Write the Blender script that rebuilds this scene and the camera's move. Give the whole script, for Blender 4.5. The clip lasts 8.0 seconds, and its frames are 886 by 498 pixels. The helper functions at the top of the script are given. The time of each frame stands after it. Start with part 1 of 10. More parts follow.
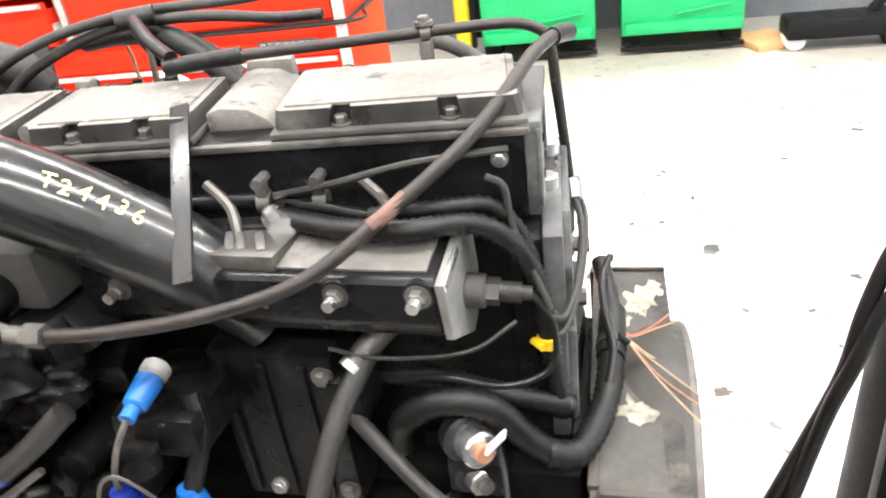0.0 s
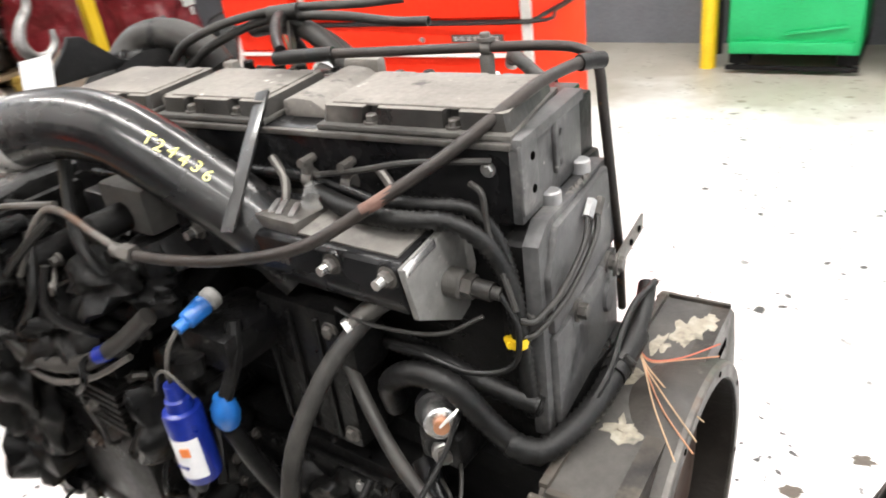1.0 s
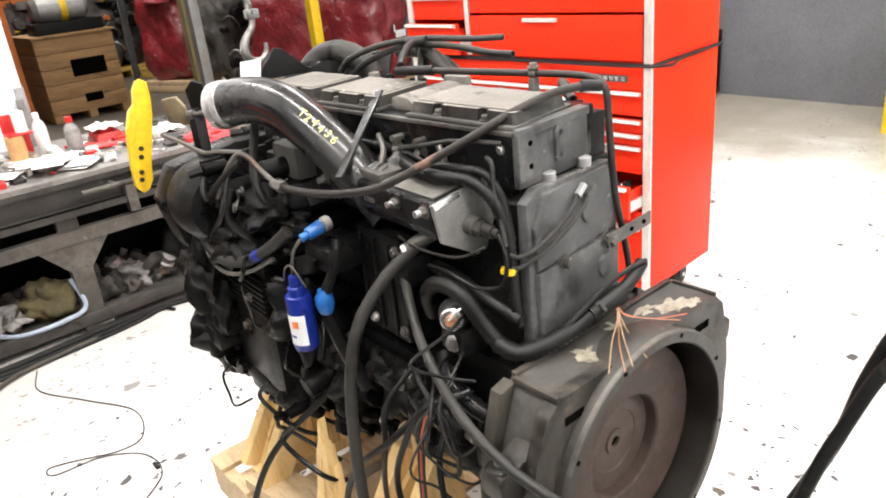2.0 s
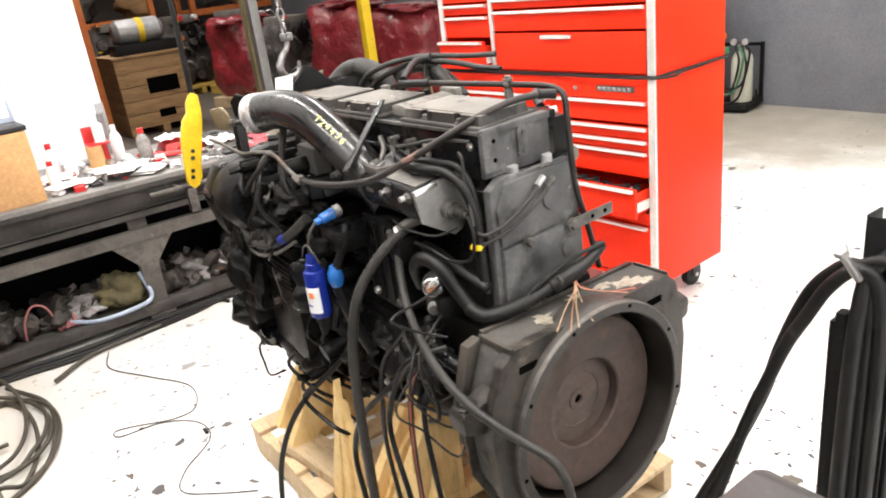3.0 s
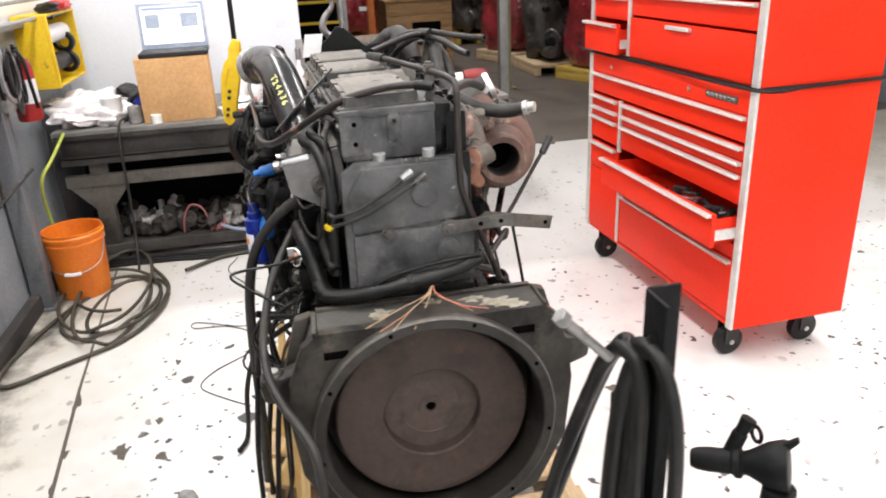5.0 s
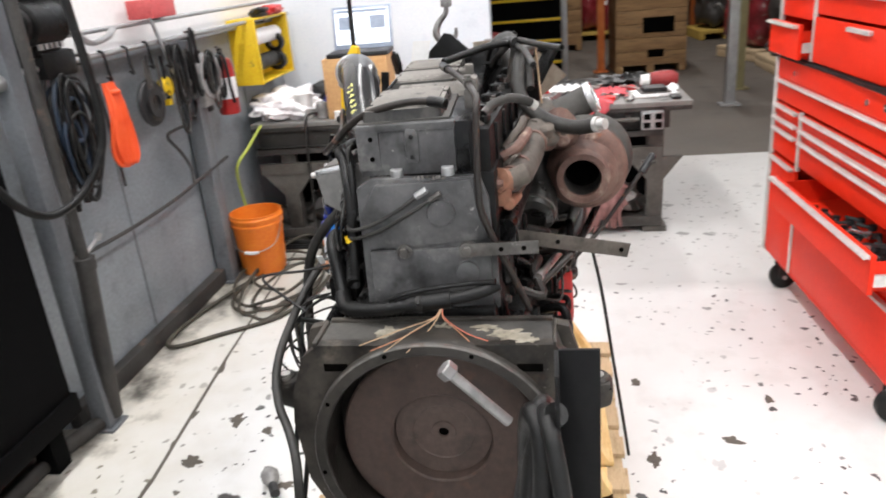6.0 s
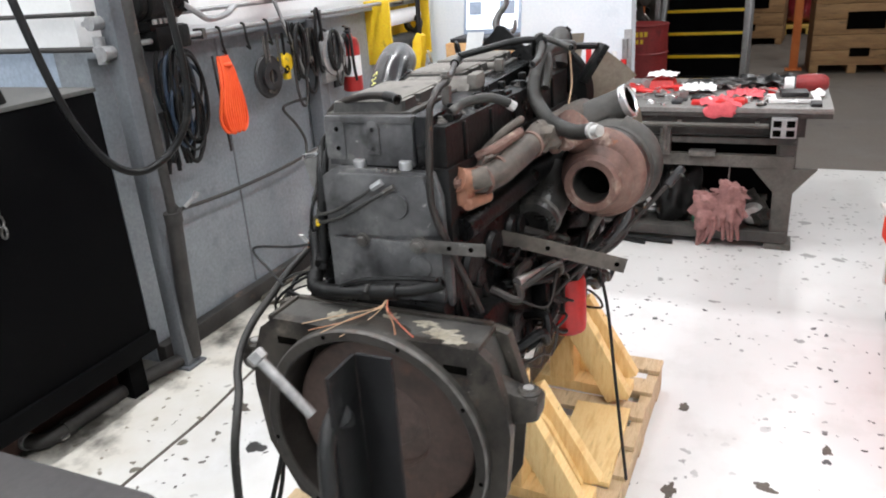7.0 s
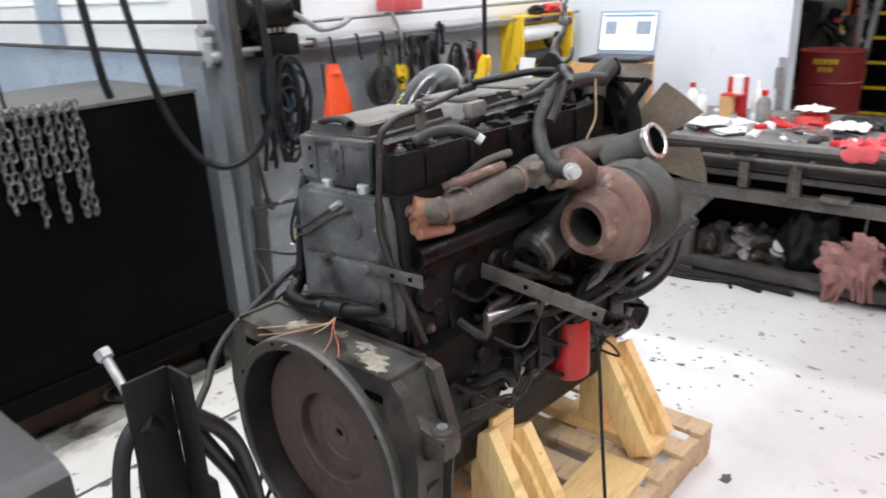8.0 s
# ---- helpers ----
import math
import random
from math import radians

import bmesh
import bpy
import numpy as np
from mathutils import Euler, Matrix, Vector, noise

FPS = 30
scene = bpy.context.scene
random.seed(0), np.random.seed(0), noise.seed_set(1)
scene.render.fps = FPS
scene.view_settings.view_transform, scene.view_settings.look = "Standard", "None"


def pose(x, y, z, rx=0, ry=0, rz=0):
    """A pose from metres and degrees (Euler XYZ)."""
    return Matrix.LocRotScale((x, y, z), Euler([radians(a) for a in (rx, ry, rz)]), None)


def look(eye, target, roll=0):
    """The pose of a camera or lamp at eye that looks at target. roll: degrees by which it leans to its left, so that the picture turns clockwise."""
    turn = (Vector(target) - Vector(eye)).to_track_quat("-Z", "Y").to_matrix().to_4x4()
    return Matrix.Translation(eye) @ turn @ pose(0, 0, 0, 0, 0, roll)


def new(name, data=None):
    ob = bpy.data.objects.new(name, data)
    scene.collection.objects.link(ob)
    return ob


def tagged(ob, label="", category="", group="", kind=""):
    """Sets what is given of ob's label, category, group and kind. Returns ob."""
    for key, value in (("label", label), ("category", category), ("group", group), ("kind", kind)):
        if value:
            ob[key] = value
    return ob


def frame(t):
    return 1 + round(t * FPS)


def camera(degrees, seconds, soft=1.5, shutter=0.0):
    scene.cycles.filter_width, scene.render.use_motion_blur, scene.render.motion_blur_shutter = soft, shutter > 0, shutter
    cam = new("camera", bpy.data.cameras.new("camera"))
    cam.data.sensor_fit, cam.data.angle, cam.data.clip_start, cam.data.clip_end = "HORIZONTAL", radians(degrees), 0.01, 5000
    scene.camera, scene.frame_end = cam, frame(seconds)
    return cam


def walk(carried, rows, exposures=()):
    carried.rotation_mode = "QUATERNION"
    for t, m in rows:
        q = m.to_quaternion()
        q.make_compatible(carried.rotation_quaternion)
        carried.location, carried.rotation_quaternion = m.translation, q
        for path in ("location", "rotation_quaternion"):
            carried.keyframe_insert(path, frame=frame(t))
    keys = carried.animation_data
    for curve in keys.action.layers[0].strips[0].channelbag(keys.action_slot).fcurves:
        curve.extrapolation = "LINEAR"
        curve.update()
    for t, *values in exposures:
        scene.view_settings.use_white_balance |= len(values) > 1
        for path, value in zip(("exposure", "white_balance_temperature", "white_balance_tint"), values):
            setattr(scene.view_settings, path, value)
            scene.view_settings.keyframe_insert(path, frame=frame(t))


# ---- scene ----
cam = camera(62.3, 8.0, soft=1.8, shutter=0.35)
PATH = [
    (0, (0.151, 0.078, 1.603), (-0.281, 1.77, 0.63), -7.8),
    (0.5, (0.297, 0.092, 1.608), (-0.342, 1.72, 0.637), -3.7),
    (1, (0.472, 0.099, 1.624), (-0.555, 1.547, 0.703), -7.8),
    (1.5, (0.761, -0.021, 1.639), (-0.569, 1.181, 0.751), -7.4),
    (1.7, (0.846, -0.058, 1.643), (-0.533, 1.132, 0.818), -6.8),
    (2.8, (1.296, -0.185, 1.679), (-0.222, 0.904, 0.964), -5.9),
    (3, (1.333, -0.161, 1.676), (-0.209, 0.89, 0.956), -7.3),
    (3.5, (1.411, 0.017, 1.658), (-0.153, 1.052, 0.964), -1.7),
    (4, (1.473, 0.241, 1.66), (-0.19, 1.079, 0.931), -2.8),
    (4.2, (1.527, 0.327, 1.652), (-0.211, 1.016, 0.943), -4.2),
    (5.3, (1.704, 0.903, 1.638), (-0.13, 1.139, 0.897), -0.6),
    (5.5, (1.677, 1.007, 1.642), (-0.183, 1.135, 0.919), 0.7),
    (6, (1.622, 1.255, 1.64), (-0.218, 0.952, 0.917), -5.1),
    (6.5, (1.61, 1.552, 1.648), (-0.149, 0.968, 0.896), -2.5),
    (7, (1.487, 1.759, 1.635), (-0.202, 0.975, 0.904), -4.0),
    (7.5, (1.291, 1.953, 1.656), (-0.34, 1.029, 0.959), -3.2),
    (8, (1.185, 2.211, 1.653), (-0.239, 0.986, 0.967), -2.6),
]
EXPOSURES = [(0, 0.98, 6600, 10), (0.4, 0.42, 6600, 10), (1, 0.4, 6700, 11), (1.5, 0.45, 6800, 11), (3, 0.47, 6850, 12), (3.5, 0.38, 6850, 12), (4, 0.32, 6800, 12), (5.5, -0.1, 6550, 12), (7, -0.15, 6250, 10), (8, -0.2, 6100, 10)]
walk(cam, [(t, look(eye, target, roll)) for t, eye, target, roll in PATH], EXPOSURES)

# ---- light ----
world = bpy.data.worlds.new("workshop_world")
scene.world = world
world.use_nodes = True
world.node_tree.nodes["Background"].inputs["Color"].default_value = (0.8, 0.9, 1.0, 1)
world.node_tree.nodes["Background"].inputs["Strength"].default_value = 0.05


def strip_light(x, y, z, length, watts, along_y=False):
    """A fluorescent fitting below the ceiling: housing, two tubes and the light they give."""
    ob = new("ceiling_light", None)
    ob.matrix_world = pose(x, y, z, 0, 0, 90 if along_y else 0)
    tagged(ob, "unseen white fluorescent ceiling fitting with two tubes", "ceiling light", "ceiling lights")
    part("housing", box(-length / 2, length / 2, -0.12, 0.12, 0.03, 0.09, 0.01), M["white_enamel"], ob)
    for s in (-0.06, 0.06):
        part("tube", cyl((-length / 2 + 0.03, s, 0.0), (length / 2 - 0.03, s, 0.0), 0.016, seg=10), M["tube_glow"], ob, "glowing white fluorescent tube")
    data = bpy.data.lights.new("strip_lamp", "AREA")
    data.shape, data.size, data.size_y, data.energy, data.color = "RECTANGLE", length, 0.25, watts, (1.0, 0.985, 0.97)
    lamp = new("strip_lamp", data)
    lamp.parent = ob
    lamp.location = (0, 0, -0.03)
    return ob


# ---- materials ----
M = {}


def material(name, colors, rough=(0.4, 0.6), metal=0.0, scale=8.0, fine=60.0, bump=0.15, bump_scale=40.0, spots=None, distance=0.004, coat=0.0, stretch=(1, 1, 1), spec=0.5):
    """Noise-mixed colours at two scales, roughness range, fine relief, and optional spots (colour, scale, threshold)."""
    m = bpy.data.materials.new(name)
    m.use_nodes = True
    nt = m.node_tree
    n, ln = nt.nodes, nt.links
    b = n["Principled BSDF"]
    tc = n.new("ShaderNodeTexCoord")
    mp = n.new("ShaderNodeMapping")
    mp.inputs["Scale"].default_value = stretch
    ln.new(tc.outputs["Object"], mp.inputs["Vector"])

    def noise_node(s, detail=5.0, rough_=0.6):
        t = n.new("ShaderNodeTexNoise")
        t.inputs["Scale"].default_value = s
        t.inputs["Detail"].default_value = detail
        t.inputs["Roughness"].default_value = rough_
        ln.new(mp.outputs["Vector"], t.inputs["Vector"])
        return t

    big, small = noise_node(scale), noise_node(fine, 3.0)
    ramp = n.new("ShaderNodeValToRGB")
    e = ramp.color_ramp.elements
    e[0].position, e[1].position = 0.3, 0.7
    e[0].color, e[1].color = (*colors[0], 1), (*colors[-1], 1)
    for i, c in enumerate(colors[1:-1]):
        k = e.new(0.3 + 0.4 * (i + 1) / (len(colors) - 1))
        k.color = (*c, 1)
    ln.new(big.outputs["Fac"], ramp.inputs["Fac"])
    mix = n.new("ShaderNodeMix")
    mix.data_type, mix.blend_type = "RGBA", "OVERLAY"
    mix.inputs[0].default_value = 0.35
    ln.new(ramp.outputs["Color"], mix.inputs[6])
    ln.new(small.outputs["Fac"], mix.inputs[7])
    out = mix.outputs[2]
    for color, s, low, high in spots or ():
        sp = noise_node(s, 4.0, 0.65)
        r = n.new("ShaderNodeMapRange")
        r.inputs["From Min"].default_value, r.inputs["From Max"].default_value = low, high
        ln.new(sp.outputs["Fac"], r.inputs["Value"])
        mx = n.new("ShaderNodeMix")
        mx.data_type = "RGBA"
        mx.inputs[7].default_value = (*color, 1)
        ln.new(r.outputs["Result"], mx.inputs[0])
        ln.new(out, mx.inputs[6])
        out = mx.outputs[2]
    ln.new(out, b.inputs["Base Color"])
    rr = n.new("ShaderNodeMapRange")
    rr.inputs["From Min"].default_value, rr.inputs["From Max"].default_value = 0.3, 0.7
    rr.inputs["To Min"].default_value, rr.inputs["To Max"].default_value = rough
    ln.new(big.outputs["Fac"], rr.inputs["Value"])
    ln.new(rr.outputs["Result"], b.inputs["Roughness"])
    b.inputs["Metallic"].default_value = metal
    b.inputs["Coat Weight"].default_value = coat
    b.inputs["Specular IOR Level"].default_value = spec
    if bump:
        bt = noise_node(bump_scale, 6.0)
        bp = n.new("ShaderNodeBump")
        bp.inputs["Strength"].default_value, bp.inputs["Distance"].default_value = bump, distance
        ln.new(bt.outputs["Fac"], bp.inputs["Height"])
        ln.new(bp.outputs["Normal"], b.inputs["Normal"])
    M[name] = m
    return m


def glow(name, color, strength):
    m = bpy.data.materials.new(name)
    m.use_nodes = True
    b = m.node_tree.nodes["Principled BSDF"]
    b.inputs["Base Color"].default_value = (*color, 1)
    b.inputs["Emission Color"].default_value = (*color, 1)
    b.inputs["Emission Strength"].default_value = strength
    M[name] = m


glow("tube_glow", (1.0, 0.97, 0.92), 8.0)
material("white_enamel", [(0.75, 0.75, 0.73), (0.82, 0.82, 0.8)], (0.3, 0.45), bump=0.03)
material("engine_black", [(0.003, 0.003, 0.0033), (0.009, 0.0088, 0.0085)], (0.2, 0.54), spec=0.17, scale=9, bump=0.5, bump_scale=70, spots=[((0.024, 0.0225, 0.02), 12, 0.62, 0.82), ((0.11, 0.104, 0.094), 36, 0.69, 0.76)])
material("engine_gloss", [(0.004, 0.004, 0.0045), (0.012, 0.012, 0.0125)], (0.14, 0.4), spec=0.18, scale=7, bump=0.08, bump_scale=40, coat=0.04, spots=[((0.035, 0.033, 0.03), 10, 0.6, 0.85)])
material("pipe_gloss", [(0.006, 0.006, 0.0065), (0.018, 0.0175, 0.017)], (0.16, 0.4), spec=0.55, scale=7, bump=0.12, bump_scale=40, coat=0.2, spots=[((0.07, 0.067, 0.062), 9, 0.58, 0.8), ((0.16, 0.155, 0.145), 24, 0.68, 0.78)])
material("cast_grey", [(0.026, 0.026, 0.0275), (0.075, 0.0745, 0.075), (0.125, 0.124, 0.123)], (0.3, 0.75), spec=0.4, scale=7, bump=0.45, bump_scale=120, distance=0.002, spots=[((0.2, 0.196, 0.187), 11, 0.58, 0.8), ((0.013, 0.0128, 0.0128), 6, 0.58, 0.72), ((0.3, 0.29, 0.275), 38, 0.67, 0.74)])
material("dusty_cover", [(0.085, 0.078, 0.069), (0.15, 0.139, 0.124), (0.2, 0.186, 0.168)], (0.7, 0.9), scale=5, fine=90, bump=0.25, bump_scale=90, spots=[((0.05, 0.047, 0.043), 16, 0.62, 0.72), ((0.42, 0.4, 0.37), 30, 0.66, 0.75)])
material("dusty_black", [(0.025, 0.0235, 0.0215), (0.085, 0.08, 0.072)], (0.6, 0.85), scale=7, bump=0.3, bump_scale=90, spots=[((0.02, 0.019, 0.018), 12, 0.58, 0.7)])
material("dusty_mid", [(0.06, 0.056, 0.05), (0.13, 0.122, 0.11), (0.17, 0.16, 0.145)], (0.45, 0.8), scale=9, bump=0.25, bump_scale=90, spots=[((0.03, 0.028, 0.026), 14, 0.58, 0.72)])
material("end_cap_grey", [(0.13, 0.127, 0.12), (0.22, 0.215, 0.205)], (0.4, 0.7), scale=9, bump=0.25, bump_scale=90, spots=[((0.06, 0.058, 0.055), 14, 0.58, 0.74), ((0.42, 0.41, 0.39), 22, 0.66, 0.76)])
material("bare_tan", [(0.16, 0.125, 0.075), (0.27, 0.215, 0.135)], (0.5, 0.8), scale=12, bump=0.3, bump_scale=90, spots=[((0.08, 0.05, 0.03), 14, 0.6, 0.76)])
material("orange_rust", [(0.13, 0.05, 0.028), (0.22, 0.095, 0.055), (0.27, 0.15, 0.1)], (0.6, 0.9), scale=10, bump=0.6, bump_scale=90, spots=[((0.04, 0.022, 0.016), 9, 0.56, 0.72)])
material("cover_side", [(0.012, 0.0115, 0.011), (0.045, 0.042, 0.038)], (0.22, 0.6), spec=0.45, scale=8, bump=0.2, bump_scale=90, spots=[((0.12, 0.112, 0.1), 9, 0.56, 0.78)])
material("bell_housing", [(0.014, 0.012, 0.0105), (0.045, 0.039, 0.032), (0.07, 0.061, 0.05)], (0.28, 0.8), spec=0.38, scale=7, bump=0.4, bump_scale=110, distance=0.003, spots=[((0.15, 0.128, 0.098), 8, 0.62, 0.8), ((0.007, 0.0062, 0.0055), 11, 0.54, 0.7), ((0.21, 0.2, 0.182), 42, 0.67, 0.75), ((0.11, 0.055, 0.03), 6, 0.64, 0.8)])
material("flange_iron", [(0.018, 0.016, 0.014), (0.055, 0.049, 0.042)], (0.3, 0.65), spec=0.42, scale=8, bump=0.25, bump_scale=90, spots=[((0.009, 0.008, 0.007), 11, 0.55, 0.72), ((0.17, 0.16, 0.145), 13, 0.64, 0.77)])
material("grease", [(0.1, 0.09, 0.07), (0.24, 0.215, 0.165), (0.3, 0.28, 0.23)], (0.3, 0.6), scale=30, bump=0.5, bump_scale=40)
material("flywheel_rust", [(0.032, 0.021, 0.017), (0.075, 0.05, 0.04), (0.052, 0.035, 0.028)], (0.45, 0.75), 0.15, scale=7, bump=0.3, bump_scale=160, distance=0.001, spots=[((0.13, 0.07, 0.045), 12, 0.58, 0.78), ((0.02, 0.015, 0.013), 6, 0.57, 0.74), ((0.15, 0.125, 0.105), 34, 0.67, 0.76)])
material("flywheel_face", [(0.045, 0.032, 0.027), (0.1, 0.07, 0.058), (0.07, 0.049, 0.041)], (0.5, 0.7), 0.1, scale=9, bump=0.2, bump_scale=160, distance=0.001, spots=[((0.14, 0.1, 0.085), 12, 0.6, 0.8), ((0.025, 0.02, 0.017), 8, 0.6, 0.76)])
material("turbo_rust", [(0.06, 0.032, 0.025), (0.14, 0.075, 0.058), (0.19, 0.125, 0.1)], (0.6, 0.9), scale=8, bump=0.6, bump_scale=90, spots=[((0.32, 0.24, 0.19), 14, 0.6, 0.74), ((0.028, 0.019, 0.017), 6, 0.54, 0.7), ((0.22, 0.075, 0.03), 18, 0.64, 0.76)])
material("manifold_rust", [(0.03, 0.025, 0.021), (0.085, 0.07, 0.058), (0.14, 0.118, 0.098)], (0.6, 0.9), scale=9, bump=0.6, bump_scale=90, spots=[((0.17, 0.07, 0.035), 9, 0.62, 0.76), ((0.018, 0.0145, 0.0125), 12, 0.56, 0.72), ((0.27, 0.24, 0.205), 26, 0.66, 0.76)])
material("dark_hole", [(0.002, 0.002, 0.002), (0.004, 0.0035, 0.003)], (0.9, 1.0), spec=0.0, bump=0)
material("rubber", [(0.004, 0.004, 0.0042), (0.01, 0.0098, 0.0094)], (0.28, 0.55), spec=0.3, scale=14, bump=0.25, bump_scale=150, spots=[((0.04, 0.038, 0.035), 18, 0.63, 0.82)])
material("rubber_dusty", [(0.012, 0.0115, 0.011), (0.04, 0.0375, 0.034)], (0.32, 0.68), spec=0.34, scale=14, bump=0.25, bump_scale=150, spots=[((0.085, 0.08, 0.073), 11, 0.62, 0.8)])
material("pipe_brown", [(0.014, 0.012, 0.011), (0.036, 0.028, 0.024)], (0.35, 0.6), 0.3, scale=16, bump=0.3, bump_scale=120, spots=[((0.28, 0.13, 0.05), 9, 0.66, 0.74)])
material("steel", [(0.42, 0.41, 0.4), (0.58, 0.57, 0.55)], (0.25, 0.45), 0.9, scale=20, bump=0.15, bump_scale=120, spots=[((0.2, 0.17, 0.14), 18, 0.62, 0.75)])
material("bright_steel", [(0.72, 0.72, 0.72), (0.82, 0.82, 0.82)], (0.18, 0.32), 0.9, bump=0.05)
material("dull_steel", [(0.07, 0.065, 0.06), (0.17, 0.16, 0.148)], (0.38, 0.6), 0.6, scale=14, bump=0.3, bump_scale=90, spots=[((0.1, 0.055, 0.035), 10, 0.58, 0.75), ((0.34, 0.33, 0.31), 26, 0.66, 0.76)])
material("aluminium", [(0.4, 0.39, 0.38), (0.55, 0.54, 0.52)], (0.4, 0.6), 0.6, scale=14, bump=0.25, bump_scale=90, spots=[((0.12, 0.11, 0.1), 9, 0.58, 0.75)])
material("red_enamel", [(0.8, 0.03, 0.01), (0.86, 0.037, 0.013)], (0.32, 0.48), scale=2, bump=0.02, bump_scale=9, coat=0.0, spec=0.12)
material("drawer_trim", [(0.6, 0.58, 0.55), (0.72, 0.7, 0.67)], (0.3, 0.45), 0.35, scale=20, bump=0.05)
material("black_plastic", [(0.01, 0.01, 0.011), (0.02, 0.02, 0.021)], (0.4, 0.6), scale=10, bump=0.1)
material("black_angle", [(0.005, 0.005, 0.0055), (0.011, 0.011, 0.011)], (0.4, 0.65), spec=0.14, scale=9, bump=0.3, bump_scale=60, spots=[((0.05, 0.045, 0.04), 20, 0.68, 0.8)])
material("blue_fit", [(0.008, 0.09, 0.32), (0.014, 0.14, 0.44)], (0.3, 0.45), scale=20, bump=0.1)
material("blue_filter", [(0.005, 0.016, 0.17), (0.008, 0.026, 0.25)], (0.25, 0.4), scale=15, bump=0.05, spots=[((0.01, 0.01, 0.015), 14, 0.64, 0.76)])
material("label_white", [(0.7, 0.7, 0.72), (0.82, 0.82, 0.83)], (0.4, 0.5), bump=0)
material("label_orange", [(0.75, 0.18, 0.04), (0.8, 0.25, 0.06)], (0.4, 0.5), bump=0)
material("paint_marker", [(0.75, 0.72, 0.22), (0.85, 0.83, 0.35)], (0.6, 0.7), bump=0.2)
material("yellow_paint", [(0.72, 0.47, 0.012), (0.82, 0.56, 0.02)], (0.35, 0.5), scale=6, bump=0.1, spots=[((0.2, 0.13, 0.05), 12, 0.66, 0.76)])
material("yellow_plastic", [(0.72, 0.44, 0.008), (0.82, 0.54, 0.015)], (0.35, 0.5), bump=0.05, spots=[((0.2, 0.12, 0.02), 22, 0.66, 0.76)])
material("orange_plastic", [(0.75, 0.17, 0.015), (0.82, 0.23, 0.02)], (0.35, 0.5), scale=6, bump=0.04, spots=[((0.25, 0.1, 0.05), 9, 0.66, 0.8)])
material("orange_cord", [(0.8, 0.07, 0.012), (0.86, 0.11, 0.02)], (0.45, 0.6), bump=0.05)
material("new_pine", [(0.72, 0.46, 0.18), (0.86, 0.62, 0.29), (0.8, 0.54, 0.23)], (0.55, 0.8), scale=6, bump=0.35, bump_scale=30, spots=[((0.32, 0.16, 0.055), 9, 0.68, 0.74), ((0.5, 0.33, 0.15), 3, 0.6, 0.75), ((0.12, 0.09, 0.06), 5, 0.72, 0.8)], stretch=(1, 7, 1))
material("old_pine", [(0.44, 0.31, 0.17), (0.6, 0.45, 0.28), (0.52, 0.38, 0.22)], (0.7, 0.9), scale=6, bump=0.4, bump_scale=30, spots=[((0.1, 0.075, 0.05), 5, 0.6, 0.76)], stretch=(1, 7, 1))
material("cardboard", [(0.52, 0.3, 0.13), (0.64, 0.38, 0.17)], (0.8, 0.9), scale=5, bump=0.1)
material("crate_wood", [(0.24, 0.135, 0.06), (0.38, 0.225, 0.1)], (0.7, 0.9), scale=4, bump=0.3, stretch=(1, 1, 6), spots=[((0.1, 0.06, 0.03), 5, 0.58, 0.74), ((0.42, 0.3, 0.17), 9, 0.62, 0.78)])
material("white_wall", [(0.7, 0.755, 0.81), (0.77, 0.81, 0.86), (0.81, 0.84, 0.87)], (0.5, 0.7), scale=1.5, bump=0.08, bump_scale=14, spots=[((0.55, 0.6, 0.66), 2.2, 0.62, 0.85)])
material("upper_white", [(0.8, 0.8, 0.79), (0.86, 0.86, 0.85)], (0.5, 0.7), scale=1.5, bump=0.05)
material("blue_wall", [(0.3, 0.37, 0.46), (0.4, 0.47, 0.56)], (0.4, 0.6), scale=2, bump=0.1, bump_scale=10, spots=[((0.18, 0.2, 0.23), 3, 0.6, 0.78)])
material("grey_panel", [(0.19, 0.212, 0.232), (0.29, 0.315, 0.335)], (0.35, 0.55), scale=2, bump=0.12, bump_scale=8, spots=[((0.1, 0.107, 0.113), 3.5, 0.56, 0.78), ((0.4, 0.42, 0.42), 9, 0.67, 0.8)])
material("grey_wall_far", [(0.11, 0.118, 0.132), (0.17, 0.178, 0.195)], (0.6, 0.8), scale=1.2, bump=0.15, bump_scale=10, spots=[((0.22, 0.228, 0.238), 1.6, 0.6, 0.8)])
material("column_grey", [(0.1, 0.108, 0.118), (0.17, 0.18, 0.192)], (0.4, 0.6), scale=3, bump=0.15, bump_scale=12, spots=[((0.05, 0.05, 0.05), 5, 0.58, 0.76)])
material("dirty_pipe", [(0.02, 0.0185, 0.018), (0.058, 0.054, 0.05)], (0.45, 0.75), 0.2, scale=7, bump=0.3, spots=[((0.15, 0.1, 0.075), 8, 0.62, 0.77)])
material("galvanised", [(0.3, 0.3, 0.3), (0.42, 0.42, 0.42)], (0.35, 0.55), 0.6, scale=12, bump=0.1)
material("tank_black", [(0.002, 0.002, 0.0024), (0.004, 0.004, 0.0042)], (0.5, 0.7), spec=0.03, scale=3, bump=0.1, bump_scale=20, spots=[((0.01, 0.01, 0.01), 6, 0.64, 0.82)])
material("tank_top", [(0.06, 0.06, 0.057), (0.1, 0.098, 0.092)], (0.6, 0.8), scale=4, bump=0.1)
material("olive_cloth", [(0.07, 0.06, 0.03), (0.15, 0.125, 0.06)], (0.8, 0.95), scale=9, bump=0.4, bump_scale=60, spots=[((0.02, 0.018, 0.014), 8, 0.58, 0.74)])
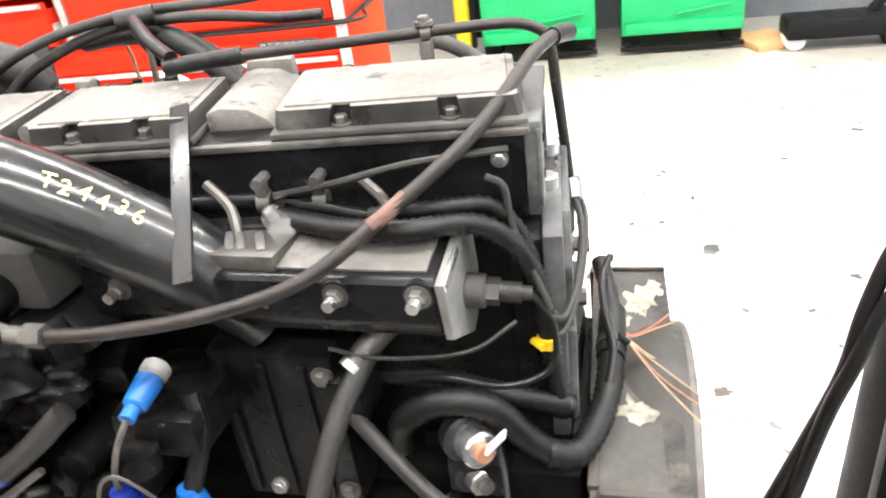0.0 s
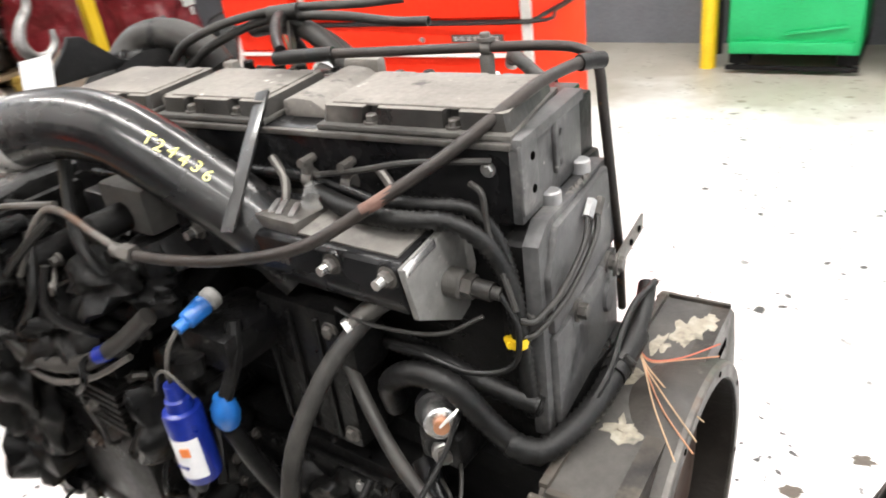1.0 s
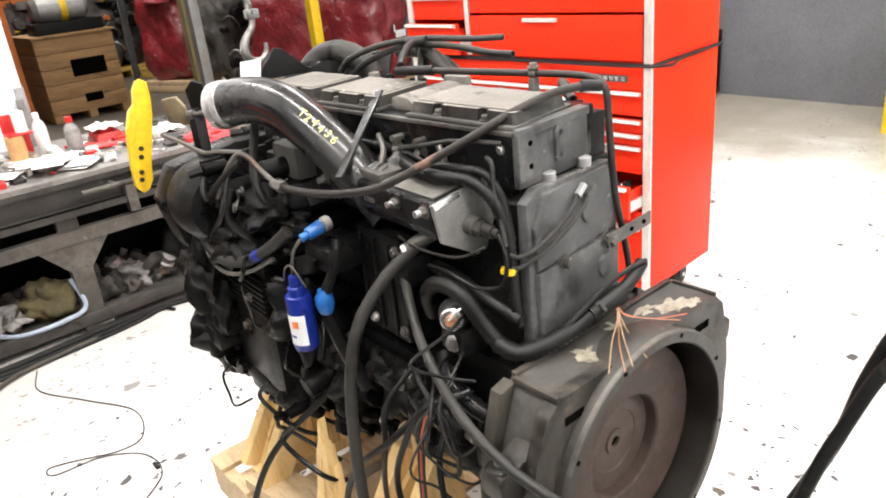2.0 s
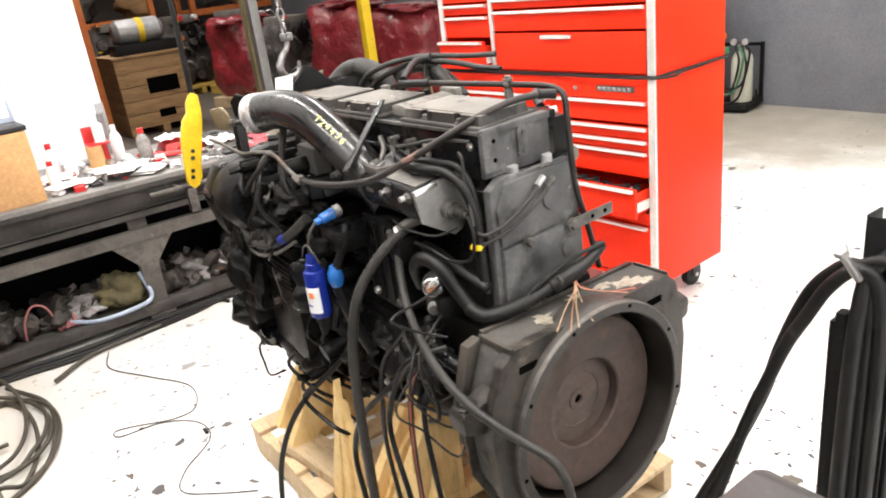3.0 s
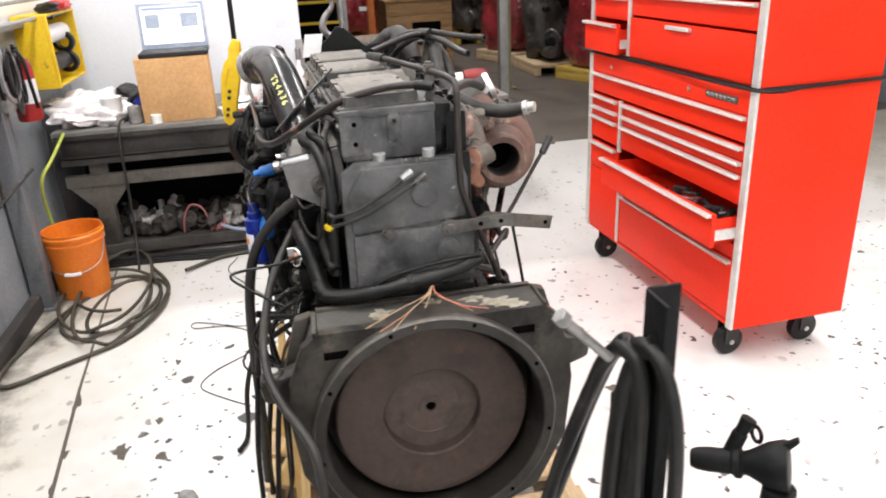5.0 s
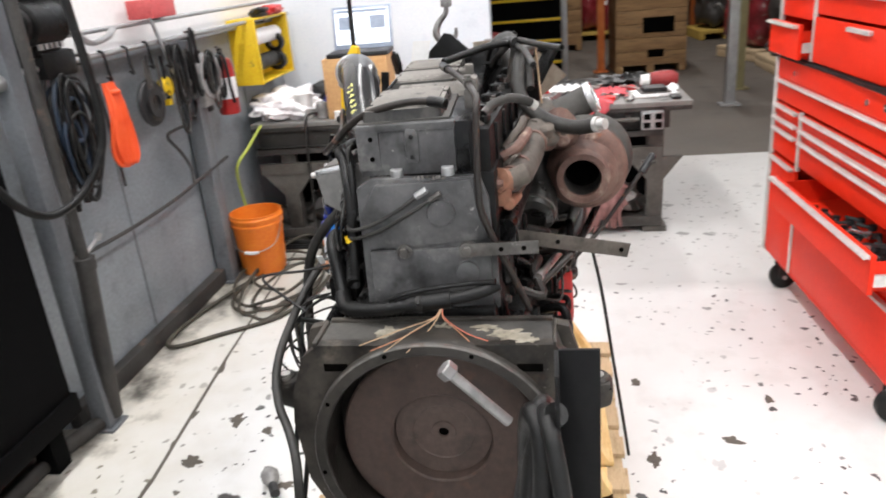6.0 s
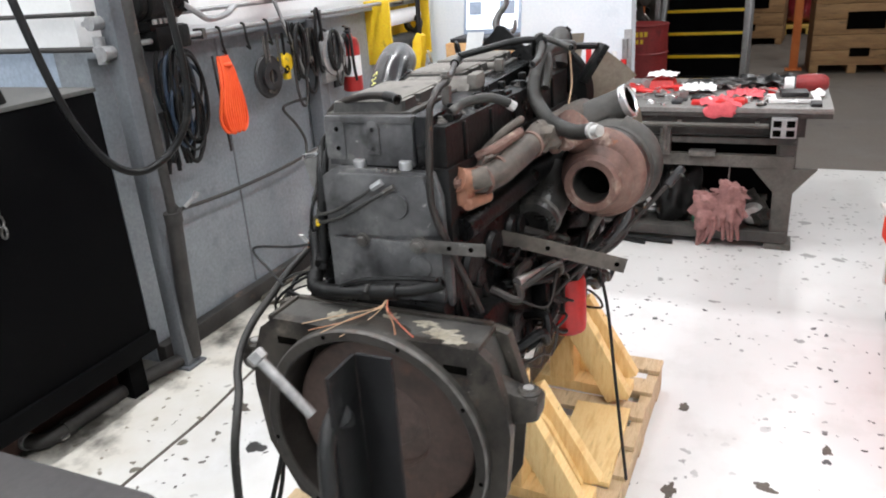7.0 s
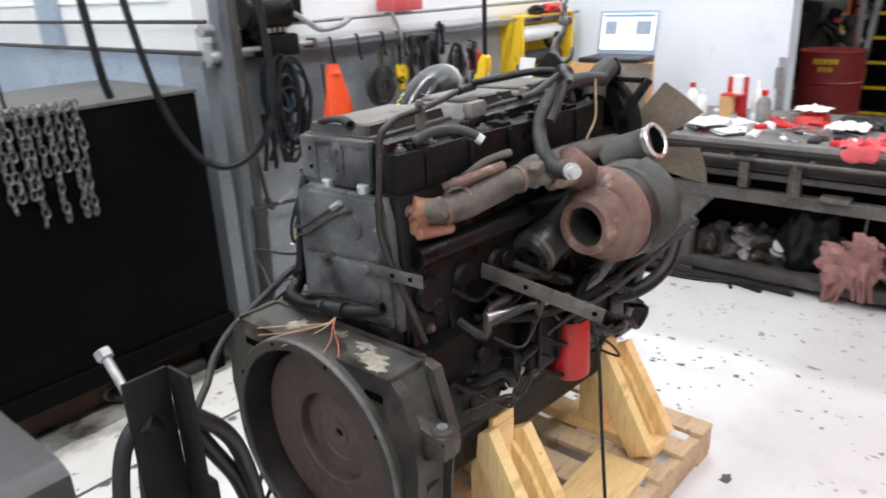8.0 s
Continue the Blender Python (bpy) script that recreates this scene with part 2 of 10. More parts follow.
material("red_cloth", [(0.3, 0.1, 0.1), (0.45, 0.2, 0.19)], (0.8, 0.95), scale=9, bump=0.3, bump_scale=60, spots=[((0.05, 0.035, 0.03), 9, 0.6, 0.76)])
material("hook_steel", [(0.16, 0.155, 0.15), (0.34, 0.33, 0.32)], (0.25, 0.5), 0.75, scale=22, bump=0.15, spots=[((0.07, 0.055, 0.045), 18, 0.58, 0.74)])
material("bench_steel", [(0.025, 0.024, 0.022), (0.075, 0.071, 0.065)], (0.4, 0.7), 0.35, scale=4, bump=0.25, bump_scale=40, spots=[((0.012, 0.0115, 0.011), 5, 0.58, 0.74), ((0.24, 0.235, 0.22), 13, 0.66, 0.78)])
material("bench_top", [(0.16, 0.155, 0.147), (0.28, 0.272, 0.258)], (0.4, 0.6), 0.3, scale=4, bump=0.15, bump_scale=40, spots=[((0.06, 0.057, 0.053), 6, 0.58, 0.74), ((0.4, 0.39, 0.37), 17, 0.66, 0.78)])
material("bench_leg", [(0.05, 0.046, 0.04), (0.13, 0.12, 0.106)], (0.5, 0.8), scale=4, bump=0.3, spots=[((0.024, 0.022, 0.019), 5, 0.56, 0.72), ((0.24, 0.228, 0.205), 12, 0.65, 0.78)])
material("pink_rag", [(0.55, 0.07, 0.09), (0.68, 0.14, 0.15)], (0.8, 0.95), scale=10, bump=0.4, bump_scale=60)
material("glove_pink", [(0.2, 0.095, 0.088), (0.34, 0.18, 0.165)], (0.8, 0.95), scale=10, bump=0.5, bump_scale=60, spots=[((0.1, 0.06, 0.055), 8, 0.6, 0.76)])
material("red_tool", [(0.5, 0.015, 0.015), (0.62, 0.03, 0.025)], (0.3, 0.5), bump=0.05)
material("filter_red", [(0.3, 0.008, 0.008), (0.42, 0.016, 0.014)], (0.3, 0.5), scale=6, bump=0.08, spots=[((0.05, 0.01, 0.01), 7, 0.56, 0.76)])
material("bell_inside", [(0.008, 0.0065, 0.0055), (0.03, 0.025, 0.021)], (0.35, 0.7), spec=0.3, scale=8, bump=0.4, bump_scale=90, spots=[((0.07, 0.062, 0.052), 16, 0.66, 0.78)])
material("red_dark", [(0.2, 0.015, 0.015), (0.3, 0.03, 0.03)], (0.4, 0.6), scale=4, bump=0.15, spots=[((0.1, 0.02, 0.02), 4, 0.6, 0.75)])
material("green_bin", [(0.0, 0.34, 0.1), (0.01, 0.42, 0.14)], (0.35, 0.55), scale=3, bump=0.1, spots=[((0.02, 0.2, 0.08), 4, 0.62, 0.78)])
material("plastic_bag", [(0.82, 0.78, 0.79), (0.92, 0.9, 0.9)], (0.2, 0.4), scale=12, bump=0.6, bump_scale=18, distance=0.02)
material("clear_bag", [(0.14, 0.135, 0.13), (0.38, 0.37, 0.36)], (0.12, 0.3), scale=12, bump=0.6, bump_scale=18, distance=0.02)
material("scrap", [(0.018, 0.016, 0.014), (0.055, 0.05, 0.045), (0.1, 0.09, 0.08)], (0.5, 0.75), 0.4, scale=10, bump=0.4, spots=[((0.3, 0.29, 0.27), 12, 0.64, 0.74), ((0.14, 0.07, 0.04), 9, 0.62, 0.74)])
material("paper", [(0.78, 0.78, 0.77), (0.84, 0.84, 0.83)], (0.7, 0.85), bump=0.05)
material("fan_blade", [(0.26, 0.225, 0.18), (0.42, 0.38, 0.32)], (0.45, 0.7), scale=5, bump=0.2, spots=[((0.3, 0.17, 0.06), 6, 0.56, 0.72), ((0.45, 0.43, 0.4), 9, 0.62, 0.76)])
material("copper_wire", [(0.32, 0.14, 0.07), (0.42, 0.2, 0.11)], (0.4, 0.6), bump=0)
material("tan_wire", [(0.33, 0.22, 0.13), (0.42, 0.29, 0.18)], (0.5, 0.7), bump=0)
material("red_wire", [(0.42, 0.09, 0.05), (0.5, 0.14, 0.08)], (0.5, 0.7), bump=0)
material("green_hose", [(0.35, 0.42, 0.06), (0.45, 0.52, 0.09)], (0.45, 0.6), bump=0.05)
material("olive_hose", [(0.03, 0.027, 0.02), (0.075, 0.066, 0.048)], (0.45, 0.7), scale=15, bump=0.1)
material("screen_blue", [(0.32, 0.38, 0.48), (0.36, 0.42, 0.52)], (0.2, 0.3), bump=0)
glow("screen_white", (0.86, 0.9, 0.95), 0.9)
material("dark_concrete", [(0.085, 0.072, 0.058), (0.135, 0.116, 0.096)], (0.5, 0.85), scale=1.5, bump=0.2, bump_scale=30, spots=[((0.045, 0.038, 0.031), 2, 0.58, 0.75)])
material("brick_dark", [(0.05, 0.04, 0.035), (0.09, 0.075, 0.065)], (0.7, 0.9), scale=2, bump=0.2)
material("rack_orange", [(0.5, 0.12, 0.02), (0.6, 0.18, 0.04)], (0.4, 0.6), bump=0.1)
material("gas_green", [(0.02, 0.12, 0.06), (0.04, 0.17, 0.09)], (0.4, 0.6), bump=0.05)
material("gas_blue", [(0.012, 0.02, 0.06), (0.022, 0.034, 0.09)], (0.4, 0.6), bump=0.05)
material("gas_white", [(0.4, 0.41, 0.33), (0.52, 0.52, 0.43)], (0.4, 0.6), bump=0.05)


def floor_paint():
    """White floor paint, worn and chipped to dark concrete, browned by dirt away from the work area."""
    m = bpy.data.materials.new("floor_paint")
    m.use_nodes = True
    n, ln = m.node_tree.nodes, m.node_tree.links
    b = n["Principled BSDF"]
    tc = n.new("ShaderNodeTexCoord")

    def noise_node(s, detail, vec=None):
        t = n.new("ShaderNodeTexNoise")
        t.inputs["Scale"].default_value, t.inputs["Detail"].default_value, t.inputs["Roughness"].default_value = s, detail, 0.6
        ln.new(vec or tc.outputs["Object"], t.inputs["Vector"])
        return t

    def rng(src, a, c, lo=0.0, hi=1.0):
        r = n.new("ShaderNodeMapRange")
        for k, v in (("From Min", a), ("From Max", c), ("To Min", lo), ("To Max", hi)):
            r.inputs[k].default_value = v
        ln.new(src, r.inputs["Value"])
        return r.outputs["Result"]

    def mixed(fac, a, c):
        mx = n.new("ShaderNodeMix")
        mx.data_type = "RGBA"
        ln.new(fac, mx.inputs[0])
        for sock, v in ((6, a), (7, c)):
            if isinstance(v, tuple):
                mx.inputs[sock].default_value = (*v, 1)
            else:
                ln.new(v, mx.inputs[sock])
        return mx.outputs[2]

    def times(a, c):
        k = n.new("ShaderNodeMath")
        k.operation = "MULTIPLY"
        ln.new(a, k.inputs[0])
        ln.new(c, k.inputs[1])
        return k.outputs[0]

    base = mixed(rng(noise_node(0.8, 4).outputs["Fac"], 0.35, 0.65), (0.72, 0.715, 0.695), (0.8, 0.797, 0.785))
    base = mixed(rng(noise_node(5, 6).outputs["Fac"], 0.5, 0.8, 0, 0.45), base, (0.5, 0.48, 0.44))
    # chips: distorted cells, a few of them worn through
    warp = n.new("ShaderNodeMixRGB")
    warp.blend_type = "ADD"
    warp.inputs[0].default_value = 0.13
    ln.new(tc.outputs["Object"], warp.inputs[1])
    ln.new(noise_node(8, 6).outputs["Color"], warp.inputs[2])
    for s, size, keep in ((3.4, 0.13, 0.42), (6.5, 0.16, 0.3), (13.0, 0.2, 0.27), (26.0, 0.25, 0.28)):
        v = n.new("ShaderNodeTexVoronoi")
        v.inputs["Scale"].default_value = s
        ln.new(warp.outputs[0], v.inputs["Vector"])
        pick = n.new("ShaderNodeSeparateColor")
        ln.new(v.outputs["Color"], pick.inputs[0])
        chosen = rng(pick.outputs[0], keep, keep - 0.02)
        wear = rng(noise_node(0.9, 2).outputs["Fac"], 0.41, 0.49)
        spot = rng(v.outputs["Distance"], size, size * 0.85)
        base = mixed(times(times(spot, chosen), wear), base, (0.055, 0.054, 0.053))
    # strip in front of the bench, greyed in colour for a lamp's shadow edge
    along = n.new("ShaderNodeSeparateXYZ")
    ln.new(tc.outputs["Object"], along.inputs[0])
    strip = n.new("ShaderNodeMath")
    strip.operation = "ADD"
    ln.new(along.outputs["X"], strip.inputs[0])
    ln.new(rng(noise_node(2.5, 6).outputs["Fac"], 0.2, 0.8, -0.12, 0.12), strip.inputs[1])
    base = mixed(rng(strip.outputs[0], -1.85, -1.97, 0, 0.55), base, (0.44, 0.43, 0.41))
    # yellowed and blackened paint along the side wall
    side = n.new("ShaderNodeMath")
    side.operation = "ADD"
    ln.new(along.outputs["Y"], side.inputs[0])
    ln.new(rng(noise_node(3.2, 7).outputs["Fac"], 0.25, 0.75, -0.3, 0.3), side.inputs[1])
    base = mixed(rng(side.outputs[0], 0.15, -0.55, 0, 0.5), base, (0.52, 0.46, 0.33))
    base = mixed(rng(side.outputs[0], -0.5, -0.72, 0, 0.92), base, (0.05, 0.045, 0.038))
    # dirt towards the far wall
    sep = n.new("ShaderNodeSeparateXYZ")
    ln.new(tc.outputs["Object"], sep.inputs[0])
    edge = n.new("ShaderNodeMath")
    edge.operation = "ADD"
    ln.new(sep.outputs["Y"], edge.inputs[0])
    ln.new(rng(noise_node(1.3, 5).outputs["Fac"], 0.2, 0.8, -0.9, 0.9), edge.inputs[1])
    base = mixed(rng(edge.outputs[0], 4.4, 5.4, 0, 0.75), base, (0.27, 0.235, 0.17))
    ln.new(base, b.inputs["Base Color"])
    ln.new(rng(noise_node(3, 5).outputs["Fac"], 0.3, 0.7, 0.28, 0.5), b.inputs["Roughness"])
    bp = n.new("ShaderNodeBump")
    bp.inputs["Strength"].default_value, bp.inputs["Distance"].default_value = 0.12, 0.004
    ln.new(noise_node(25, 6).outputs["Fac"], bp.inputs["Height"])
    ln.new(bp.outputs["Normal"], b.inputs["Normal"])
    M["floor_paint"] = m


floor_paint()


# ---- shapes ----
def add(bm, other):
    """Joins another bmesh into bm."""
    me = bpy.data.meshes.new("tmp")
    other.to_mesh(me)
    bm.from_mesh(me)
    bpy.data.meshes.remove(me)
    other.free()
    return bm


def join(*bms):
    out = bms[0]
    for o in bms[1:]:
        add(out, o)
    return out


def moved(bm, m):
    bmesh.ops.transform(bm, matrix=m, verts=bm.verts)
    return bm


def box(x0, x1, y0, y1, z0, z1, bevel=0.0, seg=2):
    bm = bmesh.new()
    bmesh.ops.create_cube(bm, size=1)
    for v in bm.verts:
        v.co = Vector((x0 + (v.co.x + 0.5) * (x1 - x0), y0 + (v.co.y + 0.5) * (y1 - y0), z0 + (v.co.z + 0.5) * (z1 - z0)))
    if bevel:
        bmesh.ops.bevel(bm, geom=list(bm.edges), offset=bevel, segments=seg, affect="EDGES", profile=0.6)
    return bm


def beam(p0, p1, w, h, bevel=0.0, roll=0.0):
    """A bar of rectangular section from p0 to p1; w across, h upward."""
    p0, p1 = Vector(p0), Vector(p1)
    d = p1 - p0
    m = Matrix.Translation(p0) @ d.to_track_quat("X", "Z").to_matrix().to_4x4() @ pose(0, 0, 0, roll)
    return moved(box(0, d.length, -w / 2, w / 2, -h / 2, h / 2, bevel), m)


def lathe(profile, seg=24, axis="x", at=(0, 0, 0), cap=False):
    """Turns (radius, along) pairs round an axis through at. Ends close to a point where the radius is 0."""
    bm = bmesh.new()
    rings = []
    for r, a in profile:
        ring = []
        for i in range(seg if r > 1e-6 else 1):
            t = 2 * math.pi * i / seg
            u, w = r * math.cos(t), r * math.sin(t)
            p = {"x": (a, u, w), "y": (w, a, u), "z": (u, w, a)}[axis]
            ring.append(bm.verts.new(Vector(p) + Vector(at)))
        rings.append(ring)
    for r0, r1 in zip(rings, rings[1:]):
        for i in range(seg):
            j = (i + 1) % seg
            a, b_, c, d = r0[i % len(r0)], r0[j % len(r0)], r1[j % len(r1)], r1[i % len(r1)]
            f = [v for k, v in enumerate((a, b_, c, d)) if v not in (a, b_, c, d)[:k]]
            if len(f) > 2:
                bm.faces.new(f)
    if not cap and len(rings) > 2 and len(rings[0]) > 2 and len(rings[-1]) > 2:
        for i in range(seg):
            j = (i + 1) % seg
            bm.faces.new((rings[-1][i], rings[-1][j], rings[0][j], rings[0][i]))
    elif cap or len(rings) > 2:
        for ring in (rings[0], rings[-1]):
            if len(ring) > 2:
                bm.faces.new(ring)
    bmesh.ops.recalc_face_normals(bm, faces=bm.faces)
    return bm


def cyl(p0, p1, r, r1=None, seg=16, bevel=0.0):
    p0, p1 = Vector(p0), Vector(p1)
    d = p1 - p0
    r1 = r if r1 is None else r1
    L = d.length
    prof = [(r, 0), (r1, L)] if not bevel else [(r - bevel, 0), (r, bevel), (r1, L - bevel), (r1 - bevel, L)]
    bm = lathe(prof, seg, "z", cap=True)
    return moved(bm, Matrix.Translation(p0) @ d.to_track_quat("Z", "Y").to_matrix().to_4x4())


def smooth_path(points, step=4, closed=False):
    """Catmull-Rom through the points."""
    pts = [Vector(p) for p in points]
    if len(pts) < 3:
        return pts
    ext = [pts[0] * 2 - pts[1]] + pts + [pts[-1] * 2 - pts[-2]]
    out = []
    for i in range(1, len(ext) - 2):
        p0, p1, p2, p3 = ext[i - 1:i + 3]
        for k in range(step):
            t = k / step
            out.append(0.5 * ((2 * p1) + (p2 - p0) * t + (2 * p0 - 5 * p1 + 4 * p2 - p3) * t * t + (3 * p1 - p0 - 3 * p2 + p3) * t ** 3))
    out.append(pts[-1])
    return out


def tube(points, r, seg=10, step=5, ribs=0.0, pitch=0.006, hollow=False, radii=None):
    """A pipe or hose along a smooth path; ribs > 0 makes it corrugated; radii: one for each point."""
    path = smooth_path(points, step)
    if ribs:
        dense = []
        for a, b_ in zip(path, path[1:]):
            k = max(1, int((b_ - a).length / (pitch / 2)))
            dense += [a.lerp(b_, i / k) for i in range(k)]
        path = dense + [path[-1]]
    bm = bmesh.new()
    tang = [(path[min(i + 1, len(path) - 1)] - path[max(i - 1, 0)]).normalized() for i in range(len(path))]
    up = tang[0].orthogonal().normalized()
    rings = []
    for i, (p, t) in enumerate(zip(path, tang)):
        up = (up - t * up.dot(t))
        up = up.normalized() if up.length > 1e-6 else t.orthogonal().normalized()
        side = t.cross(up)
        if radii:
            f = i / (len(path) - 1) * (len(radii) - 1)
            k = min(int(f), len(radii) - 2)
            rr = radii[k] + (radii[k + 1] - radii[k]) * (f - k)
        else:
            rr = r
        rr += ribs * (1 if i % 2 else -1) if ribs else 0
        rings.append([bm.verts.new(p + up * rr * math.cos(2 * math.pi * k / seg) + side * rr * math.sin(2 * math.pi * k / seg)) for k in range(seg)])
    for r0, r1 in zip(rings, rings[1:]):
        for i in range(seg):
            j = (i + 1) % seg
            bm.faces.new((r0[i], r0[j], r1[j], r1[i]))
    if hollow:
        for ring, t, s in ((rings[0], tang[0], 1), (rings[-1], tang[-1], -1)):
            c = sum((v.co for v in ring), Vector()) / seg
            inner = [bm.verts.new(c + (v.co - c) * 0.72) for v in ring]
            deep = [bm.verts.new(c + (v.co - c) * 0.7 + t * s * r * 1.5) for v in ring]
            for i in range(seg):
                j = (i + 1) % seg
                bm.faces.new((ring[i], ring[j], inner[j], inner[i]))
                bm.faces.new((inner[i], inner[j], deep[j], deep[i]))
            bm.faces.new(deep)
    else:
        bm.faces.new(rings[0])
        bm.faces.new(rings[-1])
    bmesh.ops.recalc_face_normals(bm, faces=bm.faces)
    return bm


def prism(outline, lo, hi, axis="x", bevel=0.0, taper=1.0, centre=None):
    """A flat outline pushed from lo to hi along an axis; taper shrinks the far end about centre."""
    bm = bmesh.new()
    cu = centre or (sum(p[0] for p in outline) / len(outline), sum(p[1] for p in outline) / len(outline))

    def put(u, w, a):
        return {"x": (a, u, w), "y": (u, a, w), "z": (u, w, a)}[axis]

    a = [bm.verts.new(put(u, w, lo)) for u, w in outline]
    b_ = [bm.verts.new(put(cu[0] + (u - cu[0]) * taper, cu[1] + (w - cu[1]) * taper, hi)) for u, w in outline]
    n = len(outline)
    bm.faces.new(a)
    bm.faces.new(b_)
    for i in range(n):
        bm.faces.new((a[i], a[(i + 1) % n], b_[(i + 1) % n], b_[i]))
    bmesh.ops.recalc_face_normals(bm, faces=bm.faces)
    if bevel:
        bmesh.ops.bevel(bm, geom=list(bm.edges), offset=bevel, segments=2, affect="EDGES", profile=0.6)
    return bm


def polar(outline, ang, c):
    """Where the ray from c at that angle leaves a convex-ish outline."""
    best = 0.0
    dx, dy = math.cos(ang), math.sin(ang)
    for (x0, y0), (x1, y1) in zip(outline, outline[1:] + outline[:1]):
        ex, ey = x1 - x0, y1 - y0
        den = dx * ey - dy * ex
        if abs(den) < 1e-9:
            continue
        s = ((x0 - c[0]) * ey - (y0 - c[1]) * ex) / den
        u = ((x0 - c[0]) * dy - (y0 - c[1]) * dx) / den
        if s > 0 and -1e-6 <= u <= 1 + 1e-6:
            best = max(best, s)
    return best


def holed(outline, c, r, lo, hi, n=96):
    """An outlined plate in the y-z plane from x lo to hi, with a round hole of radius r about c."""
    bm = bmesh.new()
    angs = sorted([2 * math.pi * i / n for i in range(n)] + [math.atan2(w - c[1], u - c[0]) % (2 * math.pi) for u, w in outline])
    rows = []
    for a in angs:
        R = polar(outline, a, c)
        q = [(lo, R), (hi, R), (hi, r), (lo, r)]
        rows.append([bm.verts.new((x, c[0] + rad * math.cos(a), c[1] + rad * math.sin(a))) for x, rad in q])
    for r0, r1 in zip(rows, rows[1:] + rows[:1]):
        for k in range(4):
            bm.faces.new((r0[k], r0[(k + 1) % 4], r1[(k + 1) % 4], r1[k]))
    bmesh.ops.remove_doubles(bm, verts=bm.verts, dist=1e-6)
    bmesh.ops.recalc_face_normals(bm, faces=bm.faces)
    return bm


def hexbolt(p, d, r=0.011, h=0.012, washer=True):
    """A hexagon head with a washer, at p, standing out along d."""
    p, d = Vector(p), Vector(d).normalized()
    bm = cyl(p, p + d * h, r, seg=6, bevel=0.0015)
    if washer:
        add(bm, cyl(p - d * 0.002, p + d * 0.003, r * 1.45, seg=14))
    return bm


def clamp_ring(p, d, r, w=0.012):
    """A hose clip round a hose at p, along d."""
    p, d = Vector(p), Vector(d).normalized()
    bm = cyl(p - d * w / 2, p + d * w / 2, r, seg=18)
    o = d.orthogonal().normalized()
    return add(bm, cyl(p + o * r - d.cross(o) * 0.008, p + o * r + d.cross(o) * 0.012, 0.005, seg=8))


def lump(c, size, seed, rough_=0.35, sub=3, squash=1.0):
    """An uneven rounded lump, for rags, bags and castings."""
    bm = bmesh.new()
    bmesh.ops.create_icosphere(bm, subdivisions=sub, radius=1)
    o = Vector((seed * 7.3, seed * 3.1, seed * 1.7))
    for v in bm.verts:
        k = 1 + rough_ * noise.noise(v.co * 1.6 + o) * 1.5 + rough_ * 0.5 * noise.noise(v.co * 4.0 + o)
        v.co = Vector((v.co.x * size[0], v.co.y * size[1], v.co.z * size[2] * squash)) * k + Vector(c)
    return bm


def finish(ob, angle=35):
    me = ob.data
    for p in me.polygons:
        p.use_smooth = True
    me.set_sharp_from_angle(angle=radians(angle))


def mesh_of(name, bm, mat):
    me = bpy.data.meshes.new(name)
    bm.to_mesh(me)
    bm.free()
    me.materials.append(mat)
    return me


def part(name, bm, mat, parent, label="", angle=35):
    """One mesh part under a thing or under a part."""
    ob = new(name, mesh_of(name, bm, mat))
    finish(ob, angle)
    ob.parent = parent
    if label:
        ob["label"] = label
    return ob


def thing(name, label, category, m=None, group="", kind=""):
    """An Empty that holds the parts of a thing."""
    ob = new(name, None)
    ob.empty_display_size = 0.1
    ob.matrix_world = m or Matrix()
    return tagged(ob, label, category, group, kind)


def solid(name, bm, mat, label, category, group="", kind="", m=None, angle=35):
    """A thing of one mesh."""
    ob = new(name, mesh_of(name, bm, mat))
    finish(ob, angle)
    if m:
        ob.matrix_world = m
    return tagged(ob, label, category, group, kind)


def words(name, body, size, m, mat, parent, label="", extrude=0.0006):
    """Flat lettering in the built-in font, as a mesh."""
    cu = bpy.data.curves.new(name, "FONT")
    cu.body, cu.size, cu.extrude, cu.align_x, cu.align_y = body, size, extrude, "CENTER", "CENTER"
    tmp = bpy.data.objects.new(name, cu)
    scene.collection.objects.link(tmp)
    dep = bpy.context.evaluated_depsgraph_get()
    me = bpy.data.meshes.new_from_object(tmp.evaluated_get(dep))
    bpy.data.objects.remove(tmp)
    me.materials.clear()
    me.materials.append(mat)
    ob = new(name, me)
    ob.parent = parent
    ob.matrix_local = m
    if label:
        ob["label"] = label
    return ob


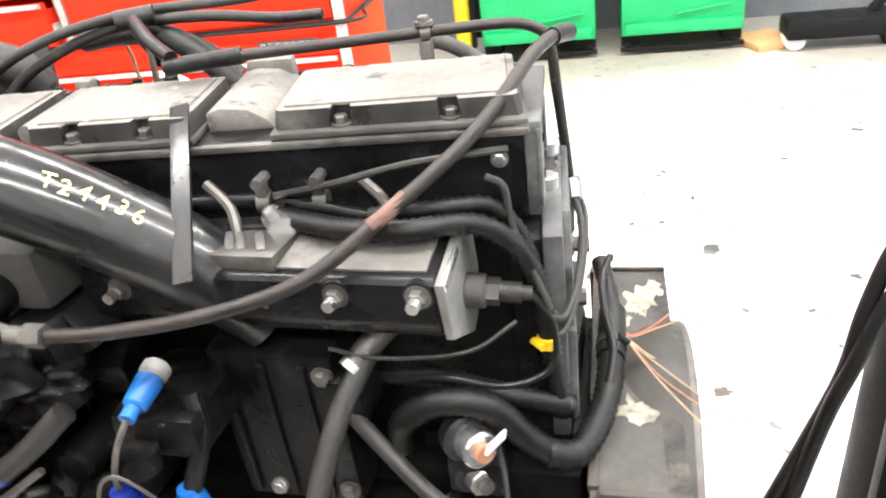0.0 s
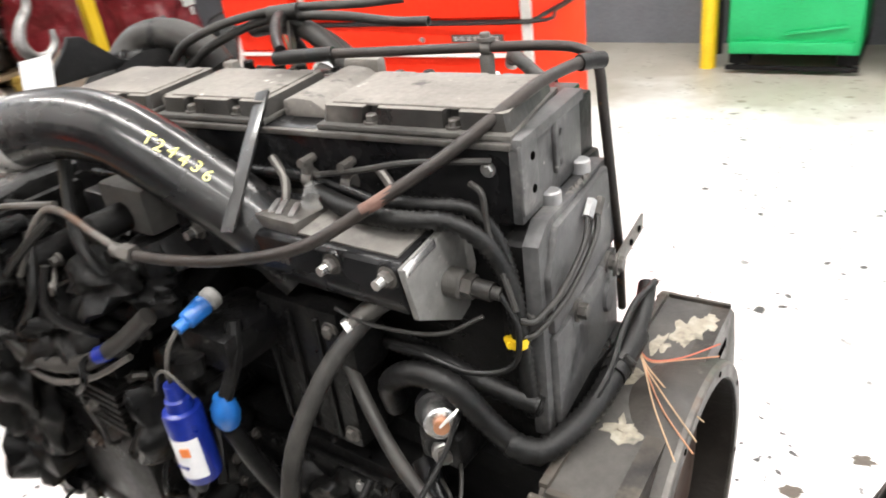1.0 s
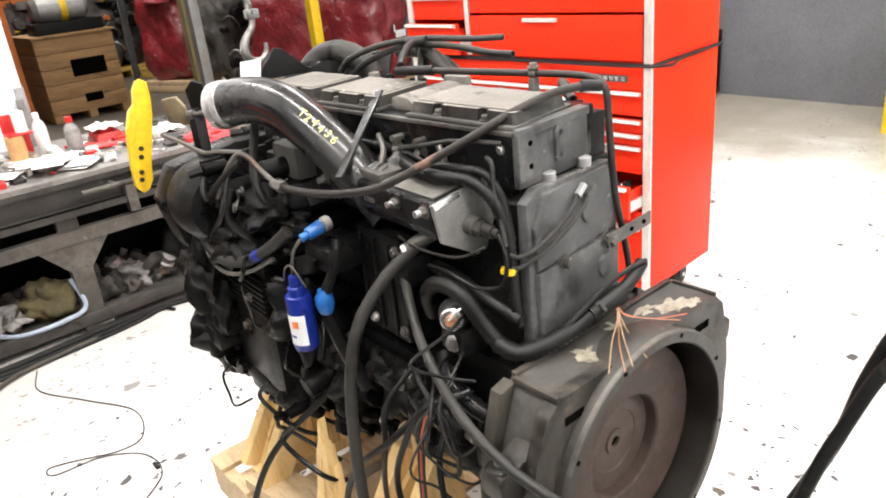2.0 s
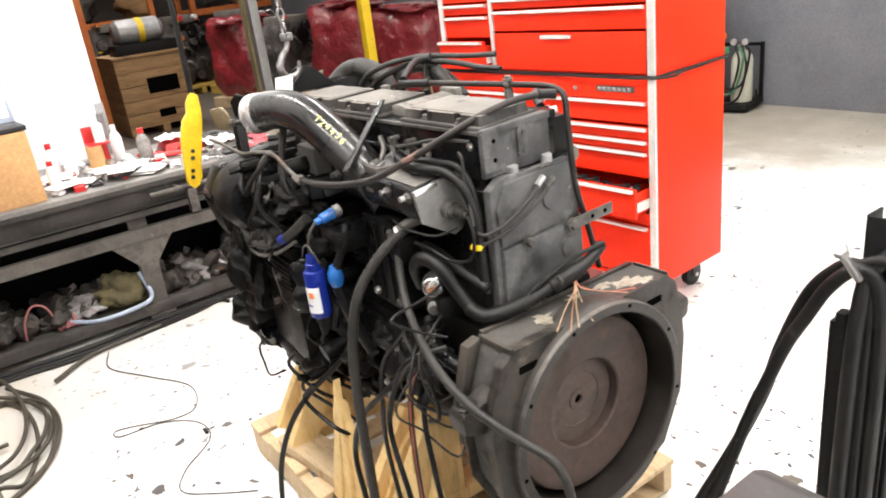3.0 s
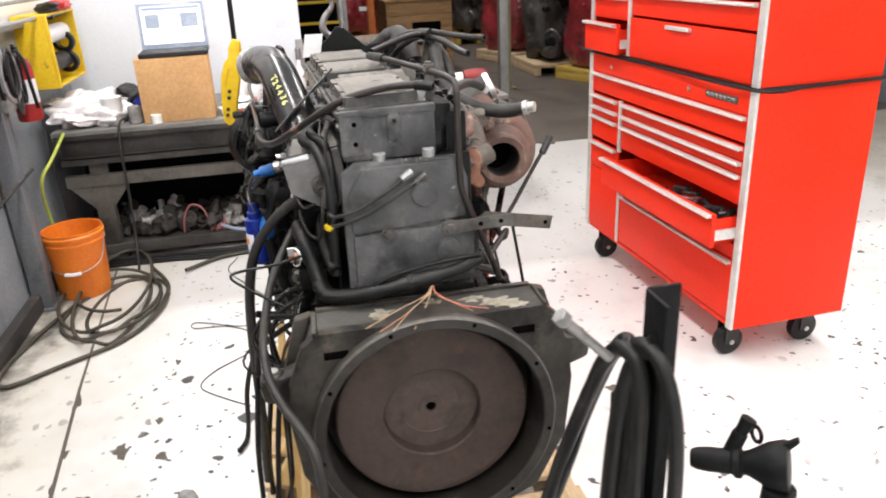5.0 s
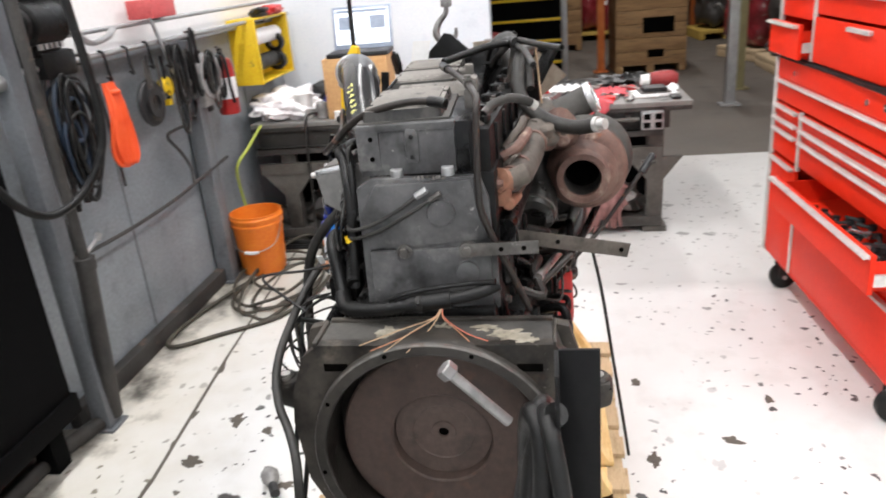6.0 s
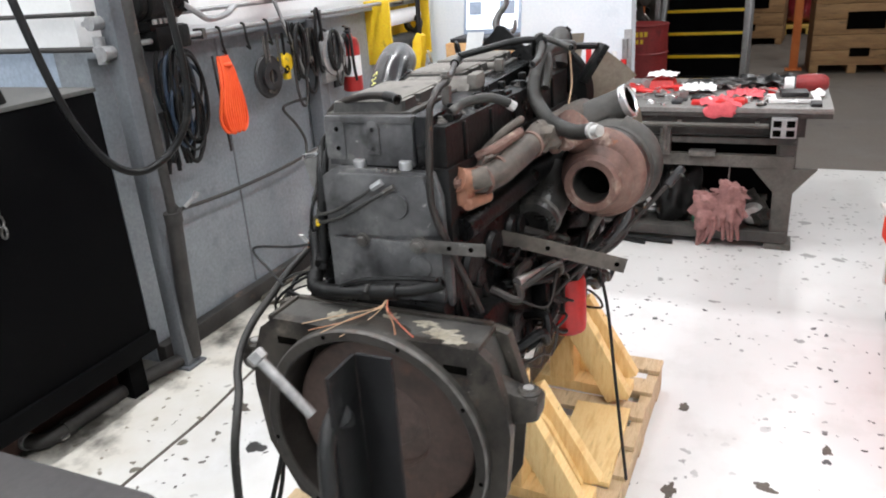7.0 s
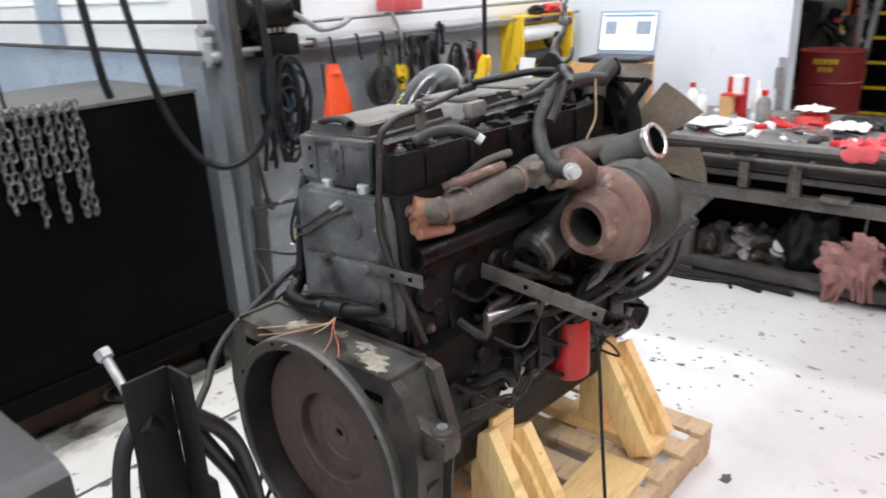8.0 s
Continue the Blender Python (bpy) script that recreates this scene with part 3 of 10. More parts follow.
# ---- the building ----
def shell():
    solid("floor", box(-4.5, 4.4, -3.7, 6.9, -0.2, 0.0), M["floor_paint"], "worn white painted concrete workshop floor with dark chips", "floor", kind="structure")
    solid("floor_warehouse", box(-16, -4.504, -4.0, 10, -0.2, -0.004), M["dark_concrete"], "bare dark grey-brown concrete floor of the next bay", "floor", kind="structure")
    # grey steel panels along the work bay, and the white wall above them
    solid("wall_west", box(-3.75, -0.66, -0.9, -0.72, 0.0, 1.39), M["grey_panel"], "scuffed grey-blue steel panel wall", "wall", kind="structure")
    solid("wall_west_upper", box(-3.75, -0.66, -0.9, -0.74, 1.395, 4.6), M["upper_white"], "white upper wall above the steel panels", "wall", kind="structure")
    solid("wall_recess", box(-0.656, 4.4, -3.7, -3.55, 0.0, 4.6), M["upper_white"], "white painted wall at the back of the side bay", "wall", kind="structure")
    solid("wall_recess_side", box(-0.80, -0.66, -3.549, -0.901, 0.0, 1.39), M["blue_wall"], "pale blue painted wall beside the black tank", "wall", kind="structure")
    solid("wall_recess_side_upper", box(-0.80, -0.67, -3.549, -0.901, 1.395, 4.6), M["upper_white"], "bright white panelled upper wall", "wall", kind="structure")
    for y in (-2.12, -3.2):
        solid("wall_stud", box(-0.669, -0.63, y - 0.11, y + 0.11, 1.396, 4.59, 0.004), M["blue_wall"], "pale blue stud on the white panelling", "stud", kind="structure")
    for z in (1.62, 1.9):
        solid("panel_rib", box(-0.6695, -0.66, -3.54, -0.91, z, z + 0.012), M["upper_white"], "faint rib across the white panelling", "rib", kind="structure")
    # white wall behind the bench; it ends at the opening to the next bay
    solid("wall_north", box(-3.93, -3.752, -1.6, 0.845, 0.0, 4.6), M["white_wall"], "pale blue-white painted wall behind the bench", "wall", kind="structure")
    solid("wall_lintel", box(-3.93, -3.752, 0.849, 6.65, 3.2, 4.6), M["white_wall"], "white wall above the wide opening", "wall", kind="structure")
    solid("wall_east", box(-16, 4.4, 6.66, 6.85, 0.0, 1.55), M["grey_wall_far"], "stained dark grey painted masonry wall", "wall", kind="structure")
    solid("wall_east_upper", box(-16, 4.4, 6.68, 6.85, 1.554, 4.6), M["upper_white"], "dirty white upper wall", "wall", kind="structure")
    solid("wall_south", box(4.4, 4.6, -3.7, 6.9, 0.0, 4.6), M["white_wall"], "plain white wall", "wall", kind="structure")
    solid("wall_warehouse_end", box(-16.2, -16.0, -4.0, 10, 0.0, 4.6), M["brick_dark"], "dark end wall of the next bay", "wall", kind="structure")
    solid("wall_warehouse_side", box(-16.0, -3.94, -4.2, -4.0, 0.0, 4.6), M["brick_dark"], "dark side wall of the next bay", "wall", kind="structure")
    solid("ceiling", box(-16.2, 4.6, -4.2, 10, 4.604, 4.75), M["white_wall"], "pale workshop ceiling", "ceiling", kind="structure")
    # skirting channel and the long drain pipe on the floor
    solid("baseboard", box(-3.74, -0.66, -0.716, -0.66, 0.002, 0.09, 0.01), M["dirty_pipe"], "dirty steel channel along the foot of the wall", "baseboard", kind="structure")


def post(x, y, z0, z1, w, mat, label):
    return solid("wall_post", join(box(x - w / 2, x + w / 2, y - w / 2, y + w / 2, z0, z1, 0.006), box(x - w * 0.75, x + w * 0.75, y - w * 0.75, y + w * 0.75, z0, z0 + 0.012)), mat, label, "post", kind="structure")


shell()
post(-0.69, -0.57, 0.001, 4.59, 0.075, M["column_grey"], "grey painted steel column at the wall corner")
post(-2.16, -0.66, 0.001, 1.38, 0.09, M["column_grey"], "grey steel stanchion between wall panels")
# fittings all out of view; (0.9, -2.2) only added to brighten the side bay
for lx, ly in ((-2.3, 0.3), (0.4, 0.3), (-2.3, 3.4), (0.4, 3.4), (2.9, 0.3), (2.9, 3.4), (0.9, -2.2)):
    strip_light(lx, ly, 4.512, 2.4, 78)
for lx, ly in ((-7.5, 2.5), (-11, 2.5)):
    strip_light(lx, ly, 4.512, 2.4, 85)


# ---- red tool chest ----
def tool_chest():
    W, D, z0, zs, z1 = 1.37, 0.515, 0.172, 1.128, 1.92
    ch = thing("tool_chest", "tall glossy red steel tool chest with one drawer pulled open", "tool chest", pose(-0.645, 2.362, 0, 0, 0, 2.6))
    # local: x from -W to 0, y from 0 (front) to D

    def carcass(lo, hi, inset, name):
        t = 0.02
        body = part(name, box(-W + t, -t, D - t, D, lo, hi), M["red_enamel"], ch)
        for x0, x1 in ((-W, -W + t), (-t, 0)):
            part("side_panel", box(x0, x1, inset, D, lo, hi, 0.004), M["red_enamel"], body)
        part("bottom_panel", box(-W + t, -t, inset, D - t, lo, lo + t), M["red_enamel"], body)
        part("top_panel", box(-W + t, -t, inset, D - t, hi - t, hi), M["red_enamel"], body)
        return body

    lower = carcass(z0, zs, 0.0, "lower_cabinet")
    upper = carcass(zs + 0.012, z1, 0.0, "top_chest")
    part("seam_mat", box(-W + 0.004, 0.004, -0.006, D, zs, zs + 0.012), M["black_plastic"], ch, "black rubber mat between chest and cabinet")
    for lo, hi in ((z0, zs), (zs + 0.012, z1)):
        for x in (-W, 0):
            s = 1 if x else -1
            part("corner_trim", box(min(x, x + s * 0.036), max(x, x + s * 0.036), -0.014, 0.0, lo, hi, 0.004), M["drawer_trim"], ch, "pale aluminium corner trim")
    div = -1.0

    def drawer(x0, x1, lo, hi, out=0.0, mat="red_enamel", depth=0.0, slim=False):
        """A drawer front with its full-width pull; out: how far it stands open."""
        y = -0.004 - out
        bm = box(x0 + 0.004, x1 - 0.004, y - 0.006, y + 0.012, lo + 0.003, hi - 0.003, 0.003)
        d = part("drawer", bm, M[mat], ch)
        pull = prism([(y - 0.006, hi - 0.004), (y - 0.026, hi - 0.004), (y - 0.03, hi - 0.012), (y - 0.024, hi - 0.018), (y - 0.012, hi - 0.014), (y - 0.006, hi - 0.02)], x0 + 0.012, x1 - 0.012, "x")
        part("pull", pull, M["drawer_trim"], d, "bright aluminium drawer pull")
        if out:
            t = 0.006
            tray = join(box(x0 + 0.02, x0 + 0.02 + t, y, 0.3, lo + 0.01, hi - 0.03), box(x1 - 0.02 - t, x1 - 0.02, y, 0.3, lo + 0.01, hi - 0.03), box(x0 + 0.02, x1 - 0.02, y, 0.3, lo + 0.01, lo + 0.018))
            part("tray", tray, M["red_enamel"], d)
            part("slide", box(x1 - 0.018, x1 - 0.006, y + 0.01, 0.1, lo + 0.03, lo + 0.07), M["drawer_trim"], d, "zinc drawer slide")
        return d

    # lower cabinet: lock rail, one full drawer, two columns, open drawer, deep drawers
    part("lock_rail", box(-W + 0.036, -0.036, -0.01, 0.0, 1.035, zs - 0.002, 0.003), M["red_enamel"], ch)
    for x in (-0.43, -1.12):
        part("lock", cyl((x, -0.016, 1.075), (x, -0.009, 1.075), 0.011, seg=14), M["bright_steel"], ch, "chrome lock barrel")
    badge = part("badge", box(-0.31, -0.105, -0.014, -0.009, 1.066, 1.092, 0.003), M["dull_steel"], ch, "small chrome maker's plate")
    for i in range(7):
        part("badge_bar", box(-0.3 + i * 0.027, -0.28 + i * 0.027, -0.0165, -0.0135, 1.072, 1.086, 0.001), M["bright_steel"], badge)
    drawer(-W + 0.036, -0.036, 0.93, 1.033)
    rows = [0.92, 0.862, 0.81, 0.69]
    for hi, lo in zip(rows, rows[1:]):
        drawer(div, -0.036, lo, hi)
        drawer(-W + 0.036, div - 0.03, lo, hi)
    part("divider", box(div - 0.028, div - 0.002, -0.014, 0.0, 0.668, 0.925, 0.003), M["drawer_trim"], ch, "pale aluminium divider strip")
    opened = drawer(div + 0.02, -0.03, 0.53, 0.672, out=0.11)
    drawer(-W + 0.036, div - 0.03, 0.53, 0.672)
    drawer(div + 0.02, -0.036, 0.2, 0.462)
    part("front_panel", box(-W + 0.036, div + 0.016, -0.008, 0.0, 0.19, 0.526, 0.003), M["red_enamel"], ch)
    part("rail_gap", box(div + 0.016, -0.036, -0.006, 0.0, 0.466, 0.526, 0.002), M["red_enamel"], ch)
    part("divider", box(div - 0.01, div + 0.012, -0.014, 0.0, 0.19, 0.462, 0.003), M["drawer_trim"], ch, "pale aluminium divider strip")
    # tools jumbled in the open drawer
    random.seed(5)
    for i in range(64):
        x = random.uniform(div + 0.12, -0.12) if i < 18 else random.uniform(-0.52, -0.1)
        y = random.uniform(-0.09, 0.02)
        a = random.uniform(0, math.pi)
        L = random.uniform(0.05, 0.13)
        dx, dy = math.cos(a) * L / 2, math.sin(a) * min(L / 2, 0.02)
        z = 0.556 + random.uniform(0, 0.05 if i < 18 else 0.085)
        solid("hand_tool", join(cyl((x - dx, y - dy, z), (x + dx, y + dy, z), 0.007, seg=8), cyl((x + dx, y + dy, z - 0.008), (x + dx * 1.05, y + dy, z + 0.01), 0.014, seg=10)),
              M["black_plastic"] if i % 5 else M["bright_steel"], "loose hand tool lying in the open drawer", "tool", "drawer tools", m=ch.matrix_world)
    # top chest
    for hi, lo in ((1.56, 1.492), (1.488, 1.435), (1.43, 1.33)):
        drawer(div + 0.05, -0.036, lo, hi)
    for hi, lo in ((1.55, 1.475), (1.47, 1.415), (1.41, 1.3)):
        drawer(-W + 0.036, div + 0.02, lo, hi)
    drawer(-W + 0.03, div + 0.015, 1.146, 1.292, out=0.05)
    part("flip_door", box(div + 0.056, -0.042, -0.016, -0.004, 1.15, 1.322, 0.004), M["red_enamel"], ch)
    part("door_handle", box(-0.62, -0.44, -0.032, -0.014, 1.296, 1.312, 0.003), M["drawer_trim"], ch, "short aluminium handle")
    part("divider", box(div + 0.022, div + 0.048, -0.014, 0.0, 1.145, 1.9, 0.003), M["drawer_trim"], ch, "pale aluminium divider strip")
    for hi, lo in ((1.9, 1.75), (1.745, 1.655), (1.65, 1.565)):
        drawer(div + 0.05, -0.036, lo, hi)
        drawer(-W + 0.036, div + 0.02, lo, hi)
    # castors
    for x in (-W + 0.12, -0.11):
        for y in (0.06, D - 0.09):
            c = part("castor", join(box(x - 0.04, x + 0.04, y - 0.04, y + 0.04, z0 - 0.012, z0, 0.002), box(x - 0.032, x - 0.026, y - 0.03, y + 0.03, 0.06, z0 - 0.01), box(x + 0.026, x + 0.032, y - 0.03, y + 0.03, 0.06, z0 - 0.01)), M["black_plastic"], ch)
            part("wheel", lathe([(0.0, -0.022), (0.05, -0.022), (0.062, -0.016), (0.064, 0), (0.062, 0.016), (0.05, 0.022), (0.0, 0.022)], 24, "x", (x, y, 0.065)), M["rubber"], c, "black rubber castor wheel")
            part("axle", cyl((x - 0.036, y, 0.065), (x + 0.036, y, 0.065), 0.011, seg=10), M["steel"], c)
    part("power_cord", tube([(-W - 0.02, 0.02, 1.2), (-W - 0.1, -0.03, 1.16), (-W, -0.022, 1.13), (-0.7, -0.018, 1.132), (0.0, -0.02, 1.134), (0.012, 0.2, 1.132), (0.014, D, 1.14)], 0.006, 8), M["rubber"], ch, "thin black cord lying along the seam")


tool_chest()


# ---- the engine ----
ENG = thing("diesel_engine", "large grimy black six-cylinder diesel engine standing on a wooden pallet", "engine", pose(0.21, 0.98, 0, 0, 0, -3.5))
AX = 0.607


def ep(name, bm, mat, label="", parent=None, angle=35):
    return part(name, bm, M[mat], parent or ENG, label, angle)


# the head sits a few degrees askew on the block
HEAD = Matrix.Translation((-0.38, -0.06, 0)) @ pose(0, 0, 0, 0, 0, 6.0) @ Matrix.Translation((0.38, 0.06, 0))


def skew(bm):
    """The covers and their crossovers sit aslant across the head."""
    for v in bm.verts:
        v.co.x -= 0.1 * (v.co.y + 0.169)
    return bm


def hp(name, bm, mat, label=""):
    ob = ep(name, bm, mat, label)
    ob.matrix_local = HEAD
    return ob


def engine_core():
    # bell housing
    shape = [(-0.25, 0.88), (-0.29, 0.85), (-0.325, 0.76), (-0.335, 0.68), (-0.32, 0.52), (-0.25, 0.38), (-0.12, 0.315), (0.12, 0.315), (0.25, 0.38), (0.32, 0.52), (0.335, 0.68), (0.325, 0.76), (0.3, 0.85), (0.266, 0.88)]
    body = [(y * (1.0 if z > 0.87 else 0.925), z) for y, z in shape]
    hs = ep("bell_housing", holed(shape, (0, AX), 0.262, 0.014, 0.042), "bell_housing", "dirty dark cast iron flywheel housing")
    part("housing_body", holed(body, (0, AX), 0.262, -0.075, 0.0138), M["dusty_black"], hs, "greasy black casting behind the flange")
    part("flange", lathe([(0.2605, -0.07), (0.2605, 0.065), (0.2625, 0.067), (0.284, 0.067), (0.287, 0.063), (0.29, 0.04), (0.29, 0.0)], 72, "x", (0, 0, AX)), M["flange_iron"], hs)
    # bore lined with a darker colour than the flange
    part("bore_wall", lathe([(0.2585, -0.068), (0.2603, -0.068), (0.2603, 0.062), (0.2585, 0.062)], 72, "x", (0, 0, AX)), M["bell_inside"], hs, "near-black bore of the housing")
    part("worn_rim", lathe([(0.2842, 0.0672), (0.2872, 0.0645), (0.2885, 0.057), (0.2865, 0.057), (0.2855, 0.064), (0.2842, 0.0655)], 72, "x", (0, 0, AX)), M["dull_steel"], hs, "edge rubbed to bare metal")
    for i in range(9):
        a = radians(30 + 40 * i)
        part("flange_hole", cyl((0.0665, 0.2755 * math.cos(a), AX + 0.2755 * math.sin(a)), (0.0682, 0.2755 * math.cos(a), AX + 0.2755 * math.sin(a)), 0.0052, seg=10), M["dark_hole"], hs)
    part("back_wall", holed(shape, (0, AX), 0.1, -0.079, -0.072), M["bell_housing"], hs)
    # pockets beside the flange, ribs and lugs
    for s in (-1, 1):
        part("pocket", box(0.038, 0.0435, s * 0.215 - 0.028, s * 0.215 + 0.028, 0.815, 0.835, 0.003), M["dark_hole"], hs)
        lug = join(prism([(s * 0.29, 0.79), (s * 0.33, 0.772), (s * 0.385, 0.768), (s * 0.392, 0.755), (s * 0.388, 0.712), (s * 0.31, 0.685)], -0.04, 0.018, "x", 0.012), cyl((-0.012, s * 0.36, 0.72), (-0.012, s * 0.36, 0.776), 0.026, seg=18, bevel=0.005))
        part("mounting_lug", lug, M["bell_housing"], hs)
        part("lug_bolt", cyl((-0.012, s * 0.36, 0.7755), (-0.012, s * 0.36, 0.7785), 0.012, seg=16), M["steel"], hs)
        part("side_rib", prism([(s * 0.262, 0.88), (s * 0.30, 0.87), (s * 0.345, 0.72), (s * 0.325, 0.72)], -0.09, -0.06, "x", 0.004), M["bell_housing"], hs)
    for s in (-1, 1):
        for z0, z1 in ((0.735, 0.72), (0.6, 0.585), (0.48, 0.465)):
            w = 0.312 if z0 > 0.55 else 0.262
            part("web", beam((-0.07, s * (w - 0.03), z1), (0.012, s * w, z0), 0.03, 0.012, 0.003), M["bell_housing"], hs)
    part("top_rim", box(-0.082, -0.068, -0.25, 0.264, 0.874, 0.888, 0.003), M["bell_housing"], hs)
    part("top_rim", box(-0.067, 0.042, -0.262, -0.251, 0.872, 0.887, 0.003), M["bell_housing"], hs)
    part("top_rim", box(-0.067, 0.042, 0.2645, 0.272, 0.872, 0.887, 0.003), M["bell_housing"], hs)
    for k, (x, y, sx, sy) in enumerate(((-0.02, -0.1, 0.022, 0.022), (-0.005, 0.17, 0.022, 0.045), (-0.035, 0.12, 0.012, 0.03), (0.02, 0.21, 0.012, 0.02), (-0.04, 0.02, 0.02, 0.014))):
        part("grease_smear", lump((x, y, 0.8798), (sx, sy, 0.0019), k + 2, 0.9), M["grease"], hs, "dried yellowish sealant smear")
    # flywheel
    fw = ep("flywheel", lathe([(0.0, -0.05), (0.232, -0.05), (0.234, 0.0), (0.23, 0.003), (0.21, 0.003), (0.206, 0.001), (0.122, 0.0), (0.118, -0.004), (0.116, -0.041), (0.0, -0.042)], 72, "x", (0, 0, AX)), "flywheel_rust", "brown rusted steel flywheel")
    part("hub_face", lathe([(0.0, -0.041), (0.1155, -0.041), (0.1155, -0.029), (0.074, -0.029), (0.072, -0.0315), (0.03, -0.0315), (0.0285, -0.0275), (0.0135, -0.0275), (0.0125, -0.037), (0.0, -0.037)], 60, "x", (0, 0, AX)), M["flywheel_face"], fw, "reddish rusted inner face")
    part("pilot_bore", cyl((-0.0372, 0, AX), (-0.033, 0, AX), 0.0122, seg=24), M["dark_hole"], fw)
    for ob in (hs, fw):
        ob.matrix_local = pose(0, 0, 0, 0, 0, 3.0)
    # block, pan and head
    ep("cylinder_block", join(box(-1.1, -0.15, -0.15, 0.14, 0.66, 1.21, 0.012), box(-0.16, -0.1, -0.15, 0.13, 0.66, 0.9, 0.012), box(-1.08, -0.075, -0.2, 0.19, 0.55, 0.84, 0.03)), "engine_black", "black greasy cast iron cylinder block")
    ep("oil_pan", join(prism([(-0.17, 0.56), (0.17, 0.56), (0.155, 0.42), (0.12, 0.385), (-0.12, 0.385), (-0.155, 0.42)], -1.0, -0.1, "x", 0.01), box(-1.06, -0.08, -0.195, 0.19, 0.552, 0.575, 0.004)), "engine_black", "black oil pan")
    hp("cylinder_head", box(-1.03, -0.146, -0.18, 0.075, 1.208, 1.322, 0.005), "engine_gloss", "glossy black cylinder head side")
    ep("exhaust_shelf", box(-1.0, -0.16, 0.062, 0.132, 1.205, 1.302, 0.006), "engine_black")
    for i in range(9):
        x = -0.2 - i * 0.095
        ep("stud", join(cyl((x, 0.1, 1.3), (x, 0.1, 1.316), 0.006, seg=8), hexbolt((x, 0.1, 1.302), (0, 0, 1), 0.011, 0.008)), "dull_steel")
    for i in range(5):
        x = -0.25 - i * 0.15
        ep("injector_clamp", join(box(x - 0.02, x + 0.02, 0.072, 0.122, 1.3, 1.312, 0.004), cyl((x - 0.03, 0.088, 1.302), (x - 0.03, 0.088, 1.33), 0.011, seg=10, bevel=0.003), cyl((x + 0.035, 0.115, 1.3), (x + 0.035, 0.115, 1.318), 0.008, seg=8)), "engine_black")
        ep("shelf_rib", box(x - 0.006, x + 0.006, 0.13, 0.139, 1.21, 1.296, 0.003), "engine_black")
    # rear face
    face = ep("rear_plate", join(prism([(-0.168, 0.885), (0.14, 0.885), (0.14, 1.03), (0.13, 1.06), (0.128, 1.15), (0.11, 1.205), (-0.13, 1.212), (-0.165, 1.19)], -0.128, -0.104, "x", 0.004)), "cast_grey", "dusty dark grey rear gear housing")
    part("housing_back", prism([(-0.155, 0.885), (0.13, 0.885), (0.122, 1.15), (0.1, 1.2), (-0.12, 1.206), (-0.152, 1.18)], -0.17, -0.127, "x", 0.003), M["engine_black"], face, "greasy black back of the housing")
    part("raised_pad", prism([(-0.12, 1.2), (0.09, 1.2), (0.115, 1.1), (0.12, 1.06), (-0.15, 1.05), (-0.155, 1.14)], -0.108, -0.094, "x", 0.005), M["cast_grey"], face)
    part("lower_cover", box(-0.106, -0.092, -0.15, 0.125, 0.895, 1.045, 0.006), M["cast_grey"], face)
    part("boss", lathe([(0.0, -0.1), (0.034, -0.1), (0.03, -0.088), (0.0, -0.087)], 24, "x", (0, 0.02, 1.13)), M["cast_grey"], face)
    part("boss", lathe([(0.0, -0.1), (0.03, -0.1), (0.026, -0.086), (0.0, -0.085)], 24, "x", (0, 0.07, 0.985)), M["cast_grey"], face)
    for y in (-0.07, 0.075):
        part("cover_bolt", hexbolt((-0.092, y, 1.043), (1, 0, 0), 0.012, 0.016), M["dull_steel"], face)
        part("bolt_boss", cyl((-0.105, y, 1.036), (-0.0915, y, 1.036), 0.021, seg=20), M["cast_grey"], face)
    face.matrix_local = Matrix.Translation((-0.105, -0.1, 0)) @ pose(0, 0, 0, 0, 0, 7.0) @ Matrix.Translation((0.105, 0.1, 0))
    # head end plate above it
    end = ep("head_end", join(box(-0.131, -0.117, -0.147, 0.066, 1.212, 1.312, 0.003), box(-0.14, -0.112, -0.147, 0.068, 1.31, 1.326, 0.003)), "cast_grey", "dusty grey end face of the cylinder head")
    for y in (-0.118, -0.028):
        for z in (1.252, 1.296):
            part("bolt_hole", cyl((-0.118, y, z), (-0.1105, y, z), 0.0055, seg=12), M["dark_hole"], end)
    part("pad", prism([(-0.042, 1.24), (-0.014, 1.24), (-0.012, 1.3), (-0.02, 1.315), (-0.038, 1.315), (-0.044, 1.3)], -0.118, -0.1105, "x", 0.003), M["cast_grey"], end)
    part("pad", prism([(-0.15, 1.225), (-0.1, 1.225), (-0.1, 1.318), (-0.15, 1.318)], -0.118, -0.112, "x", 0.003), M["cast_grey"], end)
    part("core_plug", lathe([(0.0, -0.15), (0.03, -0.15), (0.03, -0.143), (0.026, -0.141), (0.0, -0.142)], 24, "x", (0, 0.09, 1.262)), M["cast_grey"], end)
    part("plug_boss", box(-0.175, -0.148, 0.062, 0.128, 1.22, 1.3, 0.01), M["cast_grey"], end)
    for y in (-0.068, 0.046):
        part("cup_plug", lathe([(0.0, 1.208), (0.0145, 1.208), (0.0145, 1.226), (0.012, 1.228), (0.0, 1.2275)], 16, "z", (-0.112, y, 0)), M["galvanised"], end, "pale capped bolt")
    for i in range(7):
        part("gasket_nub", lump((-0.1, -0.03 + i * 0.011, 1.206), (0.006, 0.006, 0.006), i, 0.4, 1), M["dull_steel"], end)
    end.matrix_local = Matrix.Translation((-0.13, -0.128, 0)) @ pose(0, 0, 0, 0, 0, 6.0) @ Matrix.Translation((0.123, 0.12, 0))
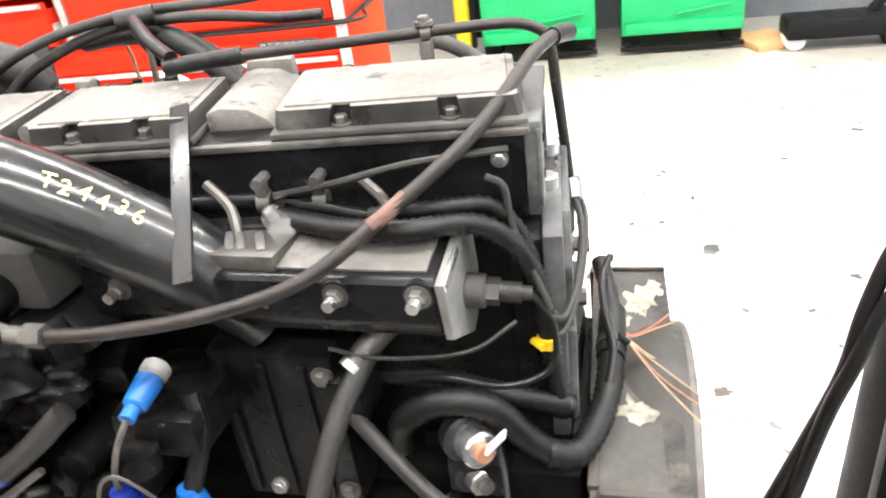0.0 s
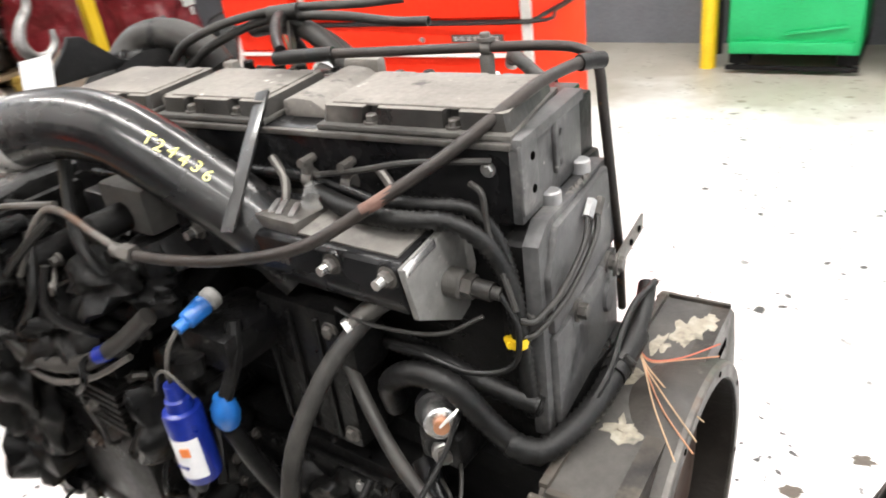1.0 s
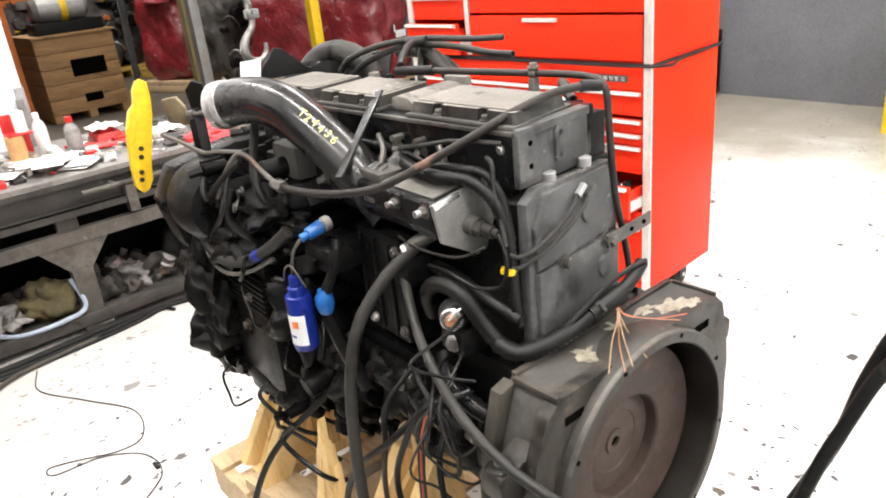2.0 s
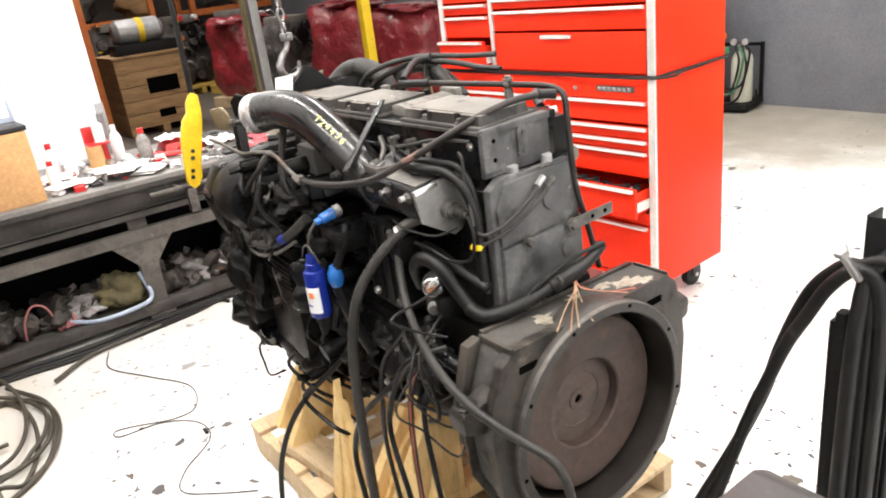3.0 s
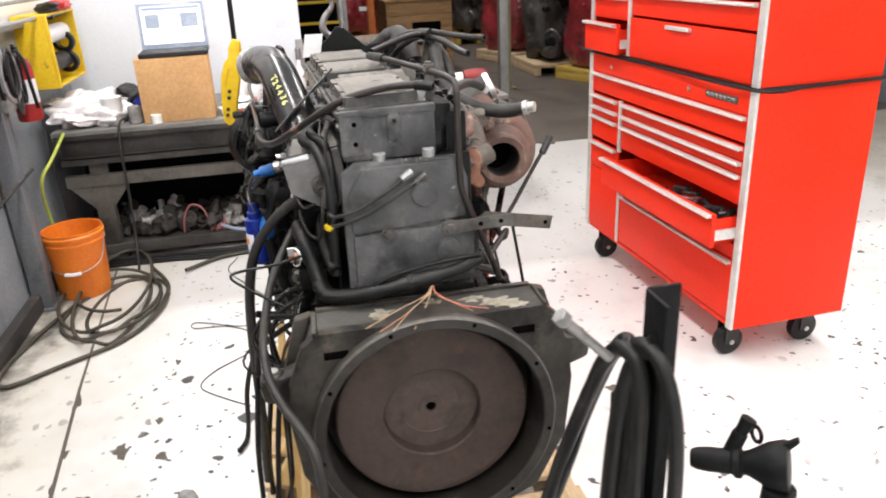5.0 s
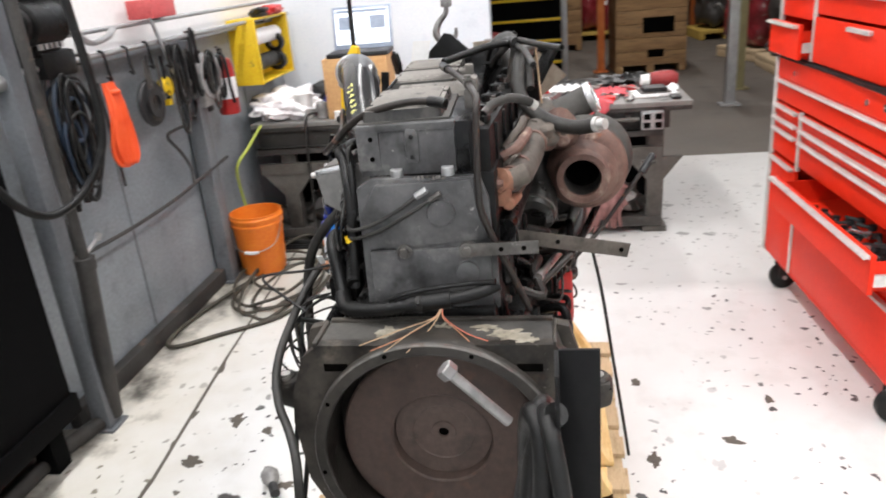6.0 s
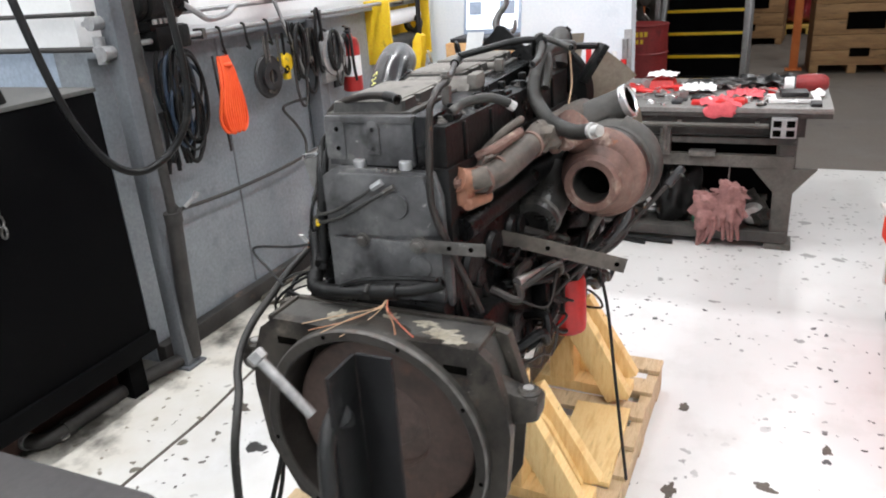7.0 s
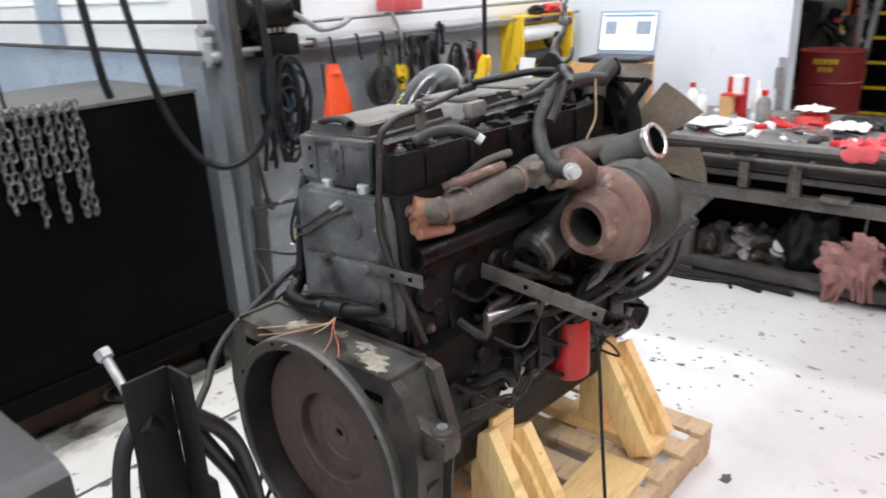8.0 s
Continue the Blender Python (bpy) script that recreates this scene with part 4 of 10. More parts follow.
    # rocker covers
    for k, (x0, x1) in enumerate(((-0.435, -0.145), (-0.76, -0.538), (-1.01, -0.79))):
        y0, y1 = -0.169, 0.006
        outline = [(x0, y0 + 0.006), (x0 + 0.006, y0)]
        for n_ in (0.28, 0.72):
            xc = x0 + (x1 - x0) * n_
            outline += [(xc - 0.013, y0), (xc - 0.009, y0 + 0.02), (xc + 0.009, y0 + 0.02), (xc + 0.013, y0)]
        outline += [(x1 - 0.006, y0), (x1, y0 + 0.006), (x1, y1 - 0.006), (x1 - 0.006, y1)]
        for n_ in (0.72, 0.28):
            xc = x0 + (x1 - x0) * n_
            outline += [(xc + 0.013, y1), (xc + 0.009, y1 - 0.02), (xc - 0.009, y1 - 0.02), (xc - 0.013, y1)]
        outline += [(x0 + 0.006, y1), (x0, y1 - 0.006)]
        cov = hp("rocker_cover", skew(box(x0 - 0.004, x1 + 0.004, y0 - 0.012, y1 + 0.016, 1.322, 1.33, 0.003)), "dusty_black", "dust-covered grey rocker cover")
        part("dome", skew(prism(outline, 1.329, 1.352, "z", 0.0, 0.965)), M["cover_side"], cov, "glossy black skirt under the dust")
        part("dome_top", skew(join(prism([(x0 + (x - x0) * 0.965 + 0.0175 * (x1 - x0), y0 + (y - y0) * 0.965 + 0.0175 * (y1 - y0)) for x, y in outline], 1.3505, 1.3528, "z"), box(x0 + 0.014, x1 - 0.014, y0 + 0.014, y1 - 0.014, 1.35, 1.3557, 0.0038))), M["dusty_cover"], cov, "thick pale dust on the flat top")
        for n_ in (0.28, 0.72):
            xc = x0 + (x1 - x0) * n_
            for y in (y0 + 0.008, y1 - 0.008):
                part("cover_bolt", skew(hexbolt((xc, y, 1.33), (0, 0, 1), 0.009, 0.012)), M["dull_steel"], cov)
    hp("cross_tube", skew(join(prism([(-0.53, 1.321), (-0.442, 1.321), (-0.452, 1.334), (-0.475, 1.348), (-0.51, 1.351), (-0.53, 1.345)], -0.135, 0.05, "y", 0.004), box(-0.527, -0.455, 0.04, 0.07, 1.321, 1.362, 0.01))), "dusty_cover", "dusty crossover between the rocker covers")
    hp("cross_tube", skew(join(cyl((-0.775, -0.14, 1.336), (-0.775, 0.03, 1.336), 0.013, seg=14), box(-0.788, -0.762, 0.02, 0.045, 1.321, 1.358, 0.006))), "dusty_cover")
    hp("gasket_rail", box(-1.03, -0.14, -0.188, -0.178, 1.313, 1.3215, 0.002), "dull_steel", "thin grey gasket rail")


engine_core()


# ---- engine: intake side ----
def intake_side():
    man = ep("intake_manifold", join(
        prism([(-0.288, 1.132), (-0.296, 1.15), (-0.294, 1.2), (-0.286, 1.207), (-0.165, 1.226), (-0.15, 1.2), (-0.15, 1.12), (-0.22, 1.095)], -0.66, -0.215, "x", 0.005),
        box(-0.98, -0.655, -0.272, -0.15, 1.13, 1.185, 0.01)), "engine_gloss", "black cast intake manifold with a dusty top")
    part("top_plate", prism([(-0.65, -0.283), (-0.226, -0.283), (-0.226, -0.168), (-0.65, -0.168)], 0.0, 0.004, "z", 0.001), M["dusty_mid"], man).matrix_local = Matrix.Translation((0, 0, 1.228)) @ pose(0, -0.226, 0, 8.8, 0, 0) @ pose(0, 0.226, -0.012)
    part("end_cap", prism([(-0.3, 1.205), (-0.165, 1.228), (-0.15, 1.14), (-0.175, 1.085), (-0.2, 1.075), (-0.285, 1.125)], -0.214, -0.203, "x", 0.003), M["end_cap_grey"], man, "dusty bare end cap")
    part("worn_edge", beam((-0.204, -0.297, 1.2), (-0.204, -0.235, 1.213), 0.005, 0.013, 0.001), M["bright_steel"], man, "bare worn metal edge")
    for x, z in ((-0.234, 1.188), (-0.328, 1.186), (-0.605, 1.184)):
        b = part("manifold_bolt", hexbolt((x, -0.294, z), (0, -1, 0), 0.0105, 0.014), M["dull_steel"], man)
        part("bolt_tip", cyl((x, -0.308, z), (x, -0.32, z), 0.007, seg=10), M["steel"], b)
        part("bolt_boss", cyl((x, -0.27, z), (x, -0.2965, z), 0.018, seg=16), M["engine_gloss"], man)
    for x in (-0.42, -0.43, -0.44, -0.45):
        part("casting_mark", box(x, x + 0.006, -0.2965, -0.294, 1.165, 1.175), M["dull_steel"], man)
    # pressure sensor on the end cap
    s = ep("boost_sensor", cyl((-0.206, -0.215, 1.145), (-0.18, -0.213, 1.144), 0.021, seg=16, bevel=0.003), "dusty_black", "dusty pressure sensor")
    part("nut", cyl((-0.18, -0.213, 1.144), (-0.165, -0.212, 1.143), 0.017, seg=6), M["dull_steel"], s)
    part("plug", join(cyl((-0.165, -0.212, 1.143), (-0.14, -0.21, 1.141), 0.013, seg=12), cyl((-0.14, -0.21, 1.141), (-0.128, -0.209, 1.14), 0.009, seg=12)), M["rubber_dusty"], s)
    ep("sensor_wire", tube([(-0.13, -0.209, 1.14), (-0.105, -0.214, 1.1), (-0.11, -0.225, 1.045), (-0.16, -0.25, 1.035), (-0.22, -0.27, 1.058), (-0.27, -0.275, 1.06)], 0.0042, 8), "rubber")
    ep("thin_wire", tube([(-0.145, -0.23, 1.115), (-0.2, -0.26, 1.09), (-0.3, -0.28, 1.09), (-0.36, -0.28, 1.1)], 0.003, 6), "rubber_dusty")
    # charge-air pipe
    path = [(-0.448, -0.232, 1.118), (-0.502, -0.25, 1.18), (-0.57, -0.274, 1.242), (-0.642, -0.3, 1.299), (-0.706, -0.32, 1.336), (-0.77, -0.342, 1.352), (-0.825, -0.368, 1.352), (-0.858, -0.386, 1.346)]
    pipe = ep("charge_pipe", tube(path, 0.054, 26, 6), "pipe_gloss", "glossy black curved charge-air pipe with a painted stock mark")
    d = (Vector(path[-1]) - Vector(path[-2])).normalized()
    e = Vector(path[-1])
    part("hose_end", cyl(e - d * 0.004, e + d * 0.042, 0.056, seg=28, bevel=0.005), M["aluminium"], pipe, "silver coupling on the pipe end")
    part("hose_clip", clamp_ring(e + d * 0.02, d, 0.058, 0.012), M["steel"], pipe)
    part("coupling_bore", cyl(e + d * 0.0422, e + d * 0.0432, 0.046, seg=24), M["dark_hole"], pipe)
    part("pipe_foot", prism([(-0.55, -0.28), (-0.4, -0.285), (-0.39, -0.17), (-0.54, -0.17)], 1.205, 1.226, "z", 0.004), M["dull_steel"], pipe)
    # painted mark along the pipe
    pts = smooth_path(path, 12)
    sub = [p for p in pts if -0.655 < p.x < -0.563]
    sub.sort(key=lambda p: p.x)
    for i, ch in enumerate("T24436"):
        f = (i + 0.5) / 6 * (len(sub) - 2)
        k = int(f)
        c = sub[k].lerp(sub[k + 1], f - k)
        ax = (sub[min(k + 2, len(sub) - 1)] - sub[max(k - 1, 0)]).normalized()
        out = Vector((0.58, -0.46, 0.74))
        out = (out - ax * out.dot(ax)).normalized()
        up = out.cross(ax)
        rot = Matrix((ax, up, out)).transposed().to_4x4()
        words("painted_mark", ch, 0.026, Matrix.Translation(c + out * 0.0538 + up * random.uniform(-0.002, 0.002)) @ rot @ pose(0, 0, 0, 0, 0, random.uniform(-9, 9)), M["paint_marker"], pipe, "pale yellow paint-pen character", 0.0016)
    # strap bar, fuel rail and tubes on the head side
    ep("stay_bar", beam((-0.545, -0.165, 1.362), (-0.488, -0.328, 1.216), 0.024, 0.005, 0.001, 12), "pipe_gloss", "flat black steel stay bar")
    hp("fuel_rail", tube([(-0.95, -0.185, 1.25), (-0.7, -0.187, 1.252), (-0.46, -0.19, 1.253), (-0.4, -0.2, 1.248), (-0.3, -0.215, 1.232), (-0.2, -0.222, 1.232)], 0.0095, 12), "engine_gloss", "thick black rail tube")
    hp("fuel_rail", tube([(-0.95, -0.2, 1.222), (-0.7, -0.205, 1.224), (-0.42, -0.21, 1.226), (-0.36, -0.215, 1.222)], 0.0065, 10), "engine_gloss")
    for x in (-0.455, -0.385):
        c = hp("rail_clip", clamp_ring((x, -0.195, 1.252), (1, 0, -0.05), 0.0125, 0.016), "dull_steel")
        part("clip_tab", join(box(x - 0.007, x + 0.007, -0.205, -0.19, 1.262, 1.285, 0.003), cyl((x, -0.21, 1.28), (x, -0.18, 1.28), 0.007, seg=10)), M["dull_steel"], c)
    for x in (-0.5, -0.31):
        hp("bleed_pipe", tube([(x - 0.03, -0.185, 1.275), (x, -0.2, 1.25), (x + 0.015, -0.225, 1.222)], 0.007, 8), "dull_steel")
    hp("thin_line", tube([(-0.44, -0.2, 1.262), (-0.36, -0.208, 1.278), (-0.28, -0.21, 1.296), (-0.2, -0.205, 1.303), (-0.165, -0.19, 1.3)], 0.0045, 8), "rubber_dusty", "thin grey fuel line")
    ep("crimp", join(cyl((-0.42, -0.205, 1.225), (-0.4, -0.22, 1.222), 0.012, seg=6), cyl((-0.43, -0.21, 1.238), (-0.405, -0.24, 1.236), 0.016, seg=8)), "bright_steel")
    for x in (-0.48, -0.465, -0.44):
        ep("bracket_lug", beam((x, -0.235, 1.225), (x + 0.02, -0.27, 1.223), 0.01, 0.012, 0.003), "steel")
    hp("head_plug", hexbolt((-0.175, -0.18, 1.285), (0, -1, 0), 0.007, 0.006), "steel")
    for i in range(6):
        ep("rail_bolt", hexbolt((-0.2 - i * 0.14, -0.152, 1.232), (0, -1, 0), 0.01, 0.008), "engine_black")
    # dark diagonal hose over the head corner
    a = ep("vent_hose", tube([(-0.632, -0.39, 1.182), (-0.56, -0.378, 1.183), (-0.45, -0.355, 1.195), (-0.35, -0.318, 1.218), (-0.27, -0.257, 1.265), (-0.2, -0.197, 1.312), (-0.16, -0.135, 1.347), (-0.138, -0.05, 1.369), (-0.118, 0.02, 1.374), (-0.106, 0.048, 1.37)], 0.0085, 12, hollow=True), "pipe_brown", "dark brown tube with a rubbed rusty spot")
    part("sleeve", tube([(-0.12, 0.014, 1.3735), (-0.113, 0.032, 1.3725), (-0.104, 0.052, 1.369)], 0.0115, 12, hollow=True), M["rubber"], a)
    part("rubbed_spot", tube([(-0.285, -0.269, 1.2565), (-0.27, -0.257, 1.265), (-0.25, -0.24, 1.2785)], 0.0088, 12), M["turbo_rust"], a, "brown rust where the paint is rubbed off")
    part("fitting", join(cyl((-0.66, -0.392, 1.183), (-0.635, -0.39, 1.182), 0.014, seg=6), cyl((-0.68, -0.394, 1.184), (-0.655, -0.392, 1.183), 0.011, seg=12)), M["dull_steel"], a)
    ep("banjo_tube", tube([(-0.67, -0.393, 1.186), (-0.72, -0.4, 1.21), (-0.76, -0.41, 1.238), (-0.8, -0.42, 1.236), (-0.84, -0.44, 1.19), (-0.9, -0.45, 1.12)], 0.0065, 10), "dull_steel", "dull steel bent tube")
    # harness at the rear corner
    ep("wiring_loom", tube([(-0.42, -0.215, 1.24), (-0.33, -0.24, 1.238), (-0.25, -0.245, 1.24), (-0.19, -0.218, 1.235), (-0.147, -0.2, 1.2), (-0.124, -0.192, 1.14), (-0.115, -0.194, 1.07), (-0.108, -0.197, 1.0), (-0.1, -0.198, 0.95)], 0.0125, 12, ribs=0.0012, pitch=0.008), "rubber", "black corrugated wiring loom", angle=60)
    ep("wiring_loom", tube([(-0.3, -0.23, 1.25), (-0.22, -0.22, 1.255), (-0.17, -0.195, 1.245), (-0.139, -0.185, 1.2), (-0.12, -0.184, 1.12)], 0.009, 12, ribs=0.001, pitch=0.008), "rubber", angle=60)
    ep("thin_loom", tube([(-0.175, -0.185, 1.275), (-0.155, -0.19, 1.265), (-0.148, -0.195, 1.22), (-0.125, -0.203, 1.16), (-0.108, -0.21, 1.12)], 0.0045, 8), "rubber_dusty")
    ep("cable_tie", clamp_ring((-0.115, -0.198, 1.066), (0.02, 0, -1), 0.0135, 0.013), "yellow_paint", "yellow marker tie on the loom")
    hose = ep("coolant_hose", tube([(-0.12, -0.242, 0.925), (-0.085, -0.222, 0.907), (-0.062, -0.17, 0.911), (-0.05, -0.11, 0.922), (-0.05, -0.045, 0.933), (-0.051, -0.02, 0.937)], 0.0178, 14, ribs=0.0015, pitch=0.01), "rubber", "black hose across the top of the housing", angle=60)
    part("hose_joint", tube([(-0.05, -0.055, 0.932), (-0.05, -0.02, 0.937), (-0.052, 0.04, 0.945)], 0.0205, 14), M["rubber"], hose)
    part("hose_clip", clamp_ring((-0.05, -0.03, 0.9355), (0, 1, 0.14), 0.0222, 0.014), M["rubber_dusty"], hose)
    part("branch", tube([(-0.052, 0.03, 0.944), (-0.058, 0.075, 0.951), (-0.067, 0.112, 0.96), (-0.076, 0.145, 0.972)], 0.015, 12, hollow=True), M["rubber"], hose)
    ep("thin_loom", tube([(-0.06, -0.16, 0.905), (-0.045, -0.08, 0.955), (-0.06, 0.0, 0.968), (-0.07, 0.08, 0.975), (-0.06, 0.14, 0.985)], 0.006, 8), "rubber")
    # split wires on the housing top
    for k, (dx, dy, mat) in enumerate(((0.05, -0.02, "tan_wire"), (0.055, -0.045, "tan_wire"), (0.06, -0.06, "copper_wire"), (0.045, -0.075, "tan_wire"), (0.02, 0.07, "red_wire"), (0.03, 0.05, "copper_wire"))):
        ep("loose_wire", tube([(-0.04, 0.02, 0.932), (-0.022, 0.015 + dy * 0.2, 0.912), (0.0 + dx * 0.4, 0.01 + dy, 0.893 + 0.01 * (k % 2)), (0.03 + dx, 0.0 + dy * 1.9, 0.882 + 0.004 * k)], 0.0013, 6), mat, "loose cut wire")
    # lower left: sensor block, looped hose, large hanging hoses
    ep("arch_hose", tube([(-0.3, -0.255, 0.93), (-0.285, -0.275, 0.99), (-0.235, -0.28, 1.03), (-0.18, -0.27, 1.02), (-0.145, -0.25, 0.96), (-0.115, -0.235, 0.92), (-0.085, -0.222, 0.907)], 0.0175, 12, ribs=0.0012, pitch=0.009), "rubber", "black corrugated hose in an arch", angle=60)
    ep("side_hose", tube([(-0.33, -0.22, 1.02), (-0.25, -0.225, 1.02), (-0.18, -0.222, 1.0), (-0.11, -0.205, 0.975), (-0.09, -0.198, 0.965)], 0.0145, 12, ribs=0.0012, pitch=0.009), "rubber", angle=60)
    plug = ep("round_connector", join(cyl((-0.22, -0.255, 0.965), (-0.205, -0.275, 0.968), 0.033, seg=20, bevel=0.004)), "black_plastic", "black round connector with a bare silver ring")
    part("ring", cyl((-0.207, -0.272, 0.968), (-0.185, -0.296, 0.972), 0.024, seg=20, bevel=0.003), M["bright_steel"], plug, "bright silver ring")
    part("core", cyl((-0.185, -0.296, 0.972), (-0.18, -0.302, 0.9735), 0.011, seg=14), M["copper_wire"], plug, "orange plug face")
    part("tag", beam((-0.178, -0.302, 0.98), (-0.155, -0.3, 1.008), 0.014, 0.003), M["paper"], plug, "small white tag")
    low = ep("round_connector", join(cyl((-0.215, -0.262, 0.912), (-0.2, -0.28, 0.914), 0.027, seg=20, bevel=0.004)), "black_plastic", "lower round connector with a worn silver nut")
    part("ring", cyl((-0.202, -0.278, 0.914), (-0.188, -0.295, 0.917), 0.018, seg=8, bevel=0.002), M["steel"], low, "worn silver nut")
    part("core", cyl((-0.188, -0.295, 0.917), (-0.182, -0.302, 0.918), 0.01, seg=12), M["dull_steel"], low)
    ep("black_box", box(-0.235, -0.165, -0.29, -0.22, 0.89, 0.945, 0.008), "engine_black")
    # tall control module with fins
    ecm = ep("control_module", box(-0.53, -0.36, -0.285, -0.2, 0.84, 1.09, 0.01), "engine_black", "black ribbed engine control module")
    for x in (-0.515, -0.46, -0.405):
        part("fin", box(x, x + 0.01, -0.292, -0.283, 0.855, 1.075, 0.003), M["engine_black"], ecm)
    part("side_block", box(-0.385, -0.325, -0.295, -0.22, 0.99, 1.06, 0.014), M["engine_black"], ecm)
    for z in (0.87, 1.06):
        part("module_bolt", hexbolt((-0.375, -0.285, z), (0, -1, 0), 0.01, 0.01), M["dull_steel"], ecm)
    big = ep("large_hose", tube([(-0.3, -0.24, 1.105), (-0.32, -0.268, 1.083), (-0.345, -0.335, 1.03), (-0.362, -0.405, 0.94), (-0.368, -0.44, 0.82), (-0.37, -0.455, 0.65), (-0.365, -0.46, 0.45), (-0.35, -0.47, 0.2)], 0.0135, 14), "rubber_dusty", "thick dusty grey hose hanging to the pallet")
    part("ferrule", tube([(-0.285, -0.228, 1.115), (-0.312, -0.254, 1.098), (-0.332, -0.28, 1.078)], 0.0155, 14), M["dull_steel"], big, "crimped steel ferrule")
    part("hose_clip", clamp_ring((-0.335, -0.283, 1.075), (-0.5, -0.7, -0.4), 0.0165, 0.01), M["steel"], big)
    # fuel filter and blue caps
    fil = ep("fuel_filter", lathe([(0.0, 0.79), (0.024, 0.79), (0.034, 0.797), (0.037, 0.81), (0.037, 0.938), (0.035, 0.945), (0.025, 0.948), (0.024, 0.968), (0.019, 0.971), (0.017, 0.997), (0.0, 1.0)], 28, "z", (-0.572, -0.41, 0)), "blue_filter", "dark blue spin-on filter with a white label")
    lab = part("label", lathe([(0.0376, 0.815), (0.0376, 0.9)], 28, "z", (-0.572, -0.41, 0)), M["label_white"], fil, "white paper label")
    bm = bmesh.new()
    bm.from_mesh(lab.data)
    bmesh.ops.delete(bm, geom=[f for f in bm.faces if len(f.verts) > 4 or f.calc_center_median().y > -0.4205 or f.calc_center_median().x < -0.594], context="FACES")
    bm.to_mesh(lab.data)
    bm.free()
    part("label_bar", beam((-0.56, -0.4471, 0.875), (-0.5443, -0.4381, 0.875), 0.002, 0.018), M["label_orange"], fil, "orange printed block")
    part("label_bar", beam((-0.58, -0.4483, 0.84), (-0.555, -0.4448, 0.84), 0.002, 0.006), M["blue_filter"], fil)
    part("wire_loop", tube([(-0.6, -0.43, 0.985), (-0.585, -0.425, 1.02), (-0.56, -0.42, 1.03), (-0.535, -0.415, 1.01), (-0.53, -0.4, 0.975)], 0.003, 6), M["dull_steel"], fil)
    fil.matrix_local = Matrix.Translation((-0.583, -0.428, 0.907)) @ Matrix.Diagonal((0.82, 0.82, 0.9, 1)) @ Matrix.Translation((0.572, 0.41, -0.9))
    ep("drain_cap", lathe([(0.0, 0.89), (0.014, 0.89), (0.019, 0.9), (0.022, 0.915), (0.02, 0.932), (0.014, 0.942), (0.012, 0.95), (0.0, 0.951)], 20, "z", (-0.53, -0.39, 0.014)), "blue_fit", "bright blue plastic cap")
    ep("filter_tube", tube([(-0.53, -0.39, 0.9), (-0.515, -0.38, 0.84), (-0.5, -0.36, 0.76), (-0.49, -0.34, 0.7)], 0.015, 12), "engine_black")
    ep("filter_tube", tube([(-0.53, -0.39, 0.945), (-0.51, -0.36, 1.02), (-0.52, -0.34, 1.07)], 0.012, 10), "rubber")
    cap = ep("quick_coupler", cyl((-0.556, -0.392, 1.0885), (-0.556, -0.352, 1.0985), 0.0145, 0.0165, 18, 0.003), "blue_fit", "bright blue plastic pipe coupler")
    part("collar", cyl((-0.556, -0.352, 1.0985), (-0.556, -0.332, 1.103), 0.0175, seg=18, bevel=0.004), M["end_cap_grey"], cap, "dirty white collar")
    part("nose", cyl((-0.556, -0.408, 1.085), (-0.556, -0.391, 1.0888), 0.0095, seg=14), M["blue_fit"], cap)
    ep("lift_pump", join(box(-0.62, -0.5, -0.38, -0.24, 0.995, 1.06, 0.02), cyl((-0.57, -0.405, 1.003), (-0.57, -0.4, 1.03), 0.026, seg=16)), "engine_black")
    ep("stay_tube", tube([(-0.556, -0.407, 1.085), (-0.565, -0.425, 1.06), (-0.58, -0.43, 1.02), (-0.583, -0.43, 0.998)], 0.004, 6), "dull_steel")


intake_side()


